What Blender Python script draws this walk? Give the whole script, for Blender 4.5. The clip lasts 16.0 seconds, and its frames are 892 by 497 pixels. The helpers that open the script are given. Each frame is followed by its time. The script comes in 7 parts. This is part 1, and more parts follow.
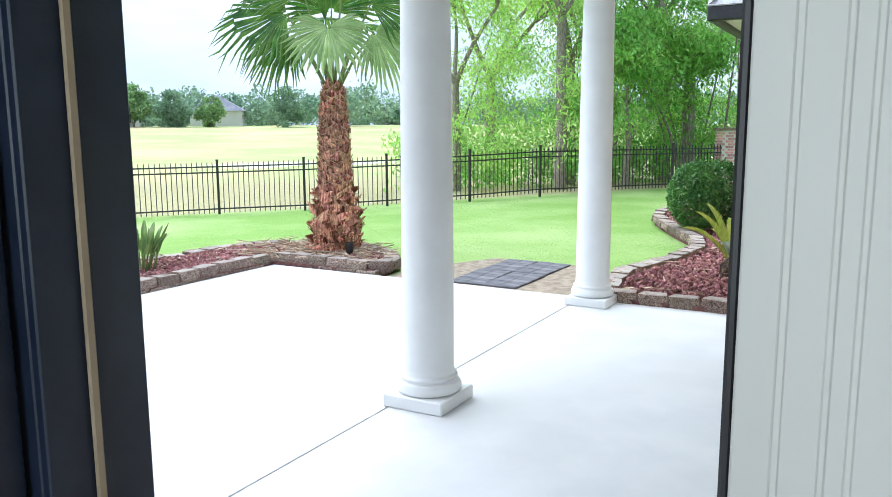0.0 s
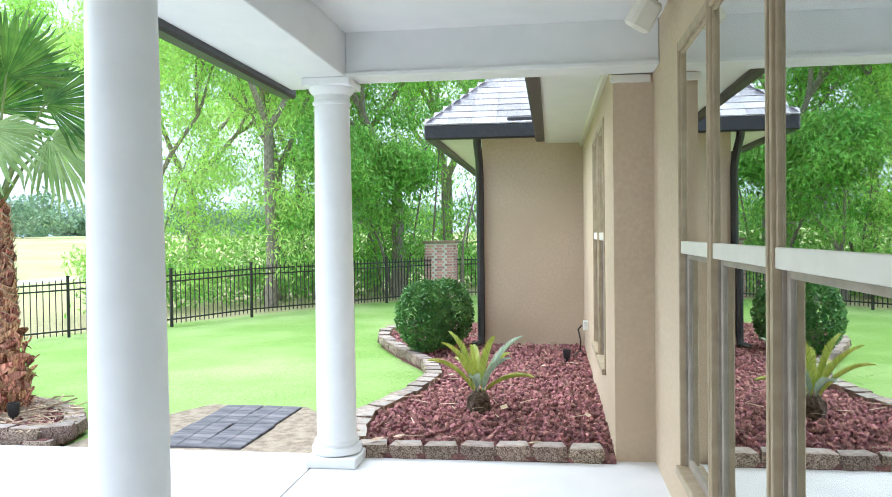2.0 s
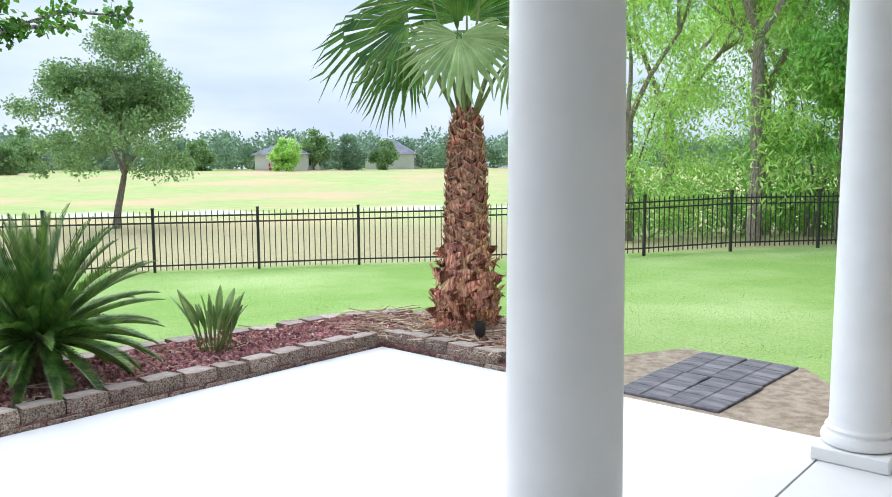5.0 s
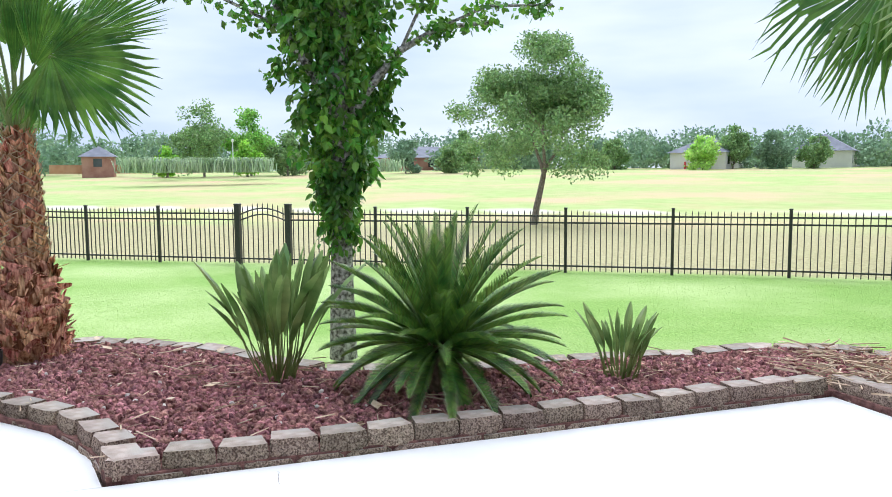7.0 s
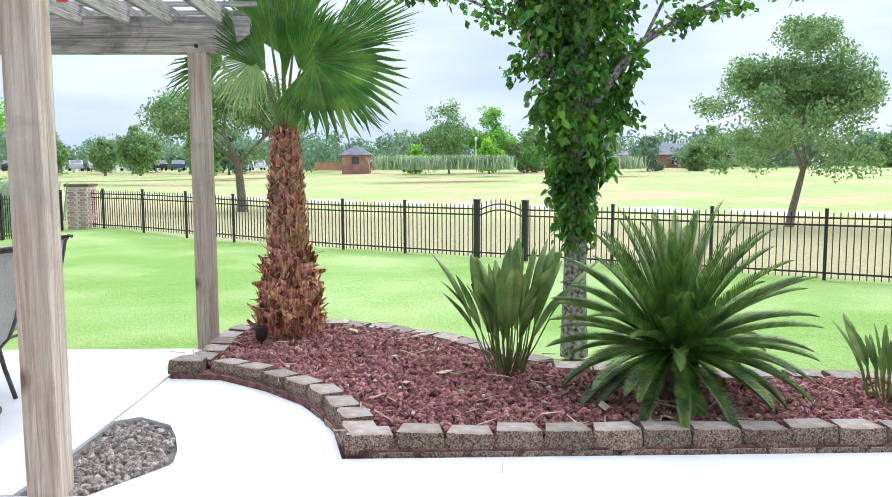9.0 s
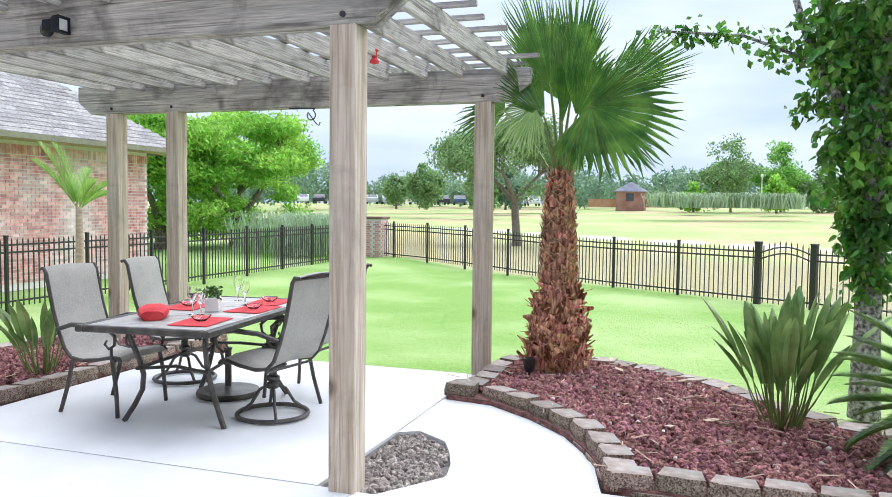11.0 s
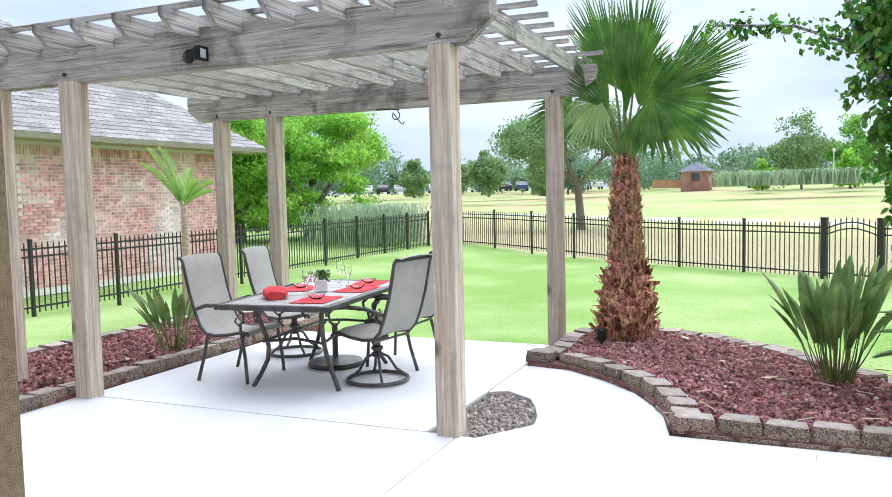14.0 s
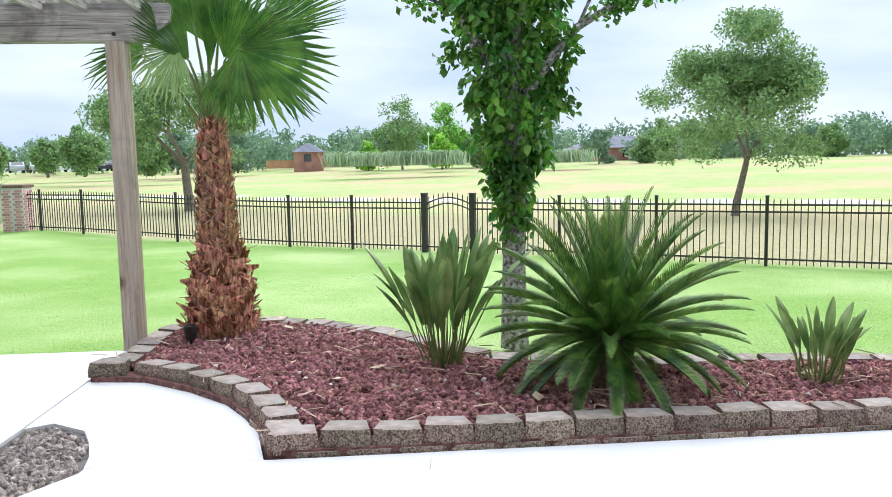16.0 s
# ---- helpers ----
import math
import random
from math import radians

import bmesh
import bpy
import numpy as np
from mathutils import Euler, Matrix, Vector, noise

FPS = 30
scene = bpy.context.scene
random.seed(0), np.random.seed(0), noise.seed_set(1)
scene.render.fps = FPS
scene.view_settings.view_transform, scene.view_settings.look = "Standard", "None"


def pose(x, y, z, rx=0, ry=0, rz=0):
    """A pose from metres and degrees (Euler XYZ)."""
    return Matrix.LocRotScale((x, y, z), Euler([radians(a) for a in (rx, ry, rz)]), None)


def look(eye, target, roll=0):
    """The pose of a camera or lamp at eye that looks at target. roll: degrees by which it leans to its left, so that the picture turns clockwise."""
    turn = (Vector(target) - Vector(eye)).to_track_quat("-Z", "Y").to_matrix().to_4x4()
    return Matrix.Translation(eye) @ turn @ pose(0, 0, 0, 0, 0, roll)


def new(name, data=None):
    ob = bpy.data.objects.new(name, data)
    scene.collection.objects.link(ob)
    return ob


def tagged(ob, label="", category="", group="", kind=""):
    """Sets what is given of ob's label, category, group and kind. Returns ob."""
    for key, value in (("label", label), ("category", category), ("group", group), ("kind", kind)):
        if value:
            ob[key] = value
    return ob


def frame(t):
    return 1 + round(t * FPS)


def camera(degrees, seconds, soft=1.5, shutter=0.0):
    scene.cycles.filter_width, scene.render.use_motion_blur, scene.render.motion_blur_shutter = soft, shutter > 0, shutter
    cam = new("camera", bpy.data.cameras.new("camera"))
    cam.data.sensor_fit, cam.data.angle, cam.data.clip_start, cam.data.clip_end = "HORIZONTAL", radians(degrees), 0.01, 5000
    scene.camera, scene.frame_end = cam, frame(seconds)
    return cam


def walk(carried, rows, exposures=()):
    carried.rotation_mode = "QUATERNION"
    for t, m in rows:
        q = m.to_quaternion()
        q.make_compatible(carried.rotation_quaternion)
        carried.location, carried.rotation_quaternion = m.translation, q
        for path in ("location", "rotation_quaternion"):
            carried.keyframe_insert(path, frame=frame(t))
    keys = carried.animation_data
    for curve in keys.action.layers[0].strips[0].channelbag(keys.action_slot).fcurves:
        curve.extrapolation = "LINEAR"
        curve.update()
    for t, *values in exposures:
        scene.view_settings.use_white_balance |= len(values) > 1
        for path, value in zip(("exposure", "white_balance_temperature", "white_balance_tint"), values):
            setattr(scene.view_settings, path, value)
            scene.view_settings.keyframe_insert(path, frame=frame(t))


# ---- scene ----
cam = camera(59.6, 16.0, soft=0.9)
PATH = [
    (0, (-0.158, 0.145, 1.509), (-1.125, 1.868, 1.201), -0.3),
    (0.5, (-0.384, 0.436, 1.483), (-1.17, 2.243, 1.141), -1.5),
    (1, (-0.53, 0.672, 1.488), (-1.051, 2.573, 1.147), -2.2),
    (1.5, (-0.672, 0.884, 1.572), (-1.006, 2.844, 1.352), -1.5),
    (2, (-0.72, 1.025, 1.647), (-0.989, 3.006, 1.609), -0.7),
    (2.5, (-0.747, 1.168, 1.647), (-1.037, 3.147, 1.663), -0.5),
    (3, (-0.762, 1.301, 1.62), (-1.166, 3.259, 1.58), -0.4),
    (3.5, (-0.849, 1.477, 1.548), (-1.486, 3.369, 1.431), -1.2),
    (4, (-0.956, 1.663, 1.551), (-1.819, 3.46, 1.398), -1.6),
    (4.5, (-1.065, 1.933, 1.532), (-2.179, 3.585, 1.358), -0.7),
    (5, (-1.27, 2.159, 1.496), (-2.593, 3.646, 1.297), -0.4),
    (5.2, (-1.363, 2.18, 1.513), (-2.742, 3.614, 1.301), -0.4),
    (7.3, (-2.118, 2.694, 1.492), (-4.041, 3.205, 1.29), -0.4),
    (7.5, (-2.125, 2.708, 1.483), (-4.064, 3.15, 1.271), -0.5),
    (8, (-2.132, 2.719, 1.484), (-4.092, 3.045, 1.255), -0.9),
    (8.5, (-2.134, 2.697, 1.476), (-4.113, 2.883, 1.258), -0.6),
    (9, (-2.12, 2.684, 1.485), (-4.11, 2.73, 1.286), -0.2),
    (9.5, (-2.119, 2.665, 1.483), (-4.11, 2.598, 1.304), 0.0),
    (10, (-2.099, 2.657, 1.506), (-4.077, 2.415, 1.34), 0.5),
    (10.2, (-2.07, 2.661, 1.516), (-4.033, 2.313, 1.359), 0.7),
    (12.3, (-1.479, 2.861, 1.524), (-3.306, 2.056, 1.424), 0.1),
    (12.5, (-1.393, 2.87, 1.518), (-3.21, 2.044, 1.396), 0.2),
    (13, (-1.246, 2.842, 1.529), (-3.043, 1.982, 1.355), -0.4),
    (13.5, (-1.126, 2.833, 1.523), (-2.932, 1.989, 1.355), -1.6),
    (14, (-1.144, 2.837, 1.533), (-2.979, 2.055, 1.392), -1.3),
    (14.5, (-1.316, 2.882, 1.513), (-3.205, 2.24, 1.38), -0.5),
    (15, (-1.593, 2.907, 1.459), (-3.54, 2.481, 1.293), -1.0),
    (15.5, (-1.916, 2.855, 1.436), (-3.902, 2.697, 1.258), -1.6),
    (16, (-2.249, 2.855, 1.431), (-4.231, 3.013, 1.221), -1.1),
]
EXPOSURES = [(0, 1.08, 5670, 8), (0.5, 1.06, 5720, 7), (1.0, 1.12, 5720, 7), (1.5, 1.3, 5720, 7), (3.0, 1.36, 5720, 7), (3.5, 1.08, 5740, 8), (4.0, 0.96, 5770, 9), (5.0, 0.75, 5920, 10), (7.5, 0.82, 5970, 11), (10, 0.86, 5920, 12), (12.5, 0.9, 5920, 12), (14.5, 0.9, 5920, 12), (16, 0.82, 5970, 11)]
walk(cam, [(t, look(eye, target, roll)) for t, eye, target, roll in PATH], EXPOSURES)

# ---- light ----
world = bpy.data.worlds.new("overcast_sky")
scene.world = world
world.use_nodes = True
wt = world.node_tree
wn, wl = wt.nodes, wt.links
wbg = wn["Background"]
SUN_EL, SUN_AZ = radians(58), radians(286)
sky = wn.new("ShaderNodeTexSky")
sky.sky_type, sky.sun_disc, sky.sun_elevation, sky.sun_rotation = "NISHITA", False, SUN_EL, SUN_AZ
wtc = wn.new("ShaderNodeTexCoord")
wmap = wn.new("ShaderNodeMapping")
wmap.inputs["Scale"].default_value = (1.0, 1.0, 4.5)
wnoise = wn.new("ShaderNodeTexNoise")
wnoise.inputs["Scale"].default_value, wnoise.inputs["Detail"].default_value, wnoise.inputs["Roughness"].default_value = 1.7, 5.0, 0.5
wramp = wn.new("ShaderNodeValToRGB")
wramp.color_ramp.elements[0].position, wramp.color_ramp.elements[0].color = 0.38, (0.51, 0.61, 0.80, 1)
wramp.color_ramp.elements[1].position, wramp.color_ramp.elements[1].color = 0.62, (0.84, 0.88, 0.95, 1)
wgain = wn.new("ShaderNodeMix")
wgain.data_type, wgain.blend_type = "RGBA", "ADD"
wgain.inputs[0].default_value = 1.0
wscale = wn.new("ShaderNodeMix")
wscale.data_type, wscale.blend_type = "RGBA", "MULTIPLY"
wscale.inputs[0].default_value = 1.0
wscale.inputs[7].default_value = (0.012, 0.012, 0.012, 1)
wl.new(wtc.outputs["Generated"], wmap.inputs[0])
wl.new(wmap.outputs[0], wnoise.inputs["Vector"])
wl.new(wnoise.outputs["Fac"], wramp.inputs[0])
wl.new(sky.outputs[0], wscale.inputs[6])
wl.new(wscale.outputs[2], wgain.inputs[6])
wl.new(wramp.outputs[0], wgain.inputs[7])
wl.new(wgain.outputs[2], wbg.inputs["Color"])
wbg.inputs["Strength"].default_value = 0.63

sun = new("sun", bpy.data.lights.new("sun", "SUN"))
sun.data.energy, sun.data.angle, sun.data.color = 2.85, radians(95), (1.0, 0.97, 0.92)
sun.matrix_world = look((0, 0, 30), Vector((0, 0, 30)) - Vector((math.sin(SUN_AZ) * math.cos(SUN_EL), math.cos(SUN_AZ) * math.cos(SUN_EL), math.sin(SUN_EL))))


# ---- materials ----
def mat(name, col, col2=None, scale=8.0, rough=0.8, metal=0.0, bump=0.0, bscale=60.0, big=None, bigscale=0.7, vary=0.0, isl=0.0,
        stretch=(1, 1, 1), spec=0.5, trans=0.0, detail=6.0, ramp=(0.35, 0.65)):
    """Procedural surface: two colours by a fine noise, a third by a broad one, variation per object or per island, noise bump."""
    m = bpy.data.materials.new(name)
    m.use_nodes = True
    nt = m.node_tree
    n, l = nt.nodes, nt.links
    b = n["Principled BSDF"]
    b.inputs["Roughness"].default_value, b.inputs["Metallic"].default_value = rough, metal
    b.inputs["Specular IOR Level"].default_value = spec
    tc = n.new("ShaderNodeTexCoord")
    mp = n.new("ShaderNodeMapping")
    mp.inputs["Scale"].default_value = stretch
    l.new(tc.outputs["Object"], mp.inputs[0])
    c = (*col, 1)
    out = None
    if col2:
        tx = n.new("ShaderNodeTexNoise")
        tx.inputs["Scale"].default_value, tx.inputs["Detail"].default_value = scale, detail
        l.new(mp.outputs[0], tx.inputs["Vector"])
        r = n.new("ShaderNodeValToRGB")
        r.color_ramp.elements[0].position, r.color_ramp.elements[1].position = ramp
        r.color_ramp.elements[0].color, r.color_ramp.elements[1].color = c, (*col2, 1)
        l.new(tx.outputs["Fac"], r.inputs[0])
        out = r.outputs[0]
    if big:
        tx2 = n.new("ShaderNodeTexNoise")
        tx2.inputs["Scale"].default_value, tx2.inputs["Detail"].default_value = bigscale, 4.0
        l.new(mp.outputs[0], tx2.inputs["Vector"])
        r2 = n.new("ShaderNodeMapRange")
        r2.inputs[1].default_value, r2.inputs[2].default_value = 0.45, 0.7
        l.new(tx2.outputs["Fac"], r2.inputs[0])
        mx = n.new("ShaderNodeMix")
        mx.data_type = "RGBA"
        l.new(r2.outputs[0], mx.inputs[0])
        if out:
            l.new(out, mx.inputs[6])
        else:
            mx.inputs[6].default_value = c
        mx.inputs[7].default_value = (*big, 1)
        out = mx.outputs[2]
    if vary or isl:
        hs = n.new("ShaderNodeHueSaturation")
        if vary:
            src = n.new("ShaderNodeObjectInfo").outputs["Random"]
        else:
            src = n.new("ShaderNodeNewGeometry").outputs["Random Per Island"]
        amt = vary or isl
        mr = n.new("ShaderNodeMapRange")
        mr.inputs[3].default_value, mr.inputs[4].default_value = 1 - amt, 1 + amt
        l.new(src, mr.inputs[0])
        l.new(mr.outputs[0], hs.inputs["Value"])
        mr2 = n.new("ShaderNodeMapRange")
        mr2.inputs[3].default_value, mr2.inputs[4].default_value = 0.5 - amt * 0.05, 0.5 + amt * 0.05
        ml = n.new("ShaderNodeMath")
        ml.operation = "FRACT"
        mm = n.new("ShaderNodeMath")
        mm.operation = "MULTIPLY"
        mm.inputs[1].default_value = 7.31
        l.new(src, mm.inputs[0])
        l.new(mm.outputs[0], ml.inputs[0])
        l.new(ml.outputs[0], mr2.inputs[0])
        l.new(mr2.outputs[0], hs.inputs["Hue"])
        if out:
            l.new(out, hs.inputs["Color"])
        else:
            hs.inputs["Color"].default_value = c
        out = hs.outputs[0]
    if out:
        l.new(out, b.inputs["Base Color"])
    else:
        b.inputs["Base Color"].default_value = c
    if bump:
        tb = n.new("ShaderNodeTexNoise")
        tb.inputs["Scale"].default_value, tb.inputs["Detail"].default_value = bscale, 5.0
        l.new(mp.outputs[0], tb.inputs["Vector"])
        bp = n.new("ShaderNodeBump")
        bp.inputs["Strength"].default_value, bp.inputs["Distance"].default_value = bump, 0.02
        l.new(tb.outputs["Fac"], bp.inputs["Height"])
        l.new(bp.outputs[0], b.inputs["Normal"])
    if trans:
        tr = n.new("ShaderNodeBsdfTranslucent")
        if out:
            l.new(out, tr.inputs["Color"])
        else:
            tr.inputs["Color"].default_value = c
        ms = n.new("ShaderNodeMixShader")
        ms.inputs[0].default_value = trans
        l.new(b.outputs[0], ms.inputs[1])
        l.new(tr.outputs[0], ms.inputs[2])
        l.new(ms.outputs[0], n["Material Output"].inputs["Surface"])
    return m


M_CONC = mat("patio_coating", (0.72, 0.725, 0.74), (0.78, 0.78, 0.79), 3.0, 0.6, bump=0.08, bscale=160, big=(0.68, 0.675, 0.66), bigscale=0.55)
M_JOINT = mat("joint_grime", (0.10, 0.095, 0.09), (0.2, 0.19, 0.18), 20, 0.95)
M_WHITE = mat("white_paint", (0.78, 0.79, 0.79), (0.82, 0.83, 0.83), 6, 0.45, bump=0.03, bscale=90)
M_SOFFIT = mat("soffit_paint", (0.74, 0.75, 0.75), (0.78, 0.78, 0.78), 4, 0.7, bump=0.05, bscale=120)
M_CASING = mat("casing_paint", (0.70, 0.70, 0.65), (0.76, 0.76, 0.71), 5, 0.5, bump=0.03, stretch=(1, 1, 0.2))
M_STUCCO = mat("tan_stucco", (0.60, 0.48, 0.345), (0.66, 0.54, 0.395), 30, 0.95, bump=0.55, bscale=230, big=(0.58, 0.465, 0.33), bigscale=0.9, spec=0.2)
M_STUCCO_D = mat("brown_stucco", (0.27, 0.205, 0.125), (0.36, 0.28, 0.18), 40, 0.95, bump=0.8, bscale=200, spec=0.2)
M_BLACK = mat("black_metal", (0.018, 0.018, 0.02), (0.03, 0.03, 0.032), 20, 0.4, bump=0.02)
M_DOOR = mat("navy_door_paint", (0.012, 0.020, 0.040), (0.018, 0.028, 0.052), 10, 0.35, bump=0.03)
M_TAN = mat("tan_frame_paint", (0.36, 0.28, 0.18), (0.44, 0.35, 0.235), 12, 0.55)
M_TRACK = mat("grey_brown_sash", (0.27, 0.23, 0.185), (0.35, 0.30, 0.245), 12, 0.5)
M_VINYL = mat("cream_vinyl", (0.72, 0.69, 0.61), (0.76, 0.73, 0.66), 8, 0.45)
M_INSIDE = mat("room_paint", (0.55, 0.53, 0.48), (0.6, 0.58, 0.53), 2, 0.9)
M_WOOD = mat("weathered_wood", (0.39, 0.355, 0.315), (0.82, 0.775, 0.705), 5, 0.85, bump=0.5, bscale=26, big=(0.36, 0.345, 0.325), bigscale=0.8, vary=0.12, stretch=(22, 0.9, 22), detail=11, ramp=(0.30, 0.74), spec=0.2)
M_POST = mat("weathered_post", (0.48, 0.38, 0.275), (0.86, 0.78, 0.655), 4, 0.85, bump=0.45, bscale=22, big=(0.57, 0.52, 0.42), bigscale=0.5, vary=0.14, stretch=(9, 9, 0.5), detail=11, ramp=(0.30, 0.72), spec=0.2)
M_RAFT = mat("weathered_rafter", (0.32, 0.295, 0.265), (0.74, 0.705, 0.65), 5, 0.85, bump=0.5, bscale=26, big=(0.34, 0.33, 0.315), bigscale=0.8, vary=0.18, stretch=(0.9, 22, 22), detail=11, ramp=(0.30, 0.74), spec=0.2)


def knots(m, colour, size=2.6, mould=0.75, along=(40, 1.1, 40), grain=0.75, crack=(0.13, 0.115, 0.10)):
    """Dark knots scattered over a timber, and blotches of black mould."""
    nt = m.node_tree
    n, l = nt.nodes, nt.links
    b = n["Principled BSDF"]
    old = b.inputs["Base Color"].links[0].from_socket
    tc, mp, vo, mr, mx = n.new("ShaderNodeTexCoord"), n.new("ShaderNodeMapping"), n.new("ShaderNodeTexVoronoi"), n.new("ShaderNodeMapRange"), n.new("ShaderNodeMix")
    mp.inputs["Scale"].default_value = (1.0, 1.0, 0.62)
    vo.inputs["Scale"].default_value = size
    mr.inputs[1].default_value, mr.inputs[2].default_value = 0.055, 0.16
    mr.inputs[3].default_value, mr.inputs[4].default_value = 0.85, 0.0
    mx.data_type = "RGBA"
    mx.inputs[7].default_value = (*colour, 1)
    l.new(tc.outputs["Object"], mp.inputs[0])
    l.new(mp.outputs[0], vo.inputs["Vector"])
    l.new(vo.outputs["Distance"], mr.inputs[0])
    l.new(mr.outputs[0], mx.inputs[0])
    l.new(old, mx.inputs[6])
    tn, mr3, mx3 = n.new("ShaderNodeTexNoise"), n.new("ShaderNodeMapRange"), n.new("ShaderNodeMix")
    tn.inputs["Scale"].default_value, tn.inputs["Detail"].default_value, tn.inputs["Roughness"].default_value = 2.6, 6.0, 0.62
    mr3.inputs[1].default_value, mr3.inputs[2].default_value = 0.50, 0.68
    mr3.inputs[3].default_value, mr3.inputs[4].default_value = 0.0, mould
    mx3.data_type = "RGBA"
    mx3.inputs[7].default_value = (0.12, 0.112, 0.10, 1)
    l.new(tc.outputs["Object"], tn.inputs["Vector"])
    l.new(tn.outputs["Fac"], mr3.inputs[0])
    l.new(mr3.outputs[0], mx3.inputs[0])
    l.new(mx.outputs[2], mx3.inputs[6])
    l.new(mx3.outputs[2], b.inputs["Base Color"])
    for tx in n:
        if tx.type == "TEX_NOISE":
            tx.inputs["Distortion"].default_value = 0.6
    # dark open grain that runs along the timber
    mp4, t4, mr4, mx4 = n.new("ShaderNodeMapping"), n.new("ShaderNodeTexNoise"), n.new("ShaderNodeMapRange"), n.new("ShaderNodeMix")
    mp4.inputs["Scale"].default_value = along
    t4.inputs["Scale"].default_value, t4.inputs["Detail"].default_value, t4.inputs["Distortion"].default_value = 1.0, 5.0, 1.4
    mr4.inputs[1].default_value, mr4.inputs[2].default_value, mr4.inputs[4].default_value = 0.53, 0.66, grain
    mx4.data_type = "RGBA"
    mx4.inputs[7].default_value = (*crack, 1)
    l.new(tc.outputs["Object"], mp4.inputs[0])
    l.new(mp4.outputs[0], t4.inputs["Vector"])
    l.new(t4.outputs["Fac"], mr4.inputs[0])
    l.new(mr4.outputs[0], mx4.inputs[0])
    l.new(mx3.outputs[2], mx4.inputs[6])
    l.new(mx4.outputs[2], b.inputs["Base Color"])


knots(M_POST, (0.10, 0.065, 0.04), 3.2, 0.35, (34, 34, 0.9), 0.6, (0.33, 0.22, 0.145))
knots(M_WOOD, (0.10, 0.085, 0.07), 3.0)
knots(M_RAFT, (0.10, 0.085, 0.07), 3.0, 0.85, (1.1, 40, 40))
M_LAVA = mat("red_lava_rock", (0.19, 0.075, 0.078), (0.52, 0.26, 0.245), 30, 0.95, bump=0.9, bscale=120, isl=0.45, spec=0.15)
M_LAVAO = mat("red_lava_rock_piece", (0.19, 0.075, 0.078), (0.52, 0.26, 0.245), 3, 0.95, bump=0.9, bscale=120, vary=0.45, spec=0.15)
M_GRAVELO = mat("grey_brown_gravel_piece", (0.17, 0.14, 0.12), (0.50, 0.44, 0.395), 3, 0.9, bump=0.6, bscale=9, vary=0.45)
M_GRAVEL = mat("grey_brown_gravel", (0.17, 0.14, 0.12), (0.50, 0.44, 0.395), 30, 0.9, bump=0.6, bscale=90, isl=0.45)
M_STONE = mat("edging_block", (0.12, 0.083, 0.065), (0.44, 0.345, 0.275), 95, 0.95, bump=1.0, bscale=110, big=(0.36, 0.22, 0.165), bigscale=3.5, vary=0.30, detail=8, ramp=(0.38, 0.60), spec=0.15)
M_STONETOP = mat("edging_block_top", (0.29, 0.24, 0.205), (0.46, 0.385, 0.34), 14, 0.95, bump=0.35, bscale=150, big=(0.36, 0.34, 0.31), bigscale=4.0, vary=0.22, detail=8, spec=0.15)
M_SOIL = mat("bed_soil", (0.11, 0.05, 0.045), (0.26, 0.125, 0.11), 25, 1.0, bump=0.8, bscale=50)
M_DIRT = mat("bare_dirt", (0.24, 0.19, 0.14), (0.40, 0.33, 0.25), 15, 1.0, bump=0.8, bscale=40)
M_MAT = mat("rubber_paver", (0.085, 0.085, 0.10), (0.16, 0.155, 0.175), 7, 0.8, bump=0.3, bscale=60, big=(0.25, 0.235, 0.25), bigscale=2.0, stretch=(1, 4, 1))


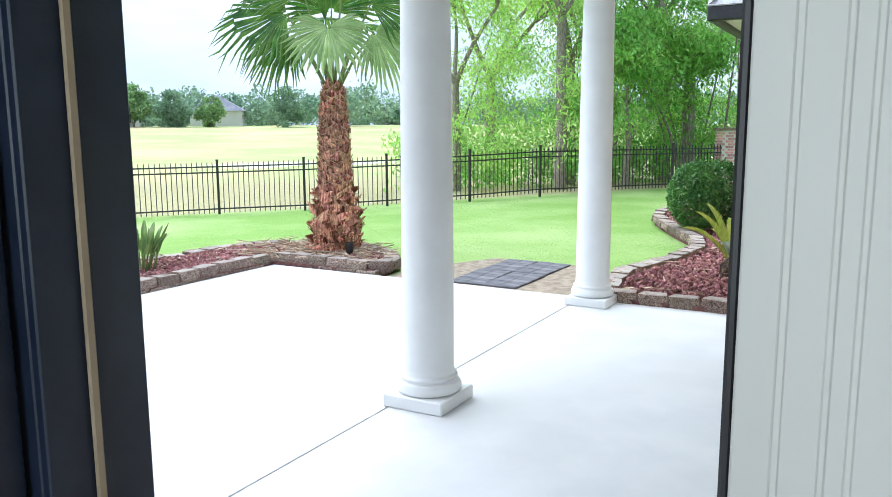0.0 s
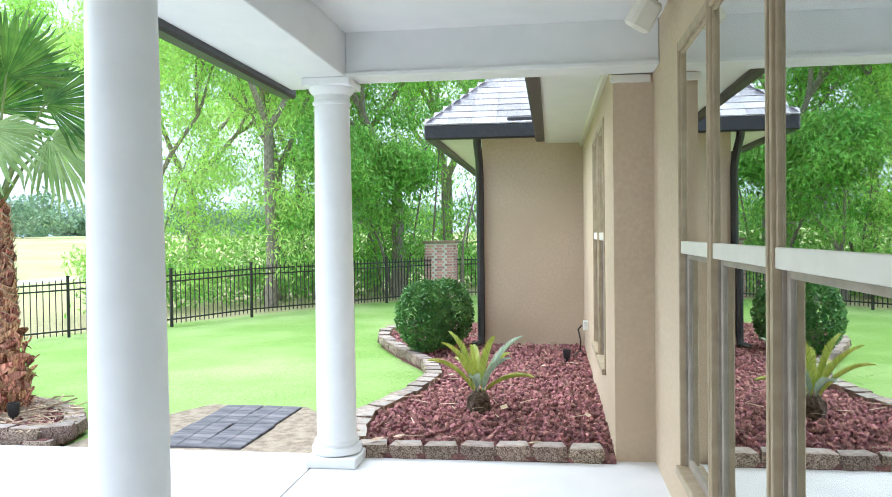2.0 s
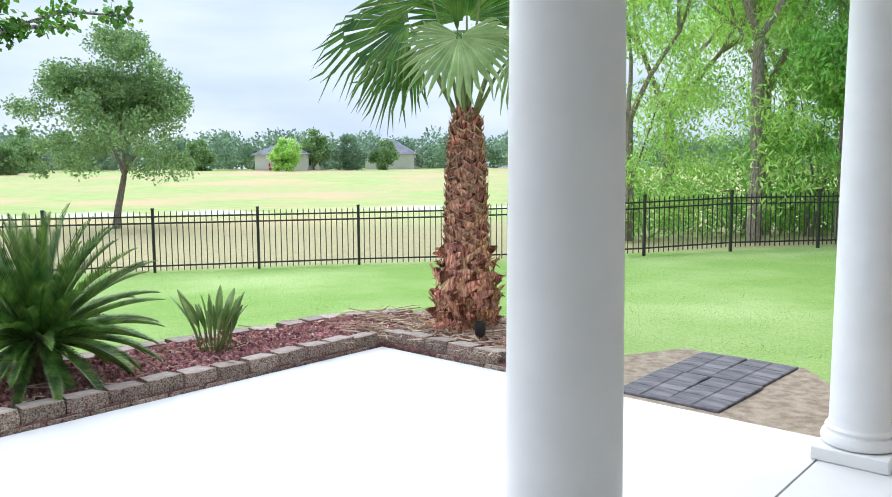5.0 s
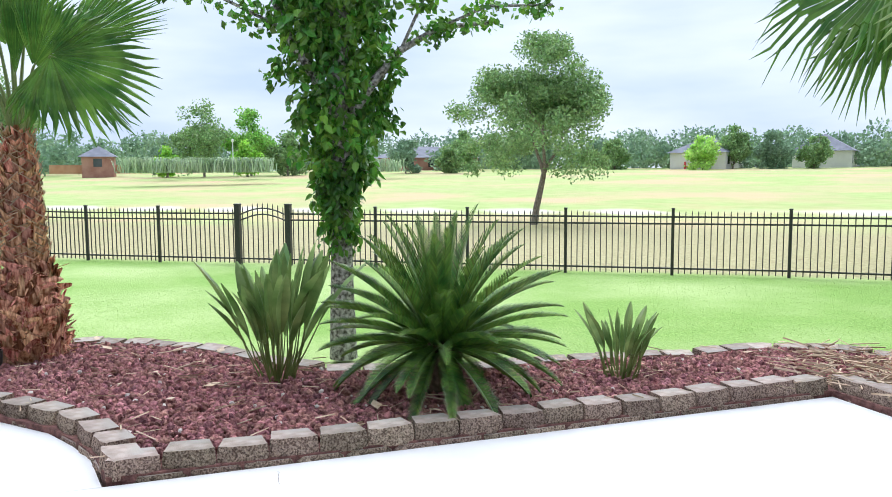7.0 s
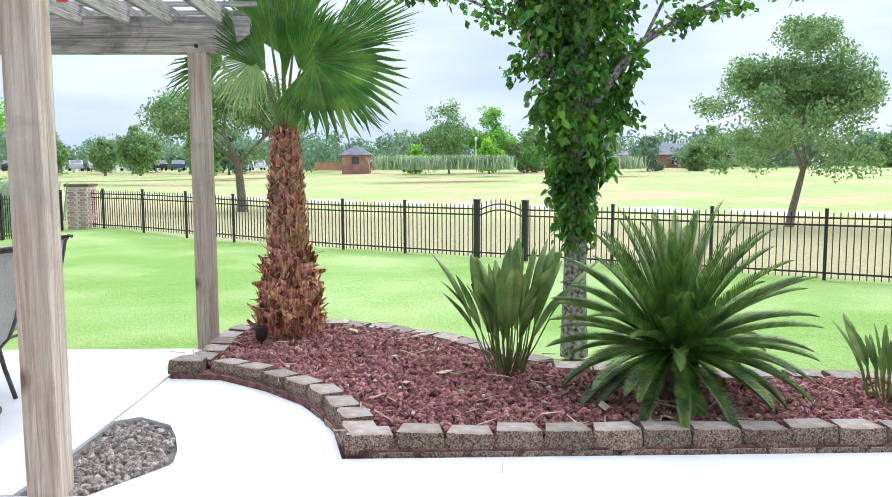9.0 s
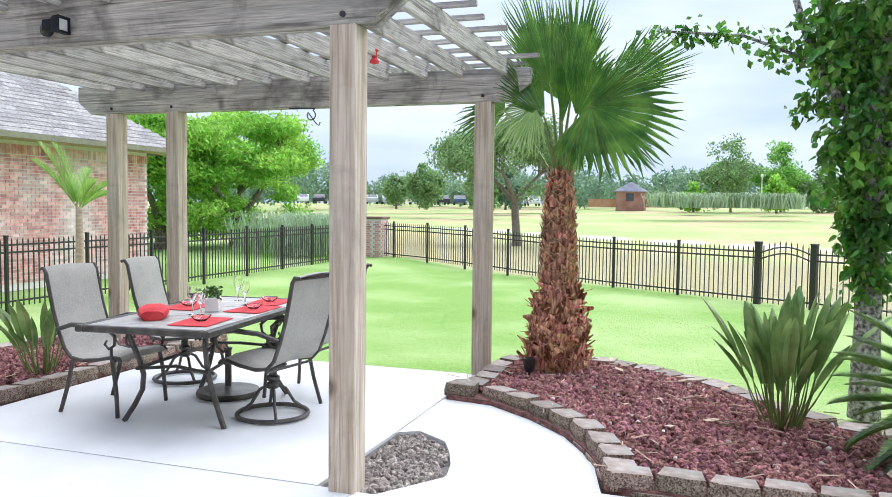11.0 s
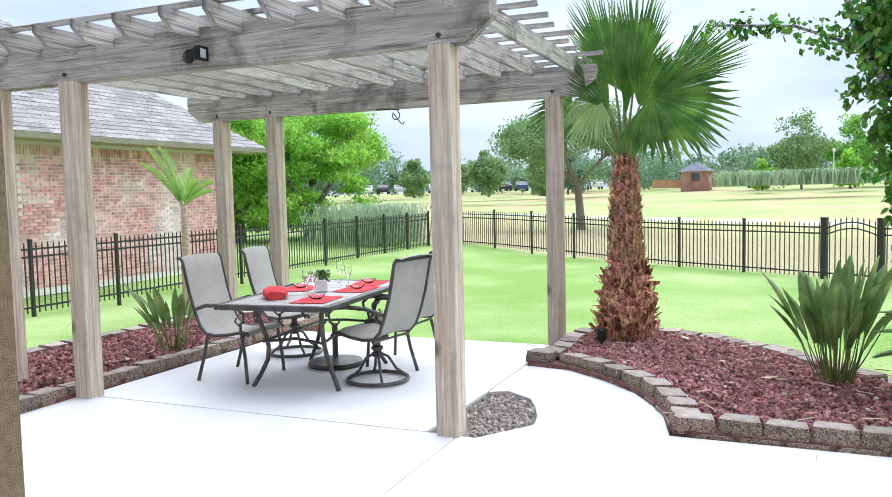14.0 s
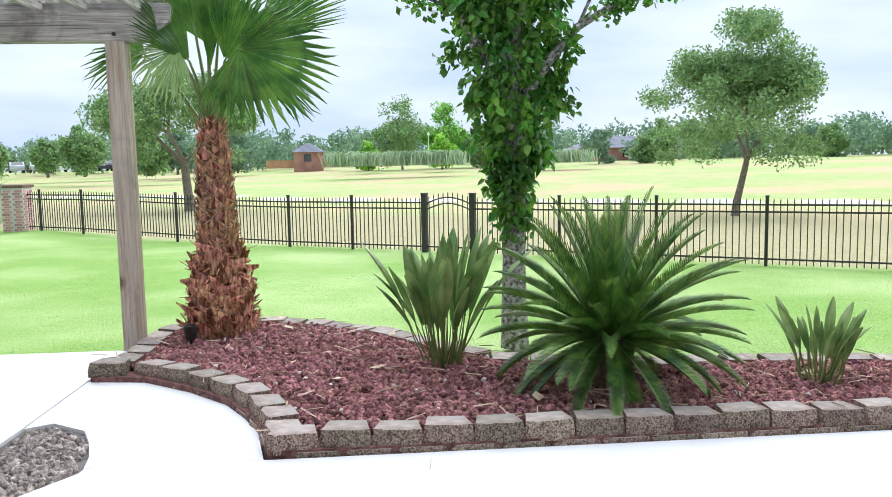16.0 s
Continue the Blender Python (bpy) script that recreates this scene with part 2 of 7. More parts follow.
def ground_mat():
    """Lawn near the house, dry rough beyond the fence, then the mown course: by place."""
    m = bpy.data.materials.new("grass_ground")
    m.use_nodes = True
    nt = m.node_tree
    n, l = nt.nodes, nt.links
    b = n["Principled BSDF"]
    b.inputs["Roughness"].default_value = 1.0
    b.inputs["Specular IOR Level"].default_value = 0.1
    tc = n.new("ShaderNodeTexCoord")

    def noise_ramp(scale, lo, hi, c0, c1, detail=6):
        t = n.new("ShaderNodeTexNoise")
        t.inputs["Scale"].default_value, t.inputs["Detail"].default_value = scale, detail
        l.new(tc.outputs["Object"], t.inputs["Vector"])
        r = n.new("ShaderNodeValToRGB")
        r.color_ramp.elements[0].position, r.color_ramp.elements[1].position = lo, hi
        r.color_ramp.elements[0].color, r.color_ramp.elements[1].color = (*c0, 1), (*c1, 1)
        l.new(t.outputs["Fac"], r.inputs[0])
        return r.outputs[0]

    def mix(fac, a, c):
        x = n.new("ShaderNodeMix")
        x.data_type = "RGBA"
        l.new(fac, x.inputs[0])
        l.new(a, x.inputs[6])
        l.new(c, x.inputs[7])
        return x.outputs[2]

    lawn = mix(noise_ramp(0.35, 0.42, 0.66, (0, 0, 0), (1, 1, 1)), noise_ramp(45, 0.3, 0.7, (0.14, 0.27, 0.05), (0.325, 0.49, 0.145)),
               noise_ramp(30, 0.3, 0.7, (0.32, 0.455, 0.15), (0.455, 0.57, 0.26)))
    rough = noise_ramp(12, 0.3, 0.7, (0.30, 0.27, 0.15), (0.50, 0.46, 0.27))
    dry = noise_ramp(0.06, 0.35, 0.62, (0.42, 0.42, 0.22), (0.56, 0.42, 0.26))
    course = mix(noise_ramp(0.09, 0.42, 0.6, (0, 0, 0), (1, 1, 1)), noise_ramp(0.9, 0.3, 0.7, (0.32, 0.42, 0.15), (0.42, 0.50, 0.21)), dry)
    at = n.new("ShaderNodeAttribute")
    at.attribute_name = "zone"
    sp = n.new("ShaderNodeSeparateXYZ")
    l.new(at.outputs["Vector"], sp.inputs[0])
    col = mix(sp.outputs[0], lawn, rough)
    col = mix(sp.outputs[1], col, course)
    path = noise_ramp(3, 0.3, 0.7, (0.72, 0.70, 0.66), (0.78, 0.76, 0.72))
    col = mix(sp.outputs[2], col, path)
    l.new(col, b.inputs["Base Color"])
    t = n.new("ShaderNodeTexNoise")
    t.inputs["Scale"].default_value, t.inputs["Detail"].default_value = 70, 4
    l.new(tc.outputs["Object"], t.inputs["Vector"])
    bp = n.new("ShaderNodeBump")
    bp.inputs["Strength"].default_value, bp.inputs["Distance"].default_value = 0.5, 0.03
    l.new(t.outputs["Fac"], bp.inputs["Height"])
    l.new(bp.outputs[0], b.inputs["Normal"])
    return m


def glass_mat(name, tint=(1, 1, 1), rough=0.0):
    m = bpy.data.materials.new(name)
    m.use_nodes = True
    b = m.node_tree.nodes["Principled BSDF"]
    b.inputs["Base Color"].default_value = (*tint, 1)
    b.inputs["Roughness"].default_value, b.inputs["IOR"].default_value = rough, 1.45
    b.inputs["Transmission Weight"].default_value = 1.0
    return m


def window_glass_mat():
    """Reflective coated window glass: part mirror, part clear."""
    m = bpy.data.materials.new("coated_window_glass")
    m.use_nodes = True
    n, l = m.node_tree.nodes, m.node_tree.links
    gl = n.new("ShaderNodeBsdfGlossy")
    gl.inputs["Color"].default_value, gl.inputs["Roughness"].default_value = (0.94, 0.97, 0.94, 1), 0.01
    tr = n.new("ShaderNodeBsdfTransparent")
    tr.inputs["Color"].default_value = (0.65, 0.68, 0.66, 1)
    fr = n.new("ShaderNodeFresnel")
    fr.inputs["IOR"].default_value = 2.2
    mr = n.new("ShaderNodeMapRange")
    mr.inputs[3].default_value, mr.inputs[4].default_value = 0.74, 1.0
    l.new(fr.outputs[0], mr.inputs[0])
    ms = n.new("ShaderNodeMixShader")
    l.new(mr.outputs[0], ms.inputs[0])
    l.new(tr.outputs[0], ms.inputs[1])
    l.new(gl.outputs[0], ms.inputs[2])
    l.new(ms.outputs[0], n["Material Output"].inputs["Surface"])
    return m


M_GROUND = ground_mat()
M_GLASS = glass_mat("clear_glass")
M_WGLASS = window_glass_mat()


# ---- building helpers ----
class Geo:
    """Collects vertices and faces of one mesh."""

    def __init__(self):
        self.v, self.f = [], []

    def add(self, vs, fs):
        o = len(self.v)
        self.v.extend([tuple(p) for p in vs])
        self.f.extend([tuple(i + o for i in f) for f in fs])
        return self

    def box(self, x0, x1, y0, y1, z0, z1, c=0.0, m=None):
        """A box with its vertical and top edges chamfered by c."""
        if c <= 0:
            vs = [(x, y, z) for z in (z0, z1) for x, y in ((x0, y0), (x1, y0), (x1, y1), (x0, y1))]
            fs = [(3, 2, 1, 0), (4, 5, 6, 7), (0, 1, 5, 4), (1, 2, 6, 5), (2, 3, 7, 6), (3, 0, 4, 7)]
        else:
            def ring(a, z):
                k = a
                return [(x0 + k, y0 + a * 0, z), (x1 - k, y0, z), (x1, y0 + k, z), (x1, y1 - k, z), (x1 - k, y1, z), (x0 + k, y1, z), (x0, y1 - k, z), (x0, y0 + k, z)]
            def inset(z):
                return [(x0 + c, y0 + c, z), (x1 - c, y0 + c, z), (x1 - c, y0 + c, z), (x1 - c, y1 - c, z), (x1 - c, y1 - c, z), (x0 + c, y1 - c, z), (x0 + c, y1 - c, z), (x0 + c, y0 + c, z)]
            r = [ring(c, z0 + c), ring(c, z1 - c)]
            low = [(x0 + c, y0 + c, z0), (x1 - c, y0 + c, z0), (x1 - c, y1 - c, z0), (x0 + c, y1 - c, z0)]
            top = [(x0 + c, y0 + c, z1), (x1 - c, y0 + c, z1), (x1 - c, y1 - c, z1), (x0 + c, y1 - c, z1)]
            vs = low + r[0] + r[1] + top
            fs = [(3, 2, 1, 0), (20, 21, 22, 23)]
            for i in range(8):
                j = (i + 1) % 8
                fs.append((4 + i, 4 + j, 12 + j, 12 + i))
            own = [0, 1, 1, 2, 2, 3, 3, 0]
            for i in range(8):
                j = (i + 1) % 8
                a, b2 = own[i], own[j]
                if a == b2:
                    fs.append((a, 4 + j, 4 + i))
                    fs.append((20 + a, 12 + i, 12 + j))
                else:
                    fs.append((a, b2, 4 + j, 4 + i))
                    fs.append((20 + a, 12 + i, 12 + j, 20 + b2))
        if m:
            vs = [m @ Vector(p) for p in vs]
        return self.add(vs, fs)

    def lathe(self, prof, seg=24, cx=0.0, cy=0.0, cap=True):
        """A turned solid from (radius, z) pairs."""
        vs = [(cx + r * math.cos(2 * math.pi * i / seg), cy + r * math.sin(2 * math.pi * i / seg), z) for r, z in prof for i in range(seg)]
        fs = [(k * seg + i, k * seg + (i + 1) % seg, (k + 1) * seg + (i + 1) % seg, (k + 1) * seg + i) for k in range(len(prof) - 1) for i in range(seg)]
        if cap:
            fs.append(tuple(range(seg - 1, -1, -1)))
            fs.append(tuple((len(prof) - 1) * seg + i for i in range(seg)))
        return self.add(vs, fs)

    def tube(self, pts, rad, seg=6, cap=True):
        """A tube along points; rad is a number or one for each point."""
        pts = [Vector(p) for p in pts]
        if not hasattr(rad, "__len__"):
            rad = [rad] * len(pts)
        vs, n = [], len(pts)
        d0 = (pts[1] - pts[0]).normalized()
        u = d0.orthogonal().normalized()
        for i, p in enumerate(pts):
            d = (pts[min(i + 1, n - 1)] - pts[max(i - 1, 0)]).normalized()
            u = (u - d * u.dot(d)).normalized()
            w = d.cross(u)
            vs += [p + (u * math.cos(2 * math.pi * k / seg) + w * math.sin(2 * math.pi * k / seg)) * rad[i] for k in range(seg)]
        fs = [(i * seg + k, i * seg + (k + 1) % seg, (i + 1) * seg + (k + 1) % seg, (i + 1) * seg + k) for i in range(n - 1) for k in range(seg)]
        if cap:
            fs.append(tuple(range(seg - 1, -1, -1)))
            fs.append(tuple((n - 1) * seg + k for k in range(seg)))
        return self.add(vs, fs)

    def prism(self, poly, z0, z1):
        """An upright prism over a plan outline (counter-clockwise)."""
        n = len(poly)
        vs = [(x, y, z0) for x, y in poly] + [(x, y, z1) for x, y in poly]
        fs = [tuple(range(n - 1, -1, -1)), tuple(range(n, 2 * n))] + [(i, (i + 1) % n, n + (i + 1) % n, n + i) for i in range(n)]
        return self.add(vs, fs)

    def mesh(self, name):
        me = bpy.data.meshes.new(name)
        me.from_pydata(self.v, [], self.f)
        me.update()
        return me

    def obj(self, name, material, parent=None, label="", smooth=False):
        me = self.mesh(name)
        me.materials.append(material)
        if smooth:
            me.polygons.foreach_set("use_smooth", [True] * len(me.polygons))
            me.set_sharp_from_angle(angle=radians(40))
        ob = new(name, me)
        if parent:
            ob.parent = parent
        if label:
            ob["label"] = label
        return ob


def thing(name, label, category, group="", kind="", at=None):
    """An Empty that carries the parts of one thing."""
    e = new(name)
    e.empty_display_size = 0.1
    if at:
        e.matrix_basis = at
    return tagged(e, label, category, group, kind)


def struct(ob, label, category="structure"):
    return tagged(ob, label, category, kind="structure")


# ---- ground ----
SLAB_X, SLAB_Y = -6.04, 6.69
FA, FD = Vector((-20.57, 0.0)), Vector((0.545, 0.838)).normalized()


def far_fence(s):
    return FA + FD * s


FENCE_A = [-8.03, -6.25, -4.48, -2.7, -0.92, 0.86, 2.6, 4.41, 5.51, 7.32, 9.12, 10.93, 12.78, 14.68]
FENCE_B = [(-11.24, 13.55), (-9.9, 14.8), (-8.47, 16.09), (-7.37, 17.64), (-6.15, 19.14), (-4.95, 20.7), (-3.75, 22.3)]


def smooth_step(a, b, x):
    t = min(1.0, max(0.0, (x - a) / (b - a)))
    return t * t * (3 - 2 * t)


def beyond_fence(x, y):
    """Metres beyond the far fence line."""
    if x < -12.57:
        n = Vector((-FD.y, FD.x))
        return (Vector((x, y)) - FA).dot(n)
    d = Vector((7.6, 8.4)).normalized()
    return (Vector((x, y)) - Vector((-12.57, 12.3))).dot(Vector((-d.y, d.x)))


def ground_z(x, y):
    d = beyond_fence(x, y)
    slope = smooth_step(-4.5, -13.0, x)
    near_right = smooth_step(9, 20, y)
    z = -0.05 - 0.27 * slope * (1 - 0.75 * smooth_step(-2, -8, y) * smooth_step(-13, -24, x)) - 0.07 * near_right * (1 - slope)
    if y < -5:
        z = min(z, -0.05 - 0.13 * smooth_step(-4, -8, y))
    z -= 0.35 * smooth_step(0.5, 12, d) * (1 - smooth_step(14, 40, d))
    z += 2.4 * smooth_step(25, 150, d)
    return z


def axis(parts):
    out = []
    for a, b, s in parts:
        k = max(1, round((b - a) / s))
        out += [a + (b - a) * i / k for i in range(k)]
    return out + [parts[-1][1]]


gx = axis([(-1500, -300, 150), (-300, -80, 20), (-80, -30, 3), (-30, 3, 0.5), (3, 60, 6), (60, 900, 120)])
gy = axis([(-900, -120, 120), (-120, -30, 10), (-30, -10, 2), (-10, 26, 0.5), (26, 80, 4), (80, 300, 20), (300, 1500, 150)])
gv, zone = [], []
for yy in gy:
    for xx in gx:
        gv.append((xx, yy, ground_z(xx, yy) - (0.35 if -8.4 < xx < 0.4 and -2.2 < yy < 6.6 and (xx > -5.9 or yy < 0.6) else 0)))
        d = beyond_fence(xx, yy)
        rough_w = smooth_step(0.0, 0.6, d)
        course_w = smooth_step(13, 20, d)
        path_w = 0.8 * smooth_step(24.6, 25.2, d) * (1 - smooth_step(26.2, 26.8, d))
        zone.append((rough_w, course_w, path_w))
nx = len(gx)
gf = [(j * nx + i, j * nx + i + 1, (j + 1) * nx + i + 1, (j + 1) * nx + i) for j in range(len(gy) - 1) for i in range(nx - 1)]
gme = bpy.data.meshes.new("ground")
gme.from_pydata(gv, [], gf)
att = gme.attributes.new("zone", "FLOAT_VECTOR", "POINT")
att.data.foreach_set("vector", [c for z in zone for c in z])
gme.materials.append(M_GROUND)
gme.polygons.foreach_set("use_smooth", [True] * len(gme.polygons))
ground = struct(new("ground", gme), "bright green lawn running out to a dry mown golf course", "lawn")

# patio slab: one pour by the porch, one under the pergola with a curved edge round the bed
curve = [(-7.68, 0.80), (-7.62, 1.18), (-7.33, 1.55), (-7.0, 1.86), (-6.72, 2.02), (-6.45, 2.14), (-6.04, 2.23)]
PORCH_X = -2.43
g = Geo()
g.prism([(PORCH_X + 0.006, -6.0), (0.4, -6.0), (0.4, SLAB_Y), (PORCH_X + 0.006, SLAB_Y)], -0.3, 0.0)
pav = struct(g.obj("pavement", M_CONC), "white coated concrete porch slab with fine joints", "patio")
g = Geo()
g.prism([(-5.61, 0.99), (PORCH_X - 0.006, 0.99), (PORCH_X - 0.006, SLAB_Y), (SLAB_X, SLAB_Y), (SLAB_X, 1.372), (-5.98, 1.365), (-5.61, 1.105)], -0.3, 0.0)
struct(g.obj("pavement", M_CONC), "white coated concrete patio beside the planting bed", "patio")
g = Geo()
g.prism([(-5.62, -6.0), (PORCH_X - 0.006, -6.0), (PORCH_X - 0.006, 0.983), (-5.62, 0.983)], -0.3, 0.0)
struct(g.obj("pavement", M_CONC), "white coated concrete patio beside the house", "patio")
g = Geo()
g.prism([(-8.62, -2.2), (-5.632, -2.2), (-5.632, 0.76), (-6.7, 0.785), (-7.2, 0.785), (-8.62, 0.785)], -0.3, 0.0)
struct(g.obj("pavement", M_CONC), "white coated concrete pad under the pergola", "patio")
g = Geo()
# walkway between the bed's curved edge and the gravel island
g.prism([(-7.68, 0.797), (-6.7, 0.797), (-6.78, 0.93), (-6.62, 1.16), (-6.42, 1.255), (-6.2, 1.335), (-6.043, 1.366), (-6.043, 2.23)] + curve[-2:0:-1], -0.3, 0.0)
struct(g.obj("pavement", M_CONC), "white coated concrete walk curving round the bed", "patio")
g = Geo()
g.box(-6.02, 0.3, 0.9, 6.66, -0.29, -0.02)
g.box(-8.58, 0.3, -2.18, 0.9, -0.29, -0.021)
g.box(-7.2, -6.02, 0.9, 1.6, -0.29, -0.022)
g.box(-5.6, 0.3, -5.9, -2.18, -0.29, -0.022)
struct(g.obj("trim", M_JOINT), "dark grime in the joints of the patio", "joint")

# ---- house ----
WT = 0.25


def wall_with_holes(axis_name, pos, a0, a1, z0, z1, holes, thick, material, name, label):
    """A wall along x or y whose outer face lies at pos; holes as (a0, a1, z0, z1)."""
    g = Geo()
    cuts = sorted({a0, a1, *[h[0] for h in holes], *[h[1] for h in holes]})
    for p, q in zip(cuts, cuts[1:]):
        hs = sorted([h for h in holes if h[0] <= p + 1e-6 and h[1] >= q - 1e-6], key=lambda h: h[2])
        z = z0
        for h in hs + [(0, 0, z1, z1)]:
            if h[2] > z + 1e-4:
                if axis_name == "x":
                    g.box(p, q, *sorted((pos, pos + thick)), z, h[2])
                else:
                    g.box(*sorted((pos, pos + thick)), p, q, z, h[2])
            z = max(z, h[3])
    return struct(g.obj(name, material), label, "wall")


WINS = [(4.72, 5.56), (3.73, 4.69), (2.74, 3.70), (1.75, 2.71)]
wall_with_holes("y", 0.0, 1.13, 6.69, 0.0, 3.1, [(a, b, 0.27, 2.70) for a, b in WINS], 0.25, M_STUCCO, "wall_east", "tan stucco house wall with tall windows under the porch")
g = Geo()
g.box(-0.28, 0.25, 6.69, 7.05, -0.2, 2.9)
struct(g.obj("wall_return", M_STUCCO), "tan stucco corner of the house", "wall")
WINS2 = [(7.62, 8.42), (8.55, 9.32)]
wall_with_holes("y", -0.28, 7.05, 12.1, -0.2, 2.9, [(a, b, 0.45, 2.60) for a, b in WINS2], 0.25, M_STUCCO, "wall_east_far", "tan stucco house wall along the red rock bed")
g = Geo()
g.box(-1.69, 0.0, 12.1, 12.35, -0.2, 3.0)
g.box(-1.69, -1.44, 12.35, 20, -0.2, 3.0)
struct(g.obj("wall_north", M_STUCCO), "plain tan stucco wing of the house", "wall")
wall_with_holes("x", 1.13, -2.46, 0.25, 0.0, 3.1, [(-1.46, -0.24, 0.0, 2.15)], -0.28, M_STUCCO_D, "wall_south", "brown stucco wall with the garden door")
g = Geo()
g.box(-2.46, -2.2, -6, 0.85, 0.0, 3.1)
struct(g.obj("wall_west", M_STUCCO_D), "brown stucco house wall beside the patio", "wall")

# inside of the rooms behind the windows, and of the room that the walk starts in
g = Geo()
g.box(3.2, 3.3, -3.5, 12.1, 0, 3.1)
g.box(0.25, 3.2, 6.7, 6.8, 0, 3.1)
# opening made up in the unseen rear wall, to go with the added lamp
g.box(-2.2, -1.6, -3.5, -3.4, 0, 3.1)
g.box(1.6, 3.2, -3.5, -3.4, 0, 3.1)
g.box(-1.6, 1.6, -3.5, -3.4, 0, 0.7)
g.box(-1.6, 1.6, -3.5, -3.4, 2.5, 3.1)
struct(g.obj("wall_inside", M_INSIDE), "dim inner walls of the house", "wall")
g = Geo()
g.box(-2.2, 3.2, -3.4, 1.0, 3.12, 3.2)
g.box(0.25, 3.2, 1.0, 12.1, 3.12, 3.2)
struct(g.obj("ceiling_inside", M_SOFFIT), "plain white ceiling of the rooms", "ceiling")
g = Geo()
g.box(0.4, 3.2, -3.4, 12.1, -0.1, 0.01)
struct(g.obj("floor_inside", M_INSIDE), "dim floor of the rooms", "floor")

# added fill lamp that brightens the door casing; no real source known here
room_fill = new("room_window_light", bpy.data.lights.new("room_window_light", "AREA"))
room_fill.data.shape, room_fill.data.size, room_fill.data.size_y, room_fill.data.energy = "RECTANGLE", 3.1, 1.7, 34
room_fill.matrix_world = look((0, -3.38, 1.6), (0, 0, 1.5))

# porch ceiling, beams, eaves
g = Geo()
g.box(-2.14, 0.0, 1.13, 6.36, 3.06, 3.11)
struct(g.obj("ceiling", M_SOFFIT), "white porch ceiling", "ceiling")
for nm, b in (("beam", (-2.43, -2.14, 1.13, 6.64, 2.755, 3.11)), ("beam", (-2.14, 0.0, 6.36, 6.64, 2.755, 3.11))):
    g = Geo()
    g.box(*b, c=0.006)
    struct(g.obj("trim_" + nm, M_SOFFIT), "white boxed porch beam over the columns", "beam")
g = Geo()
g.box(-2.14, -0.004, 6.335, 6.36, 2.752, 2.775)
struct(g.obj("trim_strip", M_WHITE), "white edging strip along the porch beam", "trim")
g = Geo()
g.box(-2.75, -2.46, 1.0, 7.0, 2.80, 2.84)
g.box(-2.43, 0.0, 6.64, 7.0, 2.88, 2.91)
g.box(-0.80, -0.28, 7.0, 12.1, 2.90, 2.94)
g.box(-2.30, -0.80, 11.66, 12.1, 2.99, 3.02)
g.box(-2.30, -1.69, 12.1, 20, 2.99, 3.02)
struct(g.obj("soffit", M_SOFFIT), "white soffit boards under the eaves", "soffit")
g = Geo()
g.box(-0.32, -0.275, 7.05, 12.1, 2.84, 2.90, 0.004)
g.box(-0.30, -0.02, 6.66, 6.70, 2.70, 2.755, 0.004)
struct(g.obj("trim_crown", M_VINYL), "cream crown strip where wall meets soffit", "trim")


def gutter(x0, x1, y0, y1, z0, z1, label):
    g = Geo()
    g.box(x0, x1, y0, y1, z0, z1, c=0.018)
    return g


gt = thing("roof_gutter", "black metal gutter along the porch eave", "gutter")
gutter(-2.87, -2.75, 1.0, 7.12, 2.745, 2.87, "").obj("gutter_run", M_BLACK, gt)
gutter(-2.75, -0.8, 7.0, 7.12, 2.89, 3.0, "").obj("gutter_run", M_BLACK, gt)
gt = thing("roof_gutter", "black metal gutter over the window wall", "gutter")
gutter(-0.92, -0.80, 7.12, 11.55, 2.86, 3.0, "").obj("gutter_run", M_BLACK, gt)
gt = thing("roof_gutter", "black metal gutter and downspout on the wing", "gutter")
gutter(-2.43, -0.80, 11.54, 11.66, 2.93, 3.13, "").obj("gutter_run", M_BLACK, gt)
gutter(-2.43, -2.30, 11.66, 20, 2.93, 3.13, "").obj("gutter_run", M_BLACK, gt)
g = Geo()
g.box(-1.30, -0.93, 11.56, 11.86, 3.135, 3.22, c=0.02)
g.obj("gutter_guard", M_BLACK, gt, "black diverter plate on the gutter")
g = Geo()
dx0 = -1.72
path = [(dx0, 11.62, 3.03), (dx0, 11.68, 2.88), (dx0, 11.95, 2.66), (dx0, 12.04, 2.5), (dx0, 12.04, 0.22), (dx0, 11.98, 0.10), (dx0 - 0.10, 11.88, 0.06)]
g.tube(path, 0.055, 8)
g.obj("downspout", M_BLACK, gt, "black square downspout with elbows", smooth=True)

M_SHINGLE = mat("roof_shingle", (0.40, 0.385, 0.40), (0.58, 0.56, 0.57), 35, 0.95, bump=0.5, bscale=90, isl=0.25, spec=0.1)


def shingle_plane(g, origin, along, up, n_rows, row_len, width, inset0=0.0, inset1=0.0, tab=0.33, row=0.15):
    """Rows of shingle tabs up a roof plane; inset: how much each metre of rise shortens either end."""
    o, a, u = Vector(origin), Vector(along).normalized(), Vector(up).normalized()
    nrm = a.cross(u).normalized()
    if nrm.z < 0:
        nrm = -nrm
    for r in range(n_rows):
        d = r * row
        x0, x1 = inset0 * d, width - inset1 * d
        x = x0 - (r % 3) * tab / 3
        while x < x1 - 0.02:
            p, q = max(x, x0), min(x + tab - 0.008, x1)
            if q > p + 0.02:
                lift = 0.010 + 0.008 * random.random()
                b = [o + a * p + u * d, o + a * q + u * d, o + a * q + u * (d + row * 1.05), o + a * p + u * (d + row * 1.05)]
                g.add([b[0] + nrm * lift, b[1] + nrm * lift, b[2] + nrm * 0.004, b[3] + nrm * 0.004, b[0], b[1]], [(0, 1, 2, 3), (4, 5, 1, 0)])
            x += tab


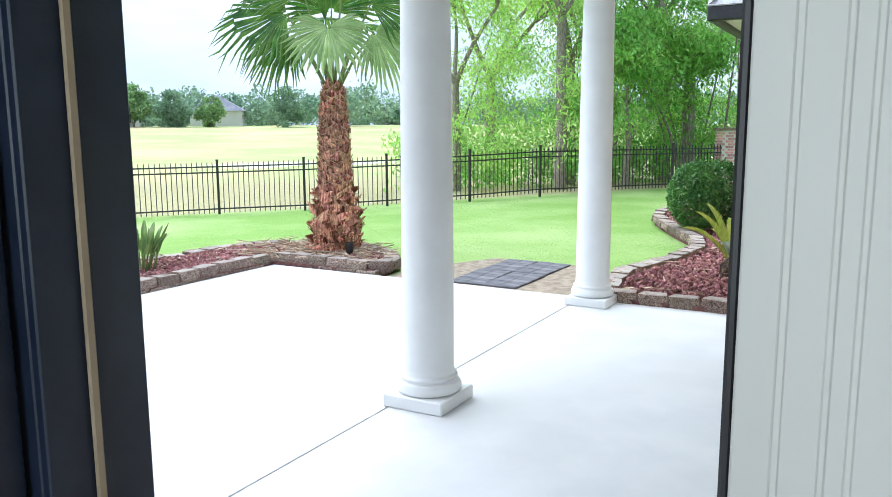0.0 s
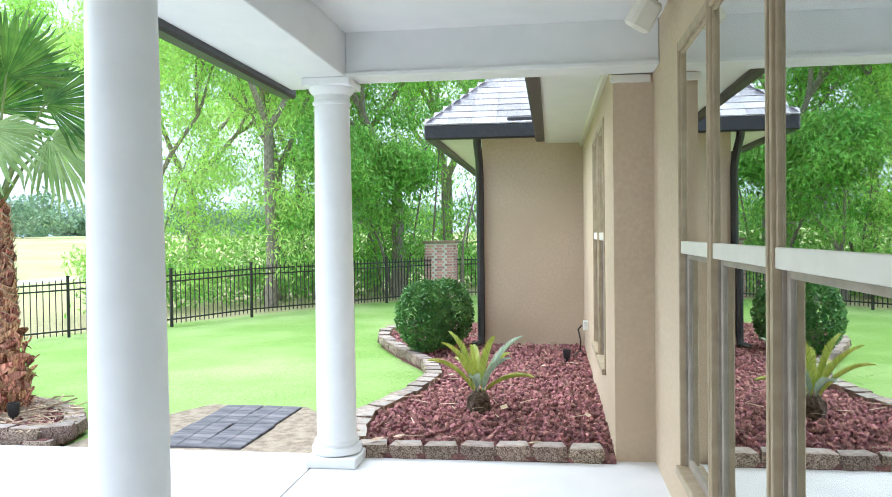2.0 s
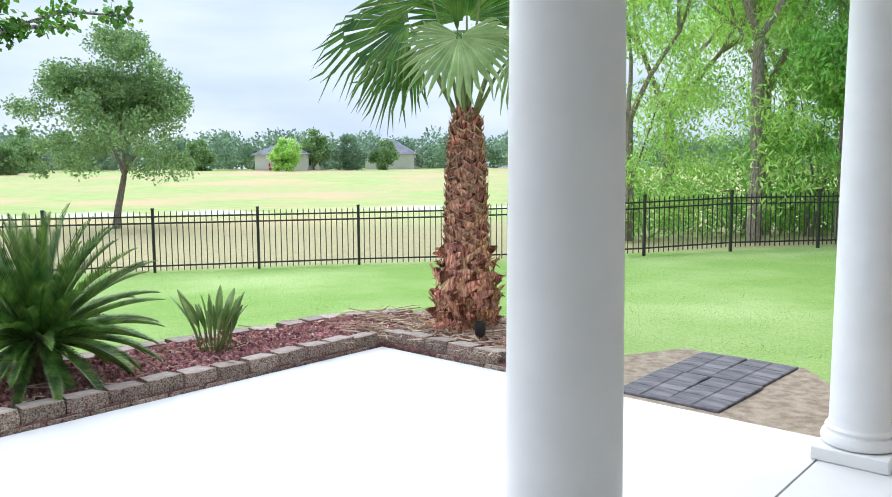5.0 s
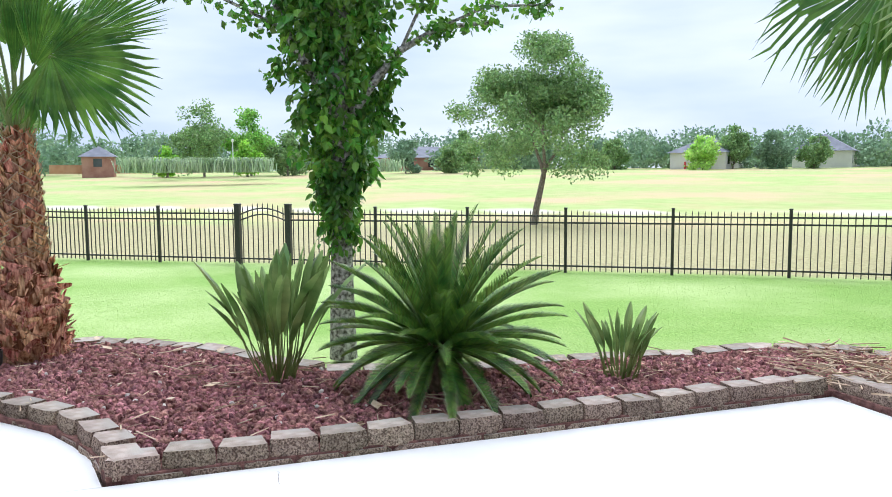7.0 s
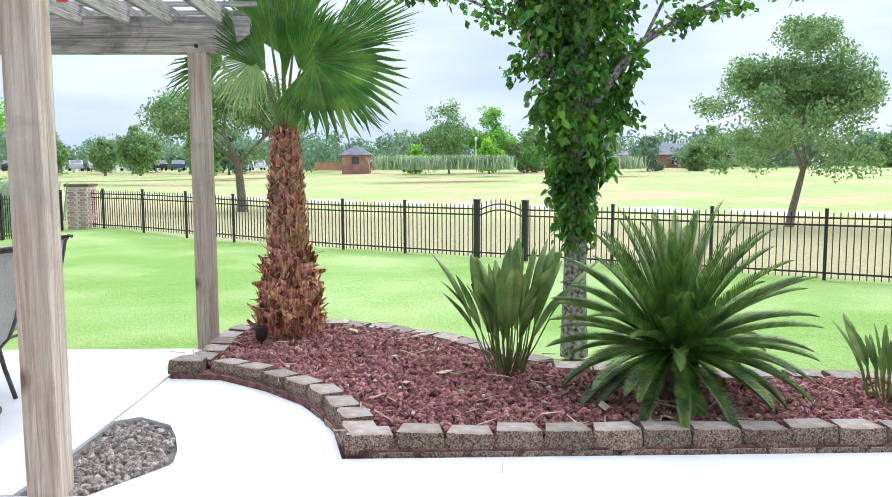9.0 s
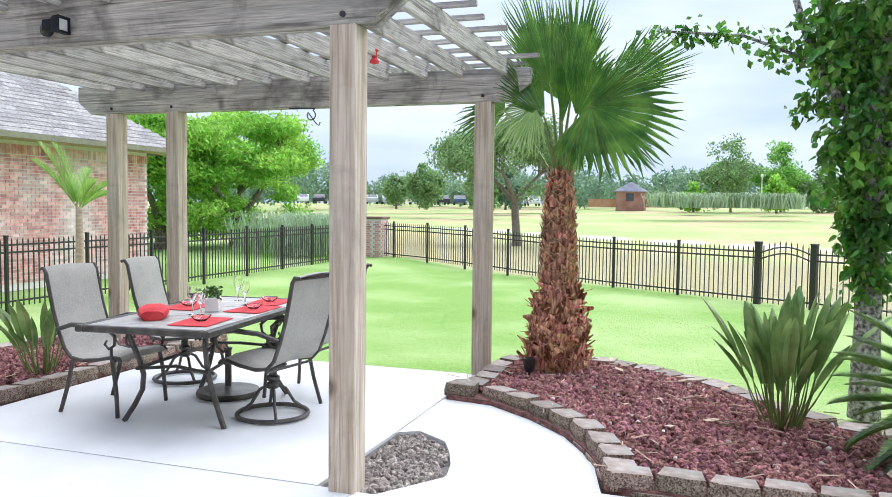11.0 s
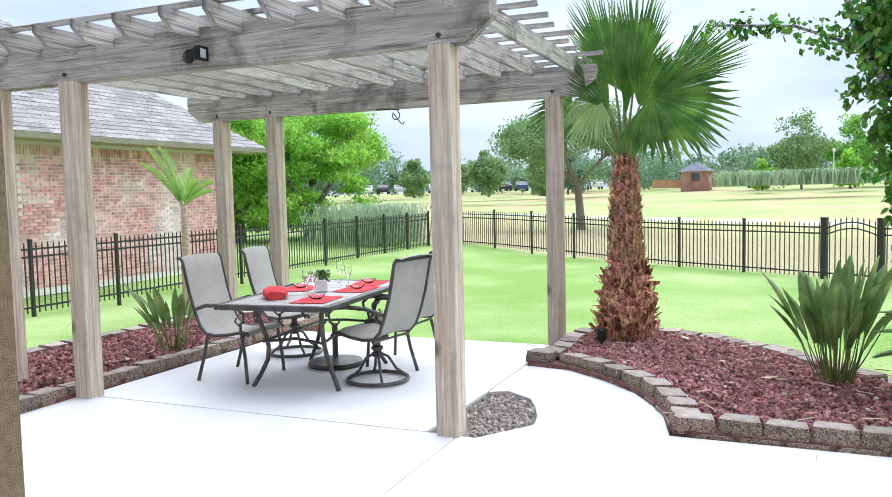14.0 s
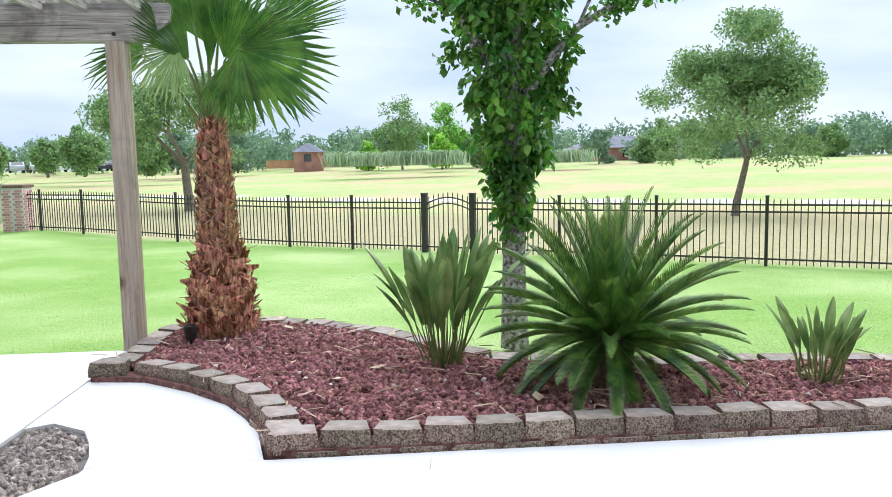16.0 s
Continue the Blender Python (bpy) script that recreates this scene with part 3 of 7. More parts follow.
rf = thing("house_roof", "grey asphalt shingle roof of the house", "roof", kind="structure")
g = Geo()
k = 0.9
g.add([(-2.43, 11.54, 3.12), (2.0, 11.54, 3.12), (2.0, 15.97, 7.1), (-2.43, 24, 3.12)], [(0, 1, 2), (0, 2, 3)])
g.add([(-0.9, 7.0, 2.98), (2.0, 7.0, 5.6), (2.0, 11.54, 5.6), (-0.9, 11.54, 2.98)], [(3, 2, 1, 0)])
g.add([(-2.85, 0.9, 2.86), (-2.85, 7.1, 2.86), (2.0, 3.0, 5.6), (2.0, 0.9, 5.6), (0, 7.1, 2.93), (2.0, 7.1, 5.0)], [(0, 1, 2, 3), (1, 4, 5, 2)])
g.add([(-2.85, -6, 2.86), (-2.85, 0.9, 2.86), (2.0, 0.9, 5.6), (2.0, -6, 5.6)], [(0, 1, 2, 3)])
g.obj("deck", M_SHINGLE, rf)
g = Geo()
shingle_plane(g, (-2.43, 11.54, 3.125), (1, 0, 0), (0, 1, k), 26, 0.15, 2.9, inset0=1 / math.hypot(1, k))
shingle_plane(g, (-2.43, 11.54, 3.125), (0, 1, 0), (1, 0, k), 20, 0.15, 6.0, inset0=1 / math.hypot(1, k))
g.obj("shingle", M_SHINGLE, rf, "overlapping grey shingle tabs")
rf.children[-1]["kind"] = "stuff"


# columns
def column(cx, cy):
    c = thing("porch_column", "round white painted porch column on a square plinth", "column", "porch columns", at=Matrix.Translation((cx, cy, 0)))
    g = Geo()
    g.box(-0.185, 0.185, -0.185, 0.185, 0.0, 0.075, c=0.008)
    g.obj("plinth", M_WHITE, c)
    g = Geo()
    g.lathe([(0.150, 0.075), (0.174, 0.082), (0.182, 0.10), (0.182, 0.115), (0.174, 0.135), (0.157, 0.142), (0.155, 0.150), (0.160, 0.156), (0.163, 0.164), (0.160, 0.172), (0.150, 0.178), (0.146, 0.19), (0.143, 0.21)], 40)
    g.obj("base_moulding", M_WHITE, c, smooth=True)
    g = Geo()
    g.lathe([(0.143 - 0.018 * (i / 12) ** 1.6, 0.20 + 2.38 * i / 12) for i in range(13)], 40)
    g.obj("shaft", M_WHITE, c, smooth=True)
    g = Geo()
    g.lathe([(0.125, 2.575), (0.137, 2.58), (0.140, 2.59), (0.137, 2.60), (0.127, 2.605), (0.127, 2.645), (0.134, 2.65), (0.155, 2.67), (0.165, 2.69), (0.165, 2.70)], 40)
    g.obj("capital", M_WHITE, c, smooth=True)
    g = Geo()
    g.box(-0.172, 0.172, -0.172, 0.172, 2.70, 2.754, c=0.006)
    g.obj("abacus", M_WHITE, c)
    return c


column(-2.28, 3.72)
column(-2.28, 6.50)


# windows
def window(no, x, y0, y1, z0, z1, zr):
    w = thing("window_%d" % no, "tall single-hung window with tan sashes, a cream rail and reflective glass", "window", kind="structure")
    g = Geo()
    for b in ((x, x + 0.10, y0 - 0.022, y0, z0 - 0.05, z1 + 0.05), (x, x + 0.10, y1, y1 + 0.022, z0 - 0.05, z1 + 0.05), (x, x + 0.10, y0, y1, z1, z1 + 0.05)):
        g.box(b[0] - 0.012, b[1], *b[2:], c=0.004)
    g.obj("window_frame", M_TAN, w)
    g = Geo()
    g.box(x - 0.035, x + 0.10, y0 - 0.022, y1 + 0.022, z0 - 0.05, z0, c=0.005)
    g.obj("window_sill", M_TAN, w)
    f = 0.035
    g = Geo()
    for b in ((y0, y0 + f * 0.5, zr + 0.04, z1), (y1 - f * 0.5, y1, zr + 0.04, z1), (y0 + f * 0.5, y1 - f * 0.5, z1 - f * 0.6, z1)):
        g.box(x + 0.002, x + 0.026, *b, c=0.003)
    g.obj("upper_sash", M_TAN, w)
    g = Geo()
    g.box(x - 0.001, x + 0.027, y0, y1, zr - 0.03, zr + 0.04, c=0.003)
    g.obj("meeting_rail", M_VINYL, w, "cream meeting rail between the sashes")
    g = Geo()
    for b in ((y0 + 0.02, y0 + 0.02 + f, z0, zr - 0.03), (y1 - 0.02 - f, y1 - 0.02, z0, zr - 0.03), (y0 + 0.055, y1 - 0.055, z0, z0 + 0.05), (y0 + 0.055, y1 - 0.055, zr - 0.06, zr - 0.03)):
        g.box(x + 0.030, x + 0.055, *b, c=0.003)
    g.obj("lower_sash", M_TRACK, w)
    g = Geo()
    for yy in (y0 + 0.004, y1 - 0.016):
        g.box(x + 0.02, x + 0.10, yy, yy + 0.012, z0, zr - 0.03)
        g.box(x + 0.056, x + 0.062, yy - 0.004, yy + 0.018, z0, zr - 0.03)
    g.obj("track", M_TRACK, w)
    for nm, xx, a, b in (("pane", x + 0.012, zr + 0.04, z1 - 0.02), ("pane", x + 0.041, z0 + 0.05, zr - 0.06)):
        g = Geo()
        g.box(xx, xx + 0.006, y0 + 0.015 if a > zr else y0 + 0.055, y1 - 0.015 if a > zr else y1 - 0.055, a, b)
        p = g.obj(nm, M_WGLASS, w)
        p.visible_shadow = False
    return w


n_win = 0
for a, b in WINS:
    n_win += 1
    window(n_win, 0.0, a + 0.022, b - 0.022, 0.32, 2.65, 1.55)
for a, b in WINS2:
    n_win += 1
    window(n_win, -0.28, a + 0.022, b - 0.022, 0.50, 2.55, 1.60)

# garden door: dark frame, open leaf, inner casing
dr = thing("door_1", "navy painted garden door standing open inwards", "door", kind="structure")
g = Geo()
g.box(-1.46, -1.263, 0.83, 1.04, 0.0, 2.15, c=0.004)
g.box(-1.263, -1.243, 0.83, 0.93, 0.0, 2.13, c=0.003)
g.box(-1.263, -0.267, 0.85, 1.04, 2.10, 2.15, c=0.004)
g.obj("door_frame", M_DOOR, dr)
g = Geo()
g.box(-1.241, -1.233, 0.905, 0.922, 0.0, 2.1, c=0.003)
g.obj("weather_strip", M_TAN, dr, "worn tan weather strip")
g = Geo()
g.box(-1.33, -1.285, -0.10, 0.82, 0.02, 2.12, c=0.004)
lf = g.obj("door_leaf", M_DOOR, dr)
g = Geo()
g.tube([(-1.285, 0.02, 1.0), (-1.23, 0.02, 1.0), (-1.23, 0.12, 1.0)], 0.011, 8)
g.obj("door_handle", M_BLACK, lf)
g = Geo()
g.box(-0.266, -0.256, 0.82, 0.87, 0.0, 2.15, c=0.003)
g.obj("weather_strip", M_BLACK, dr, "black rubber weather strip")
g = Geo()
g.box(-0.254, -0.10, 0.800, 0.85, 0.0, 2.15)
for x0, x1, y0 in ((-0.2535, -0.222, 0.796), (-0.217, -0.187, 0.797), (-0.183, -0.168, 0.796), (-0.164, -0.124, 0.797), (-0.120, -0.1005, 0.796)):
    g.box(x0, x1, y0, 0.803, 0.001, 2.149, c=0.0015)
g.obj("casing", M_CASING, dr, "grooved white door casing")
g = Geo()
g.box(-0.098, 0.4, 0.80, 0.85, 0.0, 3.1)
struct(g.obj("wall_room", M_TAN), "tan painted room wall beside the door", "wall")
g = Geo()
g.box(-1.3, -0.2, 0.80, 1.12, -0.02, 0.012, c=0.004)
struct(g.obj("threshold", M_BLACK), "dark door threshold", "threshold")

# speaker lamp under the porch ceiling
sp = thing("outdoor_speaker", "small beige outdoor speaker on a bracket under the porch ceiling", "speaker")
g = Geo()
g.box(-0.07, 0.07, -0.06, 0.06, -0.10, 0.09, c=0.02, m=pose(-0.17, 5.75, 2.93, 25, 20, 30))
g.obj("speaker_body", M_VINYL, sp)
g = Geo()
g.tube([(-0.10, 5.75, 3.06), (-0.10, 5.75, 3.0), (-0.15, 5.75, 2.95)], 0.014, 6)
g.obj("bracket", M_TAN, sp)


# ---- pergola ----
pg = thing("pergola", "weathered grey wooden pergola with notched rafters over the dining set", "pergola")
PZ, PH = 2.445, 0.285
POSTS = [(-5.645, 0.93), (-5.60, -2.14), (-5.60, -2.98), (-8.66, 0.82), (-8.67, -2.47), (-8.67, -3.22)]
for px_, py_ in POSTS:
    g = Geo()
    g.box(-0.075, 0.075, -0.075, 0.075, -0.1, PZ, c=0.006)
    p = g.obj("post", M_POST, pg)
    p.matrix_basis = pose(px_, py_, 0, 0, 0, random.uniform(-1.5, 1.5))


def beam(x, y0, y1):
    g = Geo()
    prof = [(y0, PZ + 0.13), (y0 + 0.16, PZ), (y1 - 0.18, PZ), (y1, PZ + 0.15), (y1, PZ + PH), (y0, PZ + PH)]
    for xa, xb in ((x - 0.07, x - 0.004), (x + 0.004, x + 0.07)):
        n = len(prof)
        vs = [(xa, a, z) for a, z in prof] + [(xb, a, z) for a, z in prof]
        g.add(vs, [tuple(range(n)), tuple(range(2 * n - 1, n - 1, -1))] + [(i, n + i, n + (i + 1) % n, (i + 1) % n) for i in range(n)])
    return g


beam(-5.645, -3.75, 1.26).obj("beam", M_WOOD, pg)
beam(-8.665, -3.65, 1.24).obj("beam", M_WOOD, pg)
for i in range(12):
    y = 1.02 - 0.385 * i
    g = Geo()
    x0, x1, z0, z1 = -9.12, -5.22, PZ + PH - 0.07, PZ + PH + 0.075
    prof = [(x0, z0 + 0.09), (x0 + 0.10, z0), (x1 - 0.10, z0), (x1, z0 + 0.09), (x1, z1), (x0, z1)]
    n = len(prof)
    vs = [(a, -0.019, z) for a, z in prof] + [(a, 0.019, z) for a, z in prof]
    g.add(vs, [tuple(range(n)), tuple(range(2 * n - 1, n - 1, -1))] + [(k2, n + k2, n + (k2 + 1) % n, (k2 + 1) % n) for k2 in range(n)])
    r = g.obj("rafter", M_RAFT, pg)
    r.matrix_basis = pose(0, y, 0, 0, 0, random.uniform(-0.25, 0.25))
for i in range(11):
    x = -5.35 - 0.36 * i
    g = Geo()
    g.box(-0.019, 0.019, -3.9 + random.uniform(-0.06, 0.06), 1.24 + random.uniform(-0.08, 0.08), PZ + PH + 0.076, PZ + PH + 0.114, c=0.004)
    r = g.obj("purlin", M_WOOD, pg)
    r.matrix_basis = pose(x, 0, 0, 0, 0, random.uniform(-0.4, 0.4))
bolt = Geo()
bolt.lathe([(0.016, -0.01), (0.016, 0.004), (0.010, 0.010), (0.0, 0.011)], 10)
bolt_me = bolt.mesh("bolt")
bolt_me.materials.append(M_BLACK)
for px_, py_ in POSTS:
    b = new("bolt", bolt_me)
    b.parent = pg
    b.matrix_basis = pose(px_ + 0.077, py_, PZ + 0.05, 0, 90, 0)

# ---- fences ----
picket = Geo()
picket.box(-0.008, 0.008, -0.008, 0.008, 0.03, 1.09)
picket.add([(-0.008, -0.008, 1.09), (0.008, -0.008, 1.09), (0.008, 0.008, 1.09), (-0.008, 0.008, 1.09), (0, 0, 1.13)], [(0, 1, 4), (1, 2, 4), (2, 3, 4), (3, 0, 4)])
picket_me = picket.mesh("picket")
picket_me.materials.append(M_BLACK)
fpost = Geo()
fpost.box(-0.026, 0.026, -0.026, 0.026, -0.3, 1.15, c=0.003)
fpost.box(-0.032, 0.032, -0.032, 0.032, 1.15, 1.175, c=0.006)
fpost_me = fpost.mesh("post")
fpost_me.materials.append(M_BLACK)
gpost = Geo()
gpost.box(-0.055, 0.055, -0.055, 0.055, -0.3, 1.19, c=0.005)
gpost.box(-0.062, 0.062, -0.062, 0.062, 1.19, 1.22, c=0.008)
gpost_me = gpost.mesh("post")
gpost_me.materials.append(M_BLACK)


def rail(g, a, b, h, hh=0.03, w=0.026):
    a, b = Vector(a), Vector(b)
    d = (b - a).normalized()
    s = Vector((-d.y, d.x, 0)).normalized() * w / 2
    u = Vector((0, 0, hh / 2))
    o = Vector((0, 0, h))
    vs = [p + o + sx * s + sz * u for p in (a, b) for sx, sz in ((-1, -1), (1, -1), (1, 1), (-1, 1))]
    g.add(vs, [(3, 2, 1, 0), (4, 5, 6, 7), (0, 1, 5, 4), (1, 2, 6, 5), (2, 3, 7, 6), (3, 0, 4, 7)])


def fence_panel(a, b, label, end_post=False, gate=False):
    a, b = Vector(a), Vector(b)
    f = thing("garden_gate" if gate else "fence_panel", label, "gate" if gate else "fence", "" if gate else "fence panels")
    ang = math.atan2((b - a).y, (b - a).x)
    for p in ([a, b] if end_post else [a]):
        o = new("post", gpost_me if gate else fpost_me)
        o.parent = f
        o.matrix_basis = Matrix.Translation(p) @ pose(0, 0, 0, 0, 0, math.degrees(ang))
    for h in (0.12, 0.90, 1.02):
        g = Geo()
        if gate and h > 0.5:
            pts = [a.lerp(b, i / 10) + Vector((0, 0, h - 0.04 + 0.15 * math.sin(math.pi * i / 10))) for i in range(11)]
            g.tube(pts, 0.016, 5)
        else:
            rail(g, a, b, h)
        g.obj("rail", M_BLACK, f)
    n = max(2, round((b - a).length / 0.105))
    for i in range(1, n):
        o = new("picket", picket_me)
        o.parent = f
        p = a.lerp(b, i / n)
        lift = 0.13 * math.sin(math.pi * i / n) if gate else 0
        o.matrix_basis = Matrix.Translation(p) @ pose(0, 0, 0, 0, 0, math.degrees(ang)) @ Matrix.Diagonal((1, 1, 1 + lift * 0.8, 1))
    return f


fa = []
for s in FENCE_A:
    p = far_fence(s)
    fa.append((p.x, p.y, -0.17 - 0.15 * smooth_step(-7, 1, s)))
fb = [(x, y, -0.30 + 0.2 * smooth_step(13, 18, y)) for x, y in FENCE_B]
line = fa + fb
for i, (a, b) in enumerate(zip(line, line[1:])):
    gate = i == 7
    fence_panel(a, b, "black metal garden gate with an arched top" if gate else "black metal picket fence panel between lawn and golf course", gate, gate)
corner = (-25.6, -7.75, -0.14)
fence_panel(corner, fa[0], "black metal picket fence panel by the brick pillar")
xs = [-24.55, -22.95, -21.4, -19.8, -18.15, -16.45, -14.75, -13.05, -11.35, -9.65, -7.95, -6.25, -4.55]
fl = [(x, -7.75, -0.20) for x in xs]
for a, b in zip(fl, fl[1:]):
    fence_panel(a, b, "black metal picket fence panel before the brick house")

# ---- planting beds ----
M_BOOT = mat("palm_boot", (0.25, 0.075, 0.04), (0.86, 0.50, 0.33), 14, 0.85, bump=0.7, bscale=60, isl=0.45, stretch=(3, 3, 0.6), spec=0.2)
M_FIBRE = mat("palm_fibre", (0.13, 0.05, 0.028), (0.40, 0.18, 0.10), 25, 0.95, bump=0.9, bscale=45, stretch=(3, 3, 0.5), spec=0.1)
M_FAN = mat("fan_palm_leaf", (0.05, 0.15, 0.02), (0.15, 0.30, 0.045), 6, 0.42, isl=0.25, trans=0.38, spec=0.5)
M_FANOLD = mat("pale_fan_leaf", (0.26, 0.40, 0.13), (0.40, 0.53, 0.23), 6, 0.5, isl=0.18, trans=0.35)
M_SAGO = mat("sago_leaflet", (0.022, 0.085, 0.012), (0.15, 0.265, 0.045), 9, 0.30, isl=0.45, trans=0.15, spec=0.6)
M_SAGOT = mat("sago_trunk", (0.05, 0.035, 0.025), (0.16, 0.12, 0.09), 25, 0.95, bump=0.9, bscale=45, spec=0.1)
M_SAGOY = mat("young_sago_leaflet", (0.30, 0.37, 0.05), (0.44, 0.48, 0.09), 8, 0.4, isl=0.25, trans=0.3)
M_SAGOP = mat("pale_sago_leaflet", (0.30, 0.42, 0.30), (0.42, 0.52, 0.38), 8, 0.4, isl=0.2, trans=0.3)
M_BOP = mat("bird_of_paradise_leaf", (0.09, 0.20, 0.05), (0.30, 0.43, 0.15), 5, 0.35, isl=0.42, trans=0.2, spec=0.5)
M_STALK = mat("leaf_stalk", (0.13, 0.19, 0.05), (0.2, 0.26, 0.08), 6, 0.5, isl=0.2)
M_PEBBLE = mat("pale_pebble", (0.55, 0.50, 0.46), (0.72, 0.68, 0.63), 20, 0.8, isl=0.2)
M_TWIG = mat("dry_straw", (0.42, 0.31, 0.205), (0.62, 0.50, 0.37), 10, 0.9, isl=0.3)


def inside(p, poly):
    x, y = p
    c = False
    for (x0, y0), (x1, y1) in zip(poly, poly[1:] + poly[:1]):
        if (y0 > y) != (y1 > y) and x < (x1 - x0) * (y - y0) / (y1 - y0) + x0:
            c = not c
    return c


def resample(line, step):
    out, left = [], 0.0
    for a, b in zip(line, line[1:]):
        a, b = Vector(a), Vector(b)
        ln = (b - a).length
        d = left
        while d < ln:
            out.append((a + (b - a) * d / ln, (b - a).normalized()))
            d += step
        left = d - ln
    return out


def stone_mesh(seed, w=0.256, d=0.19, h=0.10):
    """A split-face trapezoid block: wide rough face, narrower back."""
    rnd = random.Random(seed)
    g = Geo()
    nx_, nz_ = 5, 3
    fx = [-w / 2 + w * i / (nx_ - 1) for i in range(nx_)]
    front = [(x * (1 - 0.03 * (k == nz_ - 1)), 0.018 * rnd.random() + (0.014 if i in (0, nx_ - 1) else 0) + (0.012 if k == nz_ - 1 else 0), h * k / (nz_ - 1)) for k in range(nz_) for i, x in enumerate(fx)]
    back = [(-w * 0.38, d, 0), (w * 0.38, d, 0), (w * 0.38, d, h - 0.006), (-w * 0.38, d, h - 0.006)]
    top = [(-w * 0.46, 0.05, h), (w * 0.46, 0.05, h)]
    o = nx_ * nz_
    fs = [(k * nx_ + i, k * nx_ + i + 1, (k + 1) * nx_ + i + 1, (k + 1) * nx_ + i) for k in range(nz_ - 1) for i in range(nx_ - 1)]
    t0 = (nz_ - 1) * nx_
    fs += [(t0, t0 + 1, t0 + 2, t0 + 3, t0 + 4, o + 5, o + 4), (o + 4, o + 5, o + 2, o + 3), (o, o + 3, o + 2, o + 1),
           (0, nx_, t0, o + 4, o + 3, o), (nx_ - 1, o + 1, o + 2, o + 5, t0 + 4, 2 * nx_ - 1), tuple(range(nx_)) + (o + 1, o)]
    g.add(front + back + top, fs)
    me = g.mesh("stone")
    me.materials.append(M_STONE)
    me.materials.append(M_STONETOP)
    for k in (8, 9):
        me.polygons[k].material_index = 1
    return me


STONES = [stone_mesh(i) for i in range(8)]


def edging(name, line, label, z=0.02, step=0.262, lower=False, jitter=0.02):
    """Blocks set side by side along a line, faces outwards to the line's right-hand side."""
    e = thing(name, label, "edging")
    pts = resample(line, step)
    for i, (p, d) in enumerate(pts):
        nrm = Vector((-d.y, d.x))
        ang = math.degrees(math.atan2(d.y, d.x))
        o = new("stone", STONES[random.randrange(8)])
        o.parent = e
        q = p + nrm * random.uniform(0, jitter)
        o.matrix_basis = pose(q.x, q.y, z + random.uniform(-0.008, 0.008), random.uniform(-2, 2), random.uniform(-2, 2), ang + random.uniform(-4, 4))
        if lower and i < len(pts) - 1:
            o = new("stone", STONES[random.randrange(8)])
            o.parent = e
            q = p + d * step * 0.5 - nrm * 0.016
            o.matrix_basis = pose(q.x, q.y, z - 0.096, 0, 0, ang)
    return e


ICO = []
for sd in range(6):
    bm = bmesh.new()
    bmesh.ops.create_icosphere(bm, subdivisions=1, radius=1.0)
    rnd = random.Random(sd + 40)
    vs = [tuple(v.co * rnd.uniform(0.75, 1.15)) for v in bm.verts]
    fs = [tuple(v.index for v in f.verts) for f in bm.faces]
    bm.free()
    ICO.append((vs, fs))


def edge_gap(p, poly, free):
    """Distance to the bed's edges, but for those that a wall closes."""
    q, best = Vector(p), 9.0
    for a, b in zip(poly, poly[1:] + poly[:1]):
        if free and free(a, b):
            continue
        a, b = Vector(a), Vector(b)
        d = b - a
        t = max(0.0, min(1.0, (q - a).dot(d) / d.length_squared))
        best = min(best, (a + d * t - q).length)
    return best


def rocks(poly, n, r0, r1, z, material, one_material, name, label, keep=None, parts=0, top=None, gap=0.0, free=None):
    """Loose stones over a bed; those that lie in the keep stretch become pieces of their own."""
    xs, ys = [p[0] for p in poly], [p[1] for p in poly]
    g = Geo()
    own = []
    made = 0
    while made < n:
        p = (random.uniform(min(xs), max(xs)), random.uniform(min(ys), max(ys)))
        if not inside(p, poly) or (gap and edge_gap(p, poly, free) < gap):
            continue
        made += 1
        r = random.uniform(r0, r1)
        zz = z + random.uniform(-0.3, 0.5) * r + (top(p) if top else 0)
        m = Matrix.Translation((*p, zz)) @ Euler((random.uniform(0, 6), random.uniform(0, 6), random.uniform(0, 6))).to_matrix().to_4x4() @ Matrix.Diagonal((r * random.uniform(0.8, 1.3), r, r * random.uniform(0.6, 0.9), 1))
        if keep and len(own) < parts and keep(p):
            own.append(m)
        else:
            vs, fs = ICO[made % 6]
            g.add([m @ Vector(v) for v in vs], fs)
    bed = thing(name, label, "rock bed")
    o = g.obj("loose_rock", material, bed)
    o["kind"] = "stuff"
    if own:
        mes = []
        for vs, fs in ICO:
            q = Geo()
            q.add(vs, fs)
            me = q.mesh("rock")
            me.materials.append(one_material)
            mes.append(me)
        for i, m in enumerate(own):
            o = new("rock", mes[i % 6])
            o.parent = bed
            o.matrix_basis = m
    return bed


def soil(poly, z, name="ground_bed"):
    g = Geo()
    g.prism(poly, -0.25, z)
    return struct(g.obj(name, M_SOIL), "dark soil under the red lava rock", "soil")


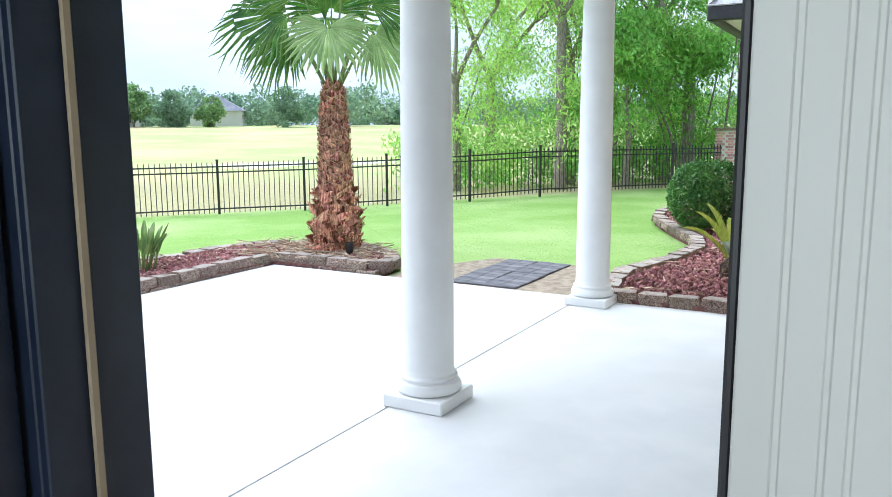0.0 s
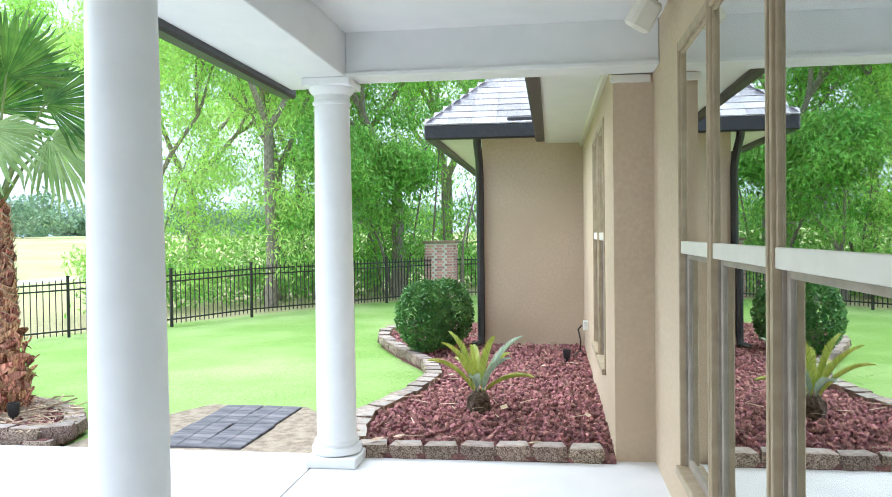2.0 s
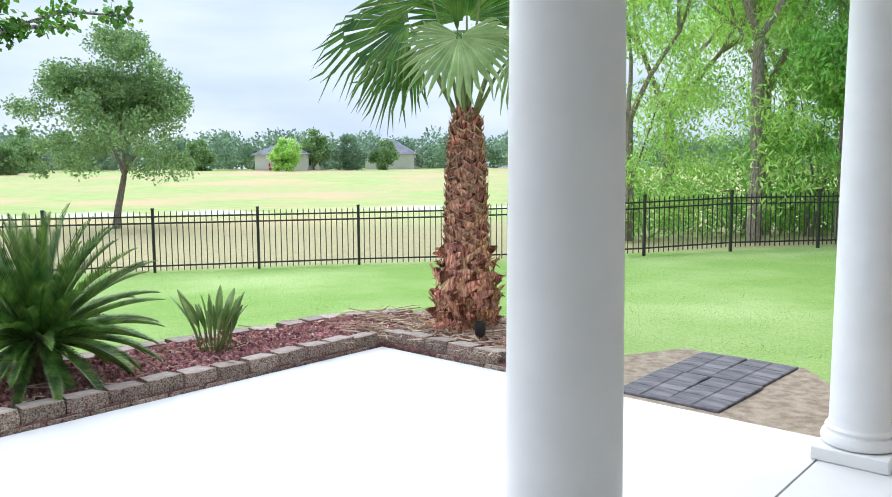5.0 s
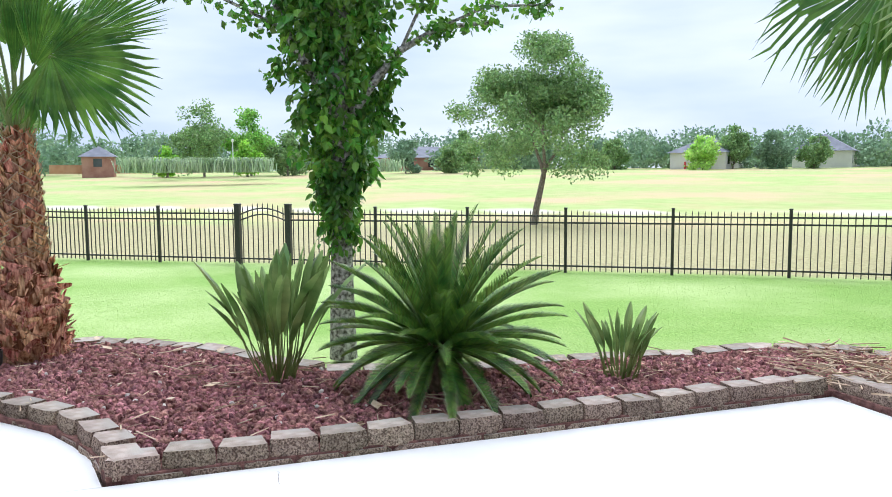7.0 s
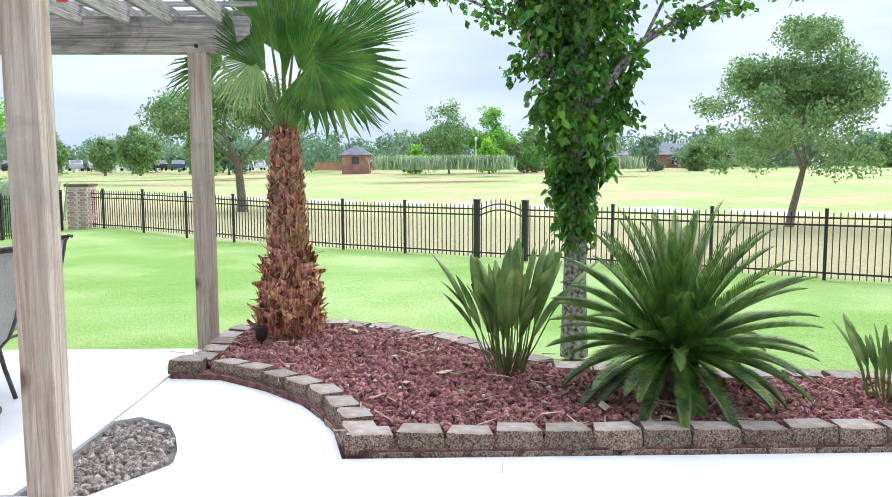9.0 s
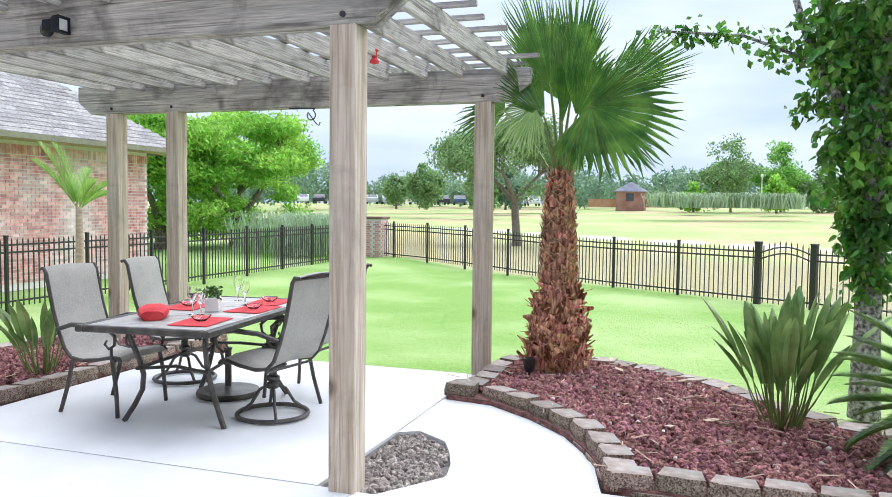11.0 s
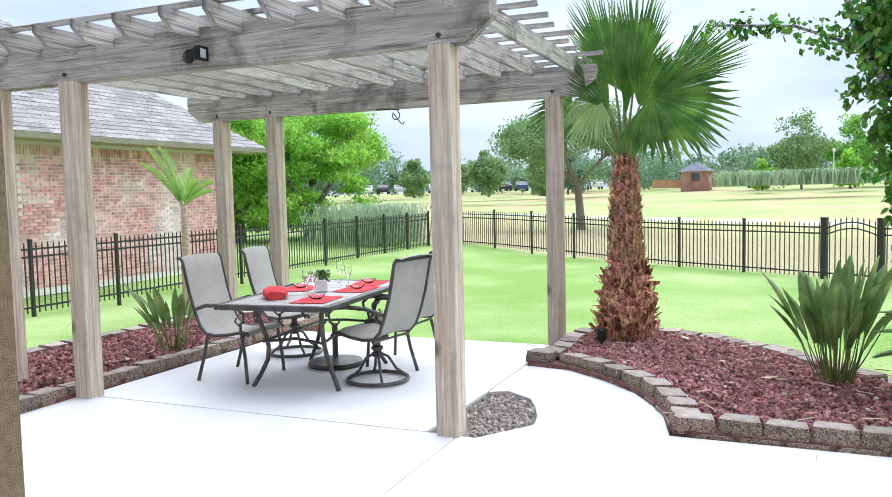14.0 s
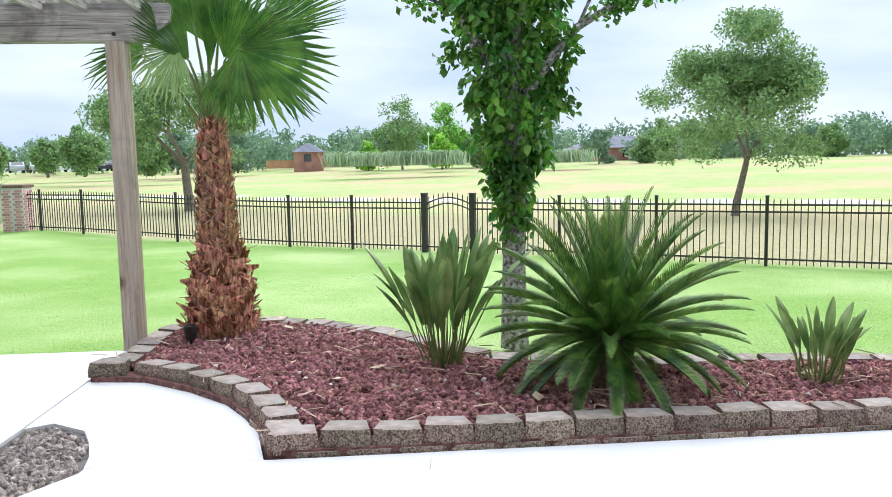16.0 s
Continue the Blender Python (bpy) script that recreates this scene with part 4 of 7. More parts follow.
BED_A = [(-7.66, 0.82)] + [(x + 0.02, y + 0.02) for x, y in curve[1:-1]] + [(-6.06, 2.25), (-6.06, 6.71), (-4.75, 6.72), (-4.72, 7.1), (-5.0, 7.62), (-5.5, 7.98), (-5.9, 8.08), (-6.6, 7.85), (-7.05, 7.55), (-7.25, 7.1),
                             (-7.25, 6.4), (-7.38, 5.8), (-7.42, 5.2), (-7.45, 4.5), (-7.72, 3.75), (-8.1, 3.35), (-8.6, 3.05), (-9.15, 2.42), (-9.4, 1.85), (-9.35, 1.25), (-9.1, 0.92), (-8.5, 0.84)]
BED_A = BED_A[::-1] if sum((b[0] - a[0]) * (b[1] + a[1]) for a, b in zip(BED_A, BED_A[1:] + BED_A[:1])) > 0 else BED_A
BED_B = [(-0.28, 6.62), (-0.28, 12.1), (-1.69, 12.1), (-1.69, 15.0), (-3.2, 15.0), (-3.5, 13.6), (-3.3, 12.6), (-2.72, 11.3), (-2.25, 10.4), (-2.08, 9.6), (-2.18, 8.7), (-2.42, 7.8), (-2.36, 7.1), (-2.12, 6.62)]
BED_C = [(-4.2, -2.22), (-9.2, -2.25), (-9.3, -3.2), (-9.0, -3.95), (-4.2, -4.0)]
for poly in (BED_A, BED_B, BED_C):
    soil(poly, 0.035)
ISL = [(-5.64, 0.80), (-6.68, 0.80), (-6.76, 0.93), (-6.6, 1.15), (-6.4, 1.28), (-6.2, 1.32), (-6.04, 1.352), (-5.98, 1.35), (-5.63, 1.10)]

front = [(-7.64, 0.92)] + [(x, y) for x, y in curve[1:-1]] + [(-6.10, 2.235)]
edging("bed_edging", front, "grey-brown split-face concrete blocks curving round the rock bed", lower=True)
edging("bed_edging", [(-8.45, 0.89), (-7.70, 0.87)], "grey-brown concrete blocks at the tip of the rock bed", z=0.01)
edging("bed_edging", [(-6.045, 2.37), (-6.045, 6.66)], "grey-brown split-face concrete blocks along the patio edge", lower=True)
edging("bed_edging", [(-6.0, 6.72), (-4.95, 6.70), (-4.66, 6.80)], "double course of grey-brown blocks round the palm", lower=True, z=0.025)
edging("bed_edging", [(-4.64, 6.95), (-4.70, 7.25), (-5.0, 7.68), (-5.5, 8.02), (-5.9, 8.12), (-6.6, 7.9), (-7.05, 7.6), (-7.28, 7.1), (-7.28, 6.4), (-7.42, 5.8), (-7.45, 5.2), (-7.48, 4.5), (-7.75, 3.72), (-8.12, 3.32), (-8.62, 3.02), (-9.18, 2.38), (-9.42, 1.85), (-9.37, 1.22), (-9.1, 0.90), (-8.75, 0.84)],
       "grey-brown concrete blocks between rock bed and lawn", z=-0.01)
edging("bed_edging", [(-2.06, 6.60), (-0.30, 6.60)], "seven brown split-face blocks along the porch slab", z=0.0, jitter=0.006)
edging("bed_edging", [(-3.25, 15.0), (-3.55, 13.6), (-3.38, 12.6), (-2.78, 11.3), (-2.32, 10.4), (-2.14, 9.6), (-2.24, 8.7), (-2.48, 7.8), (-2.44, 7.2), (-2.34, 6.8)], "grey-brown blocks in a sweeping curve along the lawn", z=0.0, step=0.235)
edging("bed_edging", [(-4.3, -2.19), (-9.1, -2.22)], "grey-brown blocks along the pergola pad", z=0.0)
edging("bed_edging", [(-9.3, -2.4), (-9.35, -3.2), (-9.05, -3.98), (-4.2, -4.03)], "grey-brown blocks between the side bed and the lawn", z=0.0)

rocks(BED_A, 15500, 0.013, 0.033, 0.058, M_LAVA, M_LAVAO, "lava_rock_bed", "red-brown lava rock strewn over the planting bed", lambda p: -6.75 < p[0] < -6.2 and 2.3 < p[1] < 4.2, 290, gap=0.17)
rocks(BED_B, 7200, 0.015, 0.035, 0.055, M_LAVA, M_LAVAO, "lava_rock_bed", "dark red lava rock along the house wall", lambda p: p[1] < 7.5, 290, gap=0.16, free=lambda a, b: min(a[0], b[0]) > -1.75)
rocks(BED_C, 4600, 0.014, 0.033, 0.057, M_LAVA, M_LAVAO, "lava_rock_bed", "red-brown lava rock beside the pergola", lambda p: p[1] > -2.7 and p[0] > -7, 250, gap=0.16)
rocks(ISL, 1150, 0.015, 0.030, -0.022, M_GRAVEL, M_GRAVELO, "gravel_island", "grey-brown gravel round the pergola post", lambda p: p[0] < -5.75, 290, gap=0.028)
rocks(BED_A, 90, 0.010, 0.022, 0.075, M_PEBBLE, M_PEBBLE, "pebbles", "pale pebbles and shell bits among the lava rock", None, gap=0.2)
g = Geo()
for poly, n in ((BED_A, 260), (BED_B, 110), (BED_C, 60)):
    xs, ys = [p[0] for p in poly], [p[1] for p in poly]
    k = 0
    while k < n:
        p = (random.uniform(min(xs), max(xs)), random.uniform(min(ys), max(ys)))
        if inside(p, poly):
            k += 1
            a, ln = random.uniform(0, 6.28), random.uniform(0.05, 0.2)
            q = Vector((p[0], p[1], 0.10 + random.uniform(0, 0.02)))
            g.tube([q, q + Vector((math.cos(a), math.sin(a), random.uniform(-0.1, 0.1))) * ln], random.uniform(0.002, 0.005), 3)
            if k % 9 == 0:
                w = random.uniform(0.02, 0.045)
                e1, e2 = Vector((math.cos(a), math.sin(a), 0.15)) * w * 1.6, Vector((-math.sin(a), math.cos(a), 0.1)) * w
                g.add([q - e1, q + e2 * 0.7, q + e1, q - e2], [(0, 1, 2, 3)])
for k in range(900):
    a, r = random.uniform(0, 6.283), random.uniform(0.15, 1.25)
    q = Vector((-5.75 + r * math.cos(a), 7.35 + r * math.sin(a) * 0.62, 0.085 + random.uniform(0, 0.03)))
    if inside(q.xy, BED_A):
        b = random.uniform(0, 6.283)
        g.tube([q, q + Vector((math.cos(b), math.sin(b), random.uniform(-0.15, 0.2))) * random.uniform(0.05, 0.22)], random.uniform(0.003, 0.008), 3)
tw = g.obj("dry_litter", M_TWIG)
tagged(tw, "dry straw and fallen leaves scattered over the rock", "litter", kind="stuff")

# bare dirt strip and rubber pavers beyond the slab
g = Geo()
g.prism([(-4.65, 6.70), (-2.3, 6.70), (-2.45, 7.3), (-2.75, 7.9), (-3.1, 8.35), (-4.1, 8.4), (-4.5, 7.6)], -0.2, -0.03)
struct(g.obj("ground_dirt", M_DIRT), "bare sandy dirt with straw beyond the slab", "dirt")
for i in range(4):
    g = Geo()
    cx, cy = -3.52 + (-0.19 if i % 2 == 0 else 0.19), 7.2 + (0 if i < 2 else 0.74)
    for r in range(3):
        for c in range(2):
            off = 0.09 * (r % 2)
            g.box(-0.187 + c * 0.187 + 0.002, -0.187 + (c + 1) * 0.187 - 0.002, -0.36 + r * 0.24 + 0.003, -0.36 + (r + 1) * 0.24 - 0.003, -0.04, 0.012, c=0.006)
    g.box(-0.185, 0.185, -0.358, 0.358, -0.04, 0.004)
    o = g.obj("rubber_paver", M_MAT)
    o.matrix_basis = pose(cx, cy, -0.02, random.uniform(-0.8, 0.8), random.uniform(-0.8, 0.8), random.uniform(-2, 2))
    tagged(o, "dark grey brick-patterned rubber paver lying on the dirt", "paver", "rubber pavers")


# ---- palms and garden plants ----
def fan_leaf(hub, axis_v, normal, radius, nseg=30, spread=230, droop=0.25, fuse=0.66):
    """A palmate blade: folded segments that radiate from the hub and split towards their tips."""
    g = Geo()
    hub, a, n = Vector(hub), Vector(axis_v).normalized(), Vector(normal)
    n = (n - a * n.dot(a)).normalized()
    s = a.cross(n)
    for i in range(nseg):
        f = (i + 0.5) / nseg - 0.5
        ang = radians(spread) * f
        d = (a * math.cos(ang) + s * math.sin(ang)).normalized()
        side = d.cross(n).normalized()
        ln = radius * (1.0 - 0.28 * (2 * abs(f)) ** 2) * random.uniform(0.93, 1.05)
        half = math.tan(radians(spread) / nseg / 2)
        rows = []
        for t in (0.05, 0.25, fuse, 0.65, 0.85, 1.0):
            w = half * ln * t if t <= fuse else half * ln * fuse * (1 - ((t - fuse) / (1 - fuse)) ** 1.3) + 0.001
            dr = droop * random.uniform(0.7, 1.3) * max(0, t - 0.35) ** 2
            c = hub + d * ln * t + n * 0.05 * t * (1 - t) - Vector((0, 0, 1)) * dr * ln * 1.6 + side * (0.02 * (t > 0.8) * random.uniform(-1, 1))
            fold = n * w * 0.8
            rows.append((c - side * w - fold * 0.0, c + fold, c + side * w - fold * 0.0))
        vs = [v for r in rows for v in r]
        g.add(vs, [(k * 3 + j, k * 3 + j + 1, k * 3 + j + 4, k * 3 + j + 3) for k in range(len(rows) - 1) for j in range(2)])
    return g


def fan_palm(x, y, prof, top, leaves, label, seed):
    random.seed(seed)
    p = thing("fan_palm", label, "palm tree", at=Matrix.Translation((x, y, 0)))
    g = Geo()
    seg = 26
    fine = []
    for (r0, z0), (r1, z1) in zip(prof, prof[1:]):
        k = max(1, round((z1 - z0) / 0.06))
        fine += [(r0 + (r1 - r0) * i / k, z0 + (z1 - z0) * i / k) for i in range(k)]
    fine.append(prof[-1])
    g.lathe([(r * 0.9, z) for r, z in fine], seg)
    g.v = [(vx * (1 + 0.10 * noise.noise((vx * 6, vy * 6, vz * 5 + seed))), vy * (1 + 0.10 * noise.noise((vx * 6, vy * 6, vz * 5 + seed))), vz) for vx, vy, vz in g.v]
    g.obj("trunk", M_FIBRE, p, smooth=True)

    def rad(z):
        for (r0, z0), (r1, z1) in zip(prof, prof[1:]):
            if z0 <= z <= z1:
                return r0 + (r1 - r0) * (z - z0) / (z1 - z0)
        return prof[-1][0]

    z0, z1 = prof[0][1], prof[-1][1]
    g, rim = Geo(), Geo()
    nb = 360
    for i in range(nb):
        t = i / nb
        z = z0 + 0.02 + (z1 - z0 - 0.10) * t ** 1.25
        ang = i * 2.39996 + random.uniform(-0.3, 0.3)
        shag = 1.0 if z < 0.62 else 0.45 if z < 0.85 else 0.25
        up, out, tan = Vector((0, 0, 1)), Vector((math.cos(ang), math.sin(ang), 0)), Vector((-math.sin(ang), math.cos(ang), 0))
        b = out * rad(z) * 0.90 + up * z
        lean = random.gauss(0, 0.7) if z < 0.9 else random.choice((-1, 1)) * random.uniform(0.5, 1.0)
        d = up * math.cos(lean) + tan * math.sin(lean)
        s2 = tan * math.cos(lean) - up * math.sin(lean)
        w, ln, flare = random.uniform(0.03, 0.06), random.uniform(0.10, 0.20), shag * random.uniform(0.0, 0.12)
        if z > 0.78:
            # split boots: two blunt ears with a notch between, a pale torn rim on top
            w, ln, tip = rad(z) * random.uniform(0.36, 0.52), random.uniform(0.075, 0.11), random.uniform(0.012, 0.034)
            side = lambda a, h, o: b + tan * a * w + up * h * ln + out * (o - 0.5 * (a * w) ** 2 / rad(z))
            low = [side(a, 0, 0.004) for a in (-0.8, 0, 0.8)]
            mid = [side(a, 0.6, 0.016 + tip * 0.3) for a in (-1.0, 0, 1.0)]
            j0, j1 = random.uniform(0.9, 1.25), random.uniform(0.9, 1.25)
            top_ = [side(-1.1, j0, 0.012 + tip * 1.2), side(0, 0.62, 0.018 + tip * 0.5), side(1.1, j1, 0.012 + tip * 1.2)]
            g.add(low + mid + top_, [(0, 1, 4, 3), (1, 2, 5, 4), (3, 4, 7, 6), (4, 5, 8, 7)])
            rim.add(top_ + [q + out * 0.010 + up * 0.006 for q in top_], [(0, 1, 4, 3), (1, 2, 5, 4)])
            continue
        rows = []
        if z > 0.30 and i % 3:
            lean, ln, w = random.choice((-1, 1)) * random.uniform(0.8, 1.5), random.uniform(0.14, 0.26), random.uniform(0.03, 0.055)
            d = up * math.cos(lean) + tan * math.sin(lean)
            s2 = tan * math.cos(lean) - up * math.sin(lean)
        for k in range(4):
            e = k / 3
            wk = w * (1, 0.95, 0.75, 0.28)[k] * random.uniform(0.85, 1.15)
            c = b + d * ln * e + out * (0.012 + flare * e * e - 0.25 * ln * ln * e * e / max(rad(z), 0.05) * abs(math.sin(lean)))
            rows.append((c - s2 * wk, c + out * 0.014 * (1 - 0.4 * e), c + s2 * wk * random.uniform(0.7, 1.0)))
        g.add([v for r in rows for v in r], [(k * 3 + j, k * 3 + j + 1, k * 3 + j + 4, k * 3 + j + 3) for k in range(3) for j in range(2)])
        if z < 0.8 or random.random() < 0.25:
            for _ in range(3):
                q = b + tan * random.uniform(-0.1, 0.1) + up * random.uniform(-0.05, 0.08)
                d = (out * random.uniform(0.1, 0.6) + up * random.uniform(-1, 0.3) + tan * random.uniform(-1, 1)).normalized() * random.uniform(0.05, 0.14)
                s2 = d.cross(out).normalized() * random.uniform(0.003, 0.009)
                g.add([q - s2, q + s2, q + d * 0.6 + s2 * 0.8 + out * 0.02, q + d, q + d * 0.6 - s2 * 0.8 + out * 0.02], [(0, 1, 2, 4), (4, 2, 3)])
    o = g.obj("leaf_base", M_BOOT, p, "reddish brown broken leaf bases and shreds")
    o["kind"] = "stuff"
    o = rim.obj("boot_rim", M_TWIG, p, "pale torn rims of the leaf bases")
    o["kind"] = "stuff"
    for hub, ax, nrm, radius, droop, old, *sp_ in leaves:
        hub = Vector(hub) + Vector((0, 0, top))
        fan_leaf(hub, ax, nrm, radius, droop=droop, spread=sp_[0] if sp_ else 190).obj("frond", M_FANOLD if old else M_FAN, p)
        g = Geo()
        root = Vector((hub.x * 0.12, hub.y * 0.12, top - 0.1))
        mid = root.lerp(hub, 0.5) + Vector((0, 0, 0.07))
        g.tube([root, mid, hub, hub + Vector(ax).normalized() * 0.06], [0.022, 0.014, 0.010, 0.004], 5)
        g.obj("petiole", M_STALK, p)
    return p


P1 = [(0.27, 0.0), (0.275, 0.12), (0.245, 0.30), (0.235, 0.50), (0.205, 0.64), (0.165, 0.78), (0.155, 1.0), (0.142, 1.2), (0.132, 1.4), (0.118, 1.6), (0.092, 1.76), (0.06, 1.88)]


def fronds(ahead, table):
    """Fans given as hub, axis and facing along the right, up and near directions of one who looks along ahead."""
    f = Vector((*ahead, 0)).normalized()
    right, up = Vector((f.y, -f.x, 0)), Vector((0, 0, 1))
    conv = lambda v: right * v[0] + up * v[1] - f * v[2]
    return [(conv(h), conv(a), conv(n), r, d, old, sp_) for h, a, n, r, d, old, sp_ in table]


fan_palm(-8.87, 1.47, P1, 1.88, fronds((-0.94, -0.30), [
    ((-0.10, 0.70, 0.00), (-0.27, 1.0, -0.05), (0.3, 0.1, 1.0), 0.92, 0.02, False, 66),
    ((0.10, 0.68, -0.10), (0.06, 1.0, -0.10), (-0.3, 0.1, 1.0), 0.98, 0.02, False, 58),
    ((0.02, 0.62, -0.25), (0.0, 1.0, -0.25), (0.1, 0.3, 1.0), 0.90, 0.05, False, 120),
    ((0.36, 0.60, 0.00), (0.80, 0.66, -0.05), (-0.4, 0.4, 0.9), 0.98, 0.06, False, 64),
    ((0.20, 0.50, 0.34), (0.70, -0.28, 0.25), (-0.1, 0.5, 0.9), 0.78, 0.12, False, 210),
    ((0.10, 0.42, 0.22), (0.42, 0.85, 0.2), (-0.2, -0.1, 1.0), 0.62, 0.05, False, 90),
    ((-0.24, 0.50, 0.12), (-0.60, -0.45, 0.1), (-0.3, 0.4, 0.9), 0.42, 0.5, True, 150),
    ((-0.16, 0.42, 0.10), (-0.55, 0.75, 0.1), (0.2, 0.2, 1.0), 0.60, 0.08, False, 70),
    ((-0.48, 0.52, -0.30), (-0.85, 0.05, -0.3), (-0.2, 0.6, 0.7), 0.50, 0.3, False, 150),
    ((0.34, 0.40, -0.30), (0.80, 0.05, -0.5), (0.2, 0.7, 0.6), 0.72, 0.3, False, 170),
    ((0.10, 0.34, 0.40), (0.35, -0.75, 0.5), (0.0, 0.6, 0.8), 0.46, 0.2, False, 140),
    ((0.00, 0.36, 0.05), (0.04, 1.0, 0.05), (0.0, 0.0, 1.0), 0.85, 0.0, False, 26),
]), "fan palm with a red-brown shaggy trunk in the rock bed", 5)
P2 = [(0.24, 0.0), (0.27, 0.15), (0.285, 0.40), (0.23, 0.60), (0.20, 0.8), (0.19, 1.0), (0.175, 1.3), (0.16, 1.6), (0.125, 1.85), (0.075, 2.05)]
fan_palm(-5.75, 7.47, P2, 2.02, fronds((-0.55, 0.83), [
    ((0.00, 0.56, 0.45), (0.0, -0.75, 0.55), (0.0, 0.45, 0.9), 0.60, 0.25, True, 270),
    ((-0.48, 0.74, 0.10), (-0.95, -0.10, 0.1), (-0.1, 0.7, 0.7), 0.88, 0.45, False, 175),
    ((-0.30, 0.98, -0.05), (-0.65, 0.55, 0.0), (0.3, 0.4, 0.9), 0.85, 0.25, False, 150),
    ((0.14, 1.10, 0.00), (0.25, 0.9, 0.05), (-0.1, -0.1, 1.0), 0.72, 0.06, False, 170),
    ((0.45, 0.85, 0.10), (0.85, 0.35, 0.1), (-0.3, 0.5, 0.8), 0.80, 0.3, False, 160),
    ((0.48, 0.55, 0.05), (0.85, -0.45, 0.1), (0.0, 0.7, 0.7), 0.72, 0.5, True, 180),
    ((-0.05, 0.65, 0.15), (-0.08, 1.0, 0.1), (0.0, 0.0, 1.0), 0.80, 0.0, False, 32),
    ((-0.20, 0.75, -0.45), (-0.4, 0.2, -0.9), (0.0, 0.9, 0.2), 0.85, 0.4, False, 180),
    ((0.30, 0.70, -0.45), (0.5, 0.1, -0.9), (0.0, 0.9, 0.2), 0.80, 0.45, False, 180),
    ((0.00, 0.80, -0.10), (0.0, 1.0, -0.1), (0.0, 0.0, 1.0), 0.80, 0.1, False, 200),
    ((-0.42, 0.50, 0.25), (-0.75, -0.55, 0.2), (-0.1, 0.6, 0.8), 0.62, 0.5, False, 160),
]), "fan palm with a red-brown shaggy trunk at the patio corner", 8)


def pinnate(g, base, az, el, length, curl, n=64, lw=0.0062, ll=0.13, stiff=1.0):
    """An arching feather frond: a rachis with paired narrow leaflets."""
    p = Vector(base)
    pts = []
    for i in range(n + 1):
        t = i / n
        e = el - curl * t ** 1.5
        d = Vector((math.cos(az) * math.cos(e), math.sin(az) * math.cos(e), math.sin(e)))
        pts.append((p.copy(), d))
        p = p + d * length / n
    g.tube([q for q, _ in pts[::6]] + [pts[-1][0]], [0.007 * (1 - 0.8 * i / 8) for i in range(len(pts[::6]) + 1)], 3)
    for i in range(4, n):
        q, d = pts[i]
        t = i / n
        side = Vector((-math.sin(az), math.cos(az), 0))
        up = d.cross(side)
        k = ll * (math.sin(math.pi * min(1, 0.12 + t * 0.9)) ** 0.6) * random.uniform(0.9, 1.08)
        for sg in (-1, 1):
            o = (side * sg * 0.60 + d * stiff + up * 0.55).normalized()
            w = d.normalized() * lw
            tip = q + o * k - Vector((0, 0, 0.12 * k))
            g.add([q - w, q + w, q + o * k * 0.6 + w * 0.8, tip, q + o * k * 0.6 - w * 0.8], [(0, 1, 2, 4), (4, 2, 3)])


def sago(x, y, z, n, length, label, seed, material, low=-12, high=84, ll=0.15, curl=0.75, trunk=(0.13, 0.30)):
    random.seed(seed)
    s = thing("sago_palm", label, "sago palm", at=Matrix.Translation((x, y, 0)))
    g = Geo()
    g.lathe([(trunk[0] * 0.8, 0.0), (trunk[0], 0.08), (trunk[0], trunk[1] * 0.7), (trunk[0] * 0.5, trunk[1])], 14)
    g.v = [(a * (1 + 0.2 * noise.noise((a * 30, b * 30, c * 30))), b * (1 + 0.2 * noise.noise((a * 30, b * 30, c * 30))), c) for a, b, c in g.v]
    g.obj("trunk", M_SAGOT, s)
    for i in range(n):
        t = (i + 0.5) / n
        el = radians(low + (high - low) * t ** 0.85 + random.uniform(-6, 6))
        az = i * 2.39996 + random.uniform(-0.25, 0.25)
        g = Geo()
        mm = material[i % len(material)]
        pinnate(g, (0.05 * math.cos(az), 0.05 * math.sin(az), z), az, el, length * (0.84 + 0.22 * t) * random.uniform(0.88, 1.06), curl * (1.25 - 0.5 * t) * random.uniform(0.8, 1.2), ll=ll)
        g.obj("frond", mm, s)
    return s


sago(-6.85, 4.22, 0.36, 100, 0.90, "large dark green sago palm with arching feather fronds", 3, [M_SAGO], low=-27, high=85, ll=0.125, curl=0.62, trunk=(0.14, 0.44))
sago(-1.38, 7.95, 0.24, 11, 0.62, "small yellow-green sago palm on a stubby dark trunk", 4, [M_SAGOY, M_SAGOY, M_SAGOP], low=35, high=80, ll=0.11, curl=0.8, trunk=(0.10, 0.25))


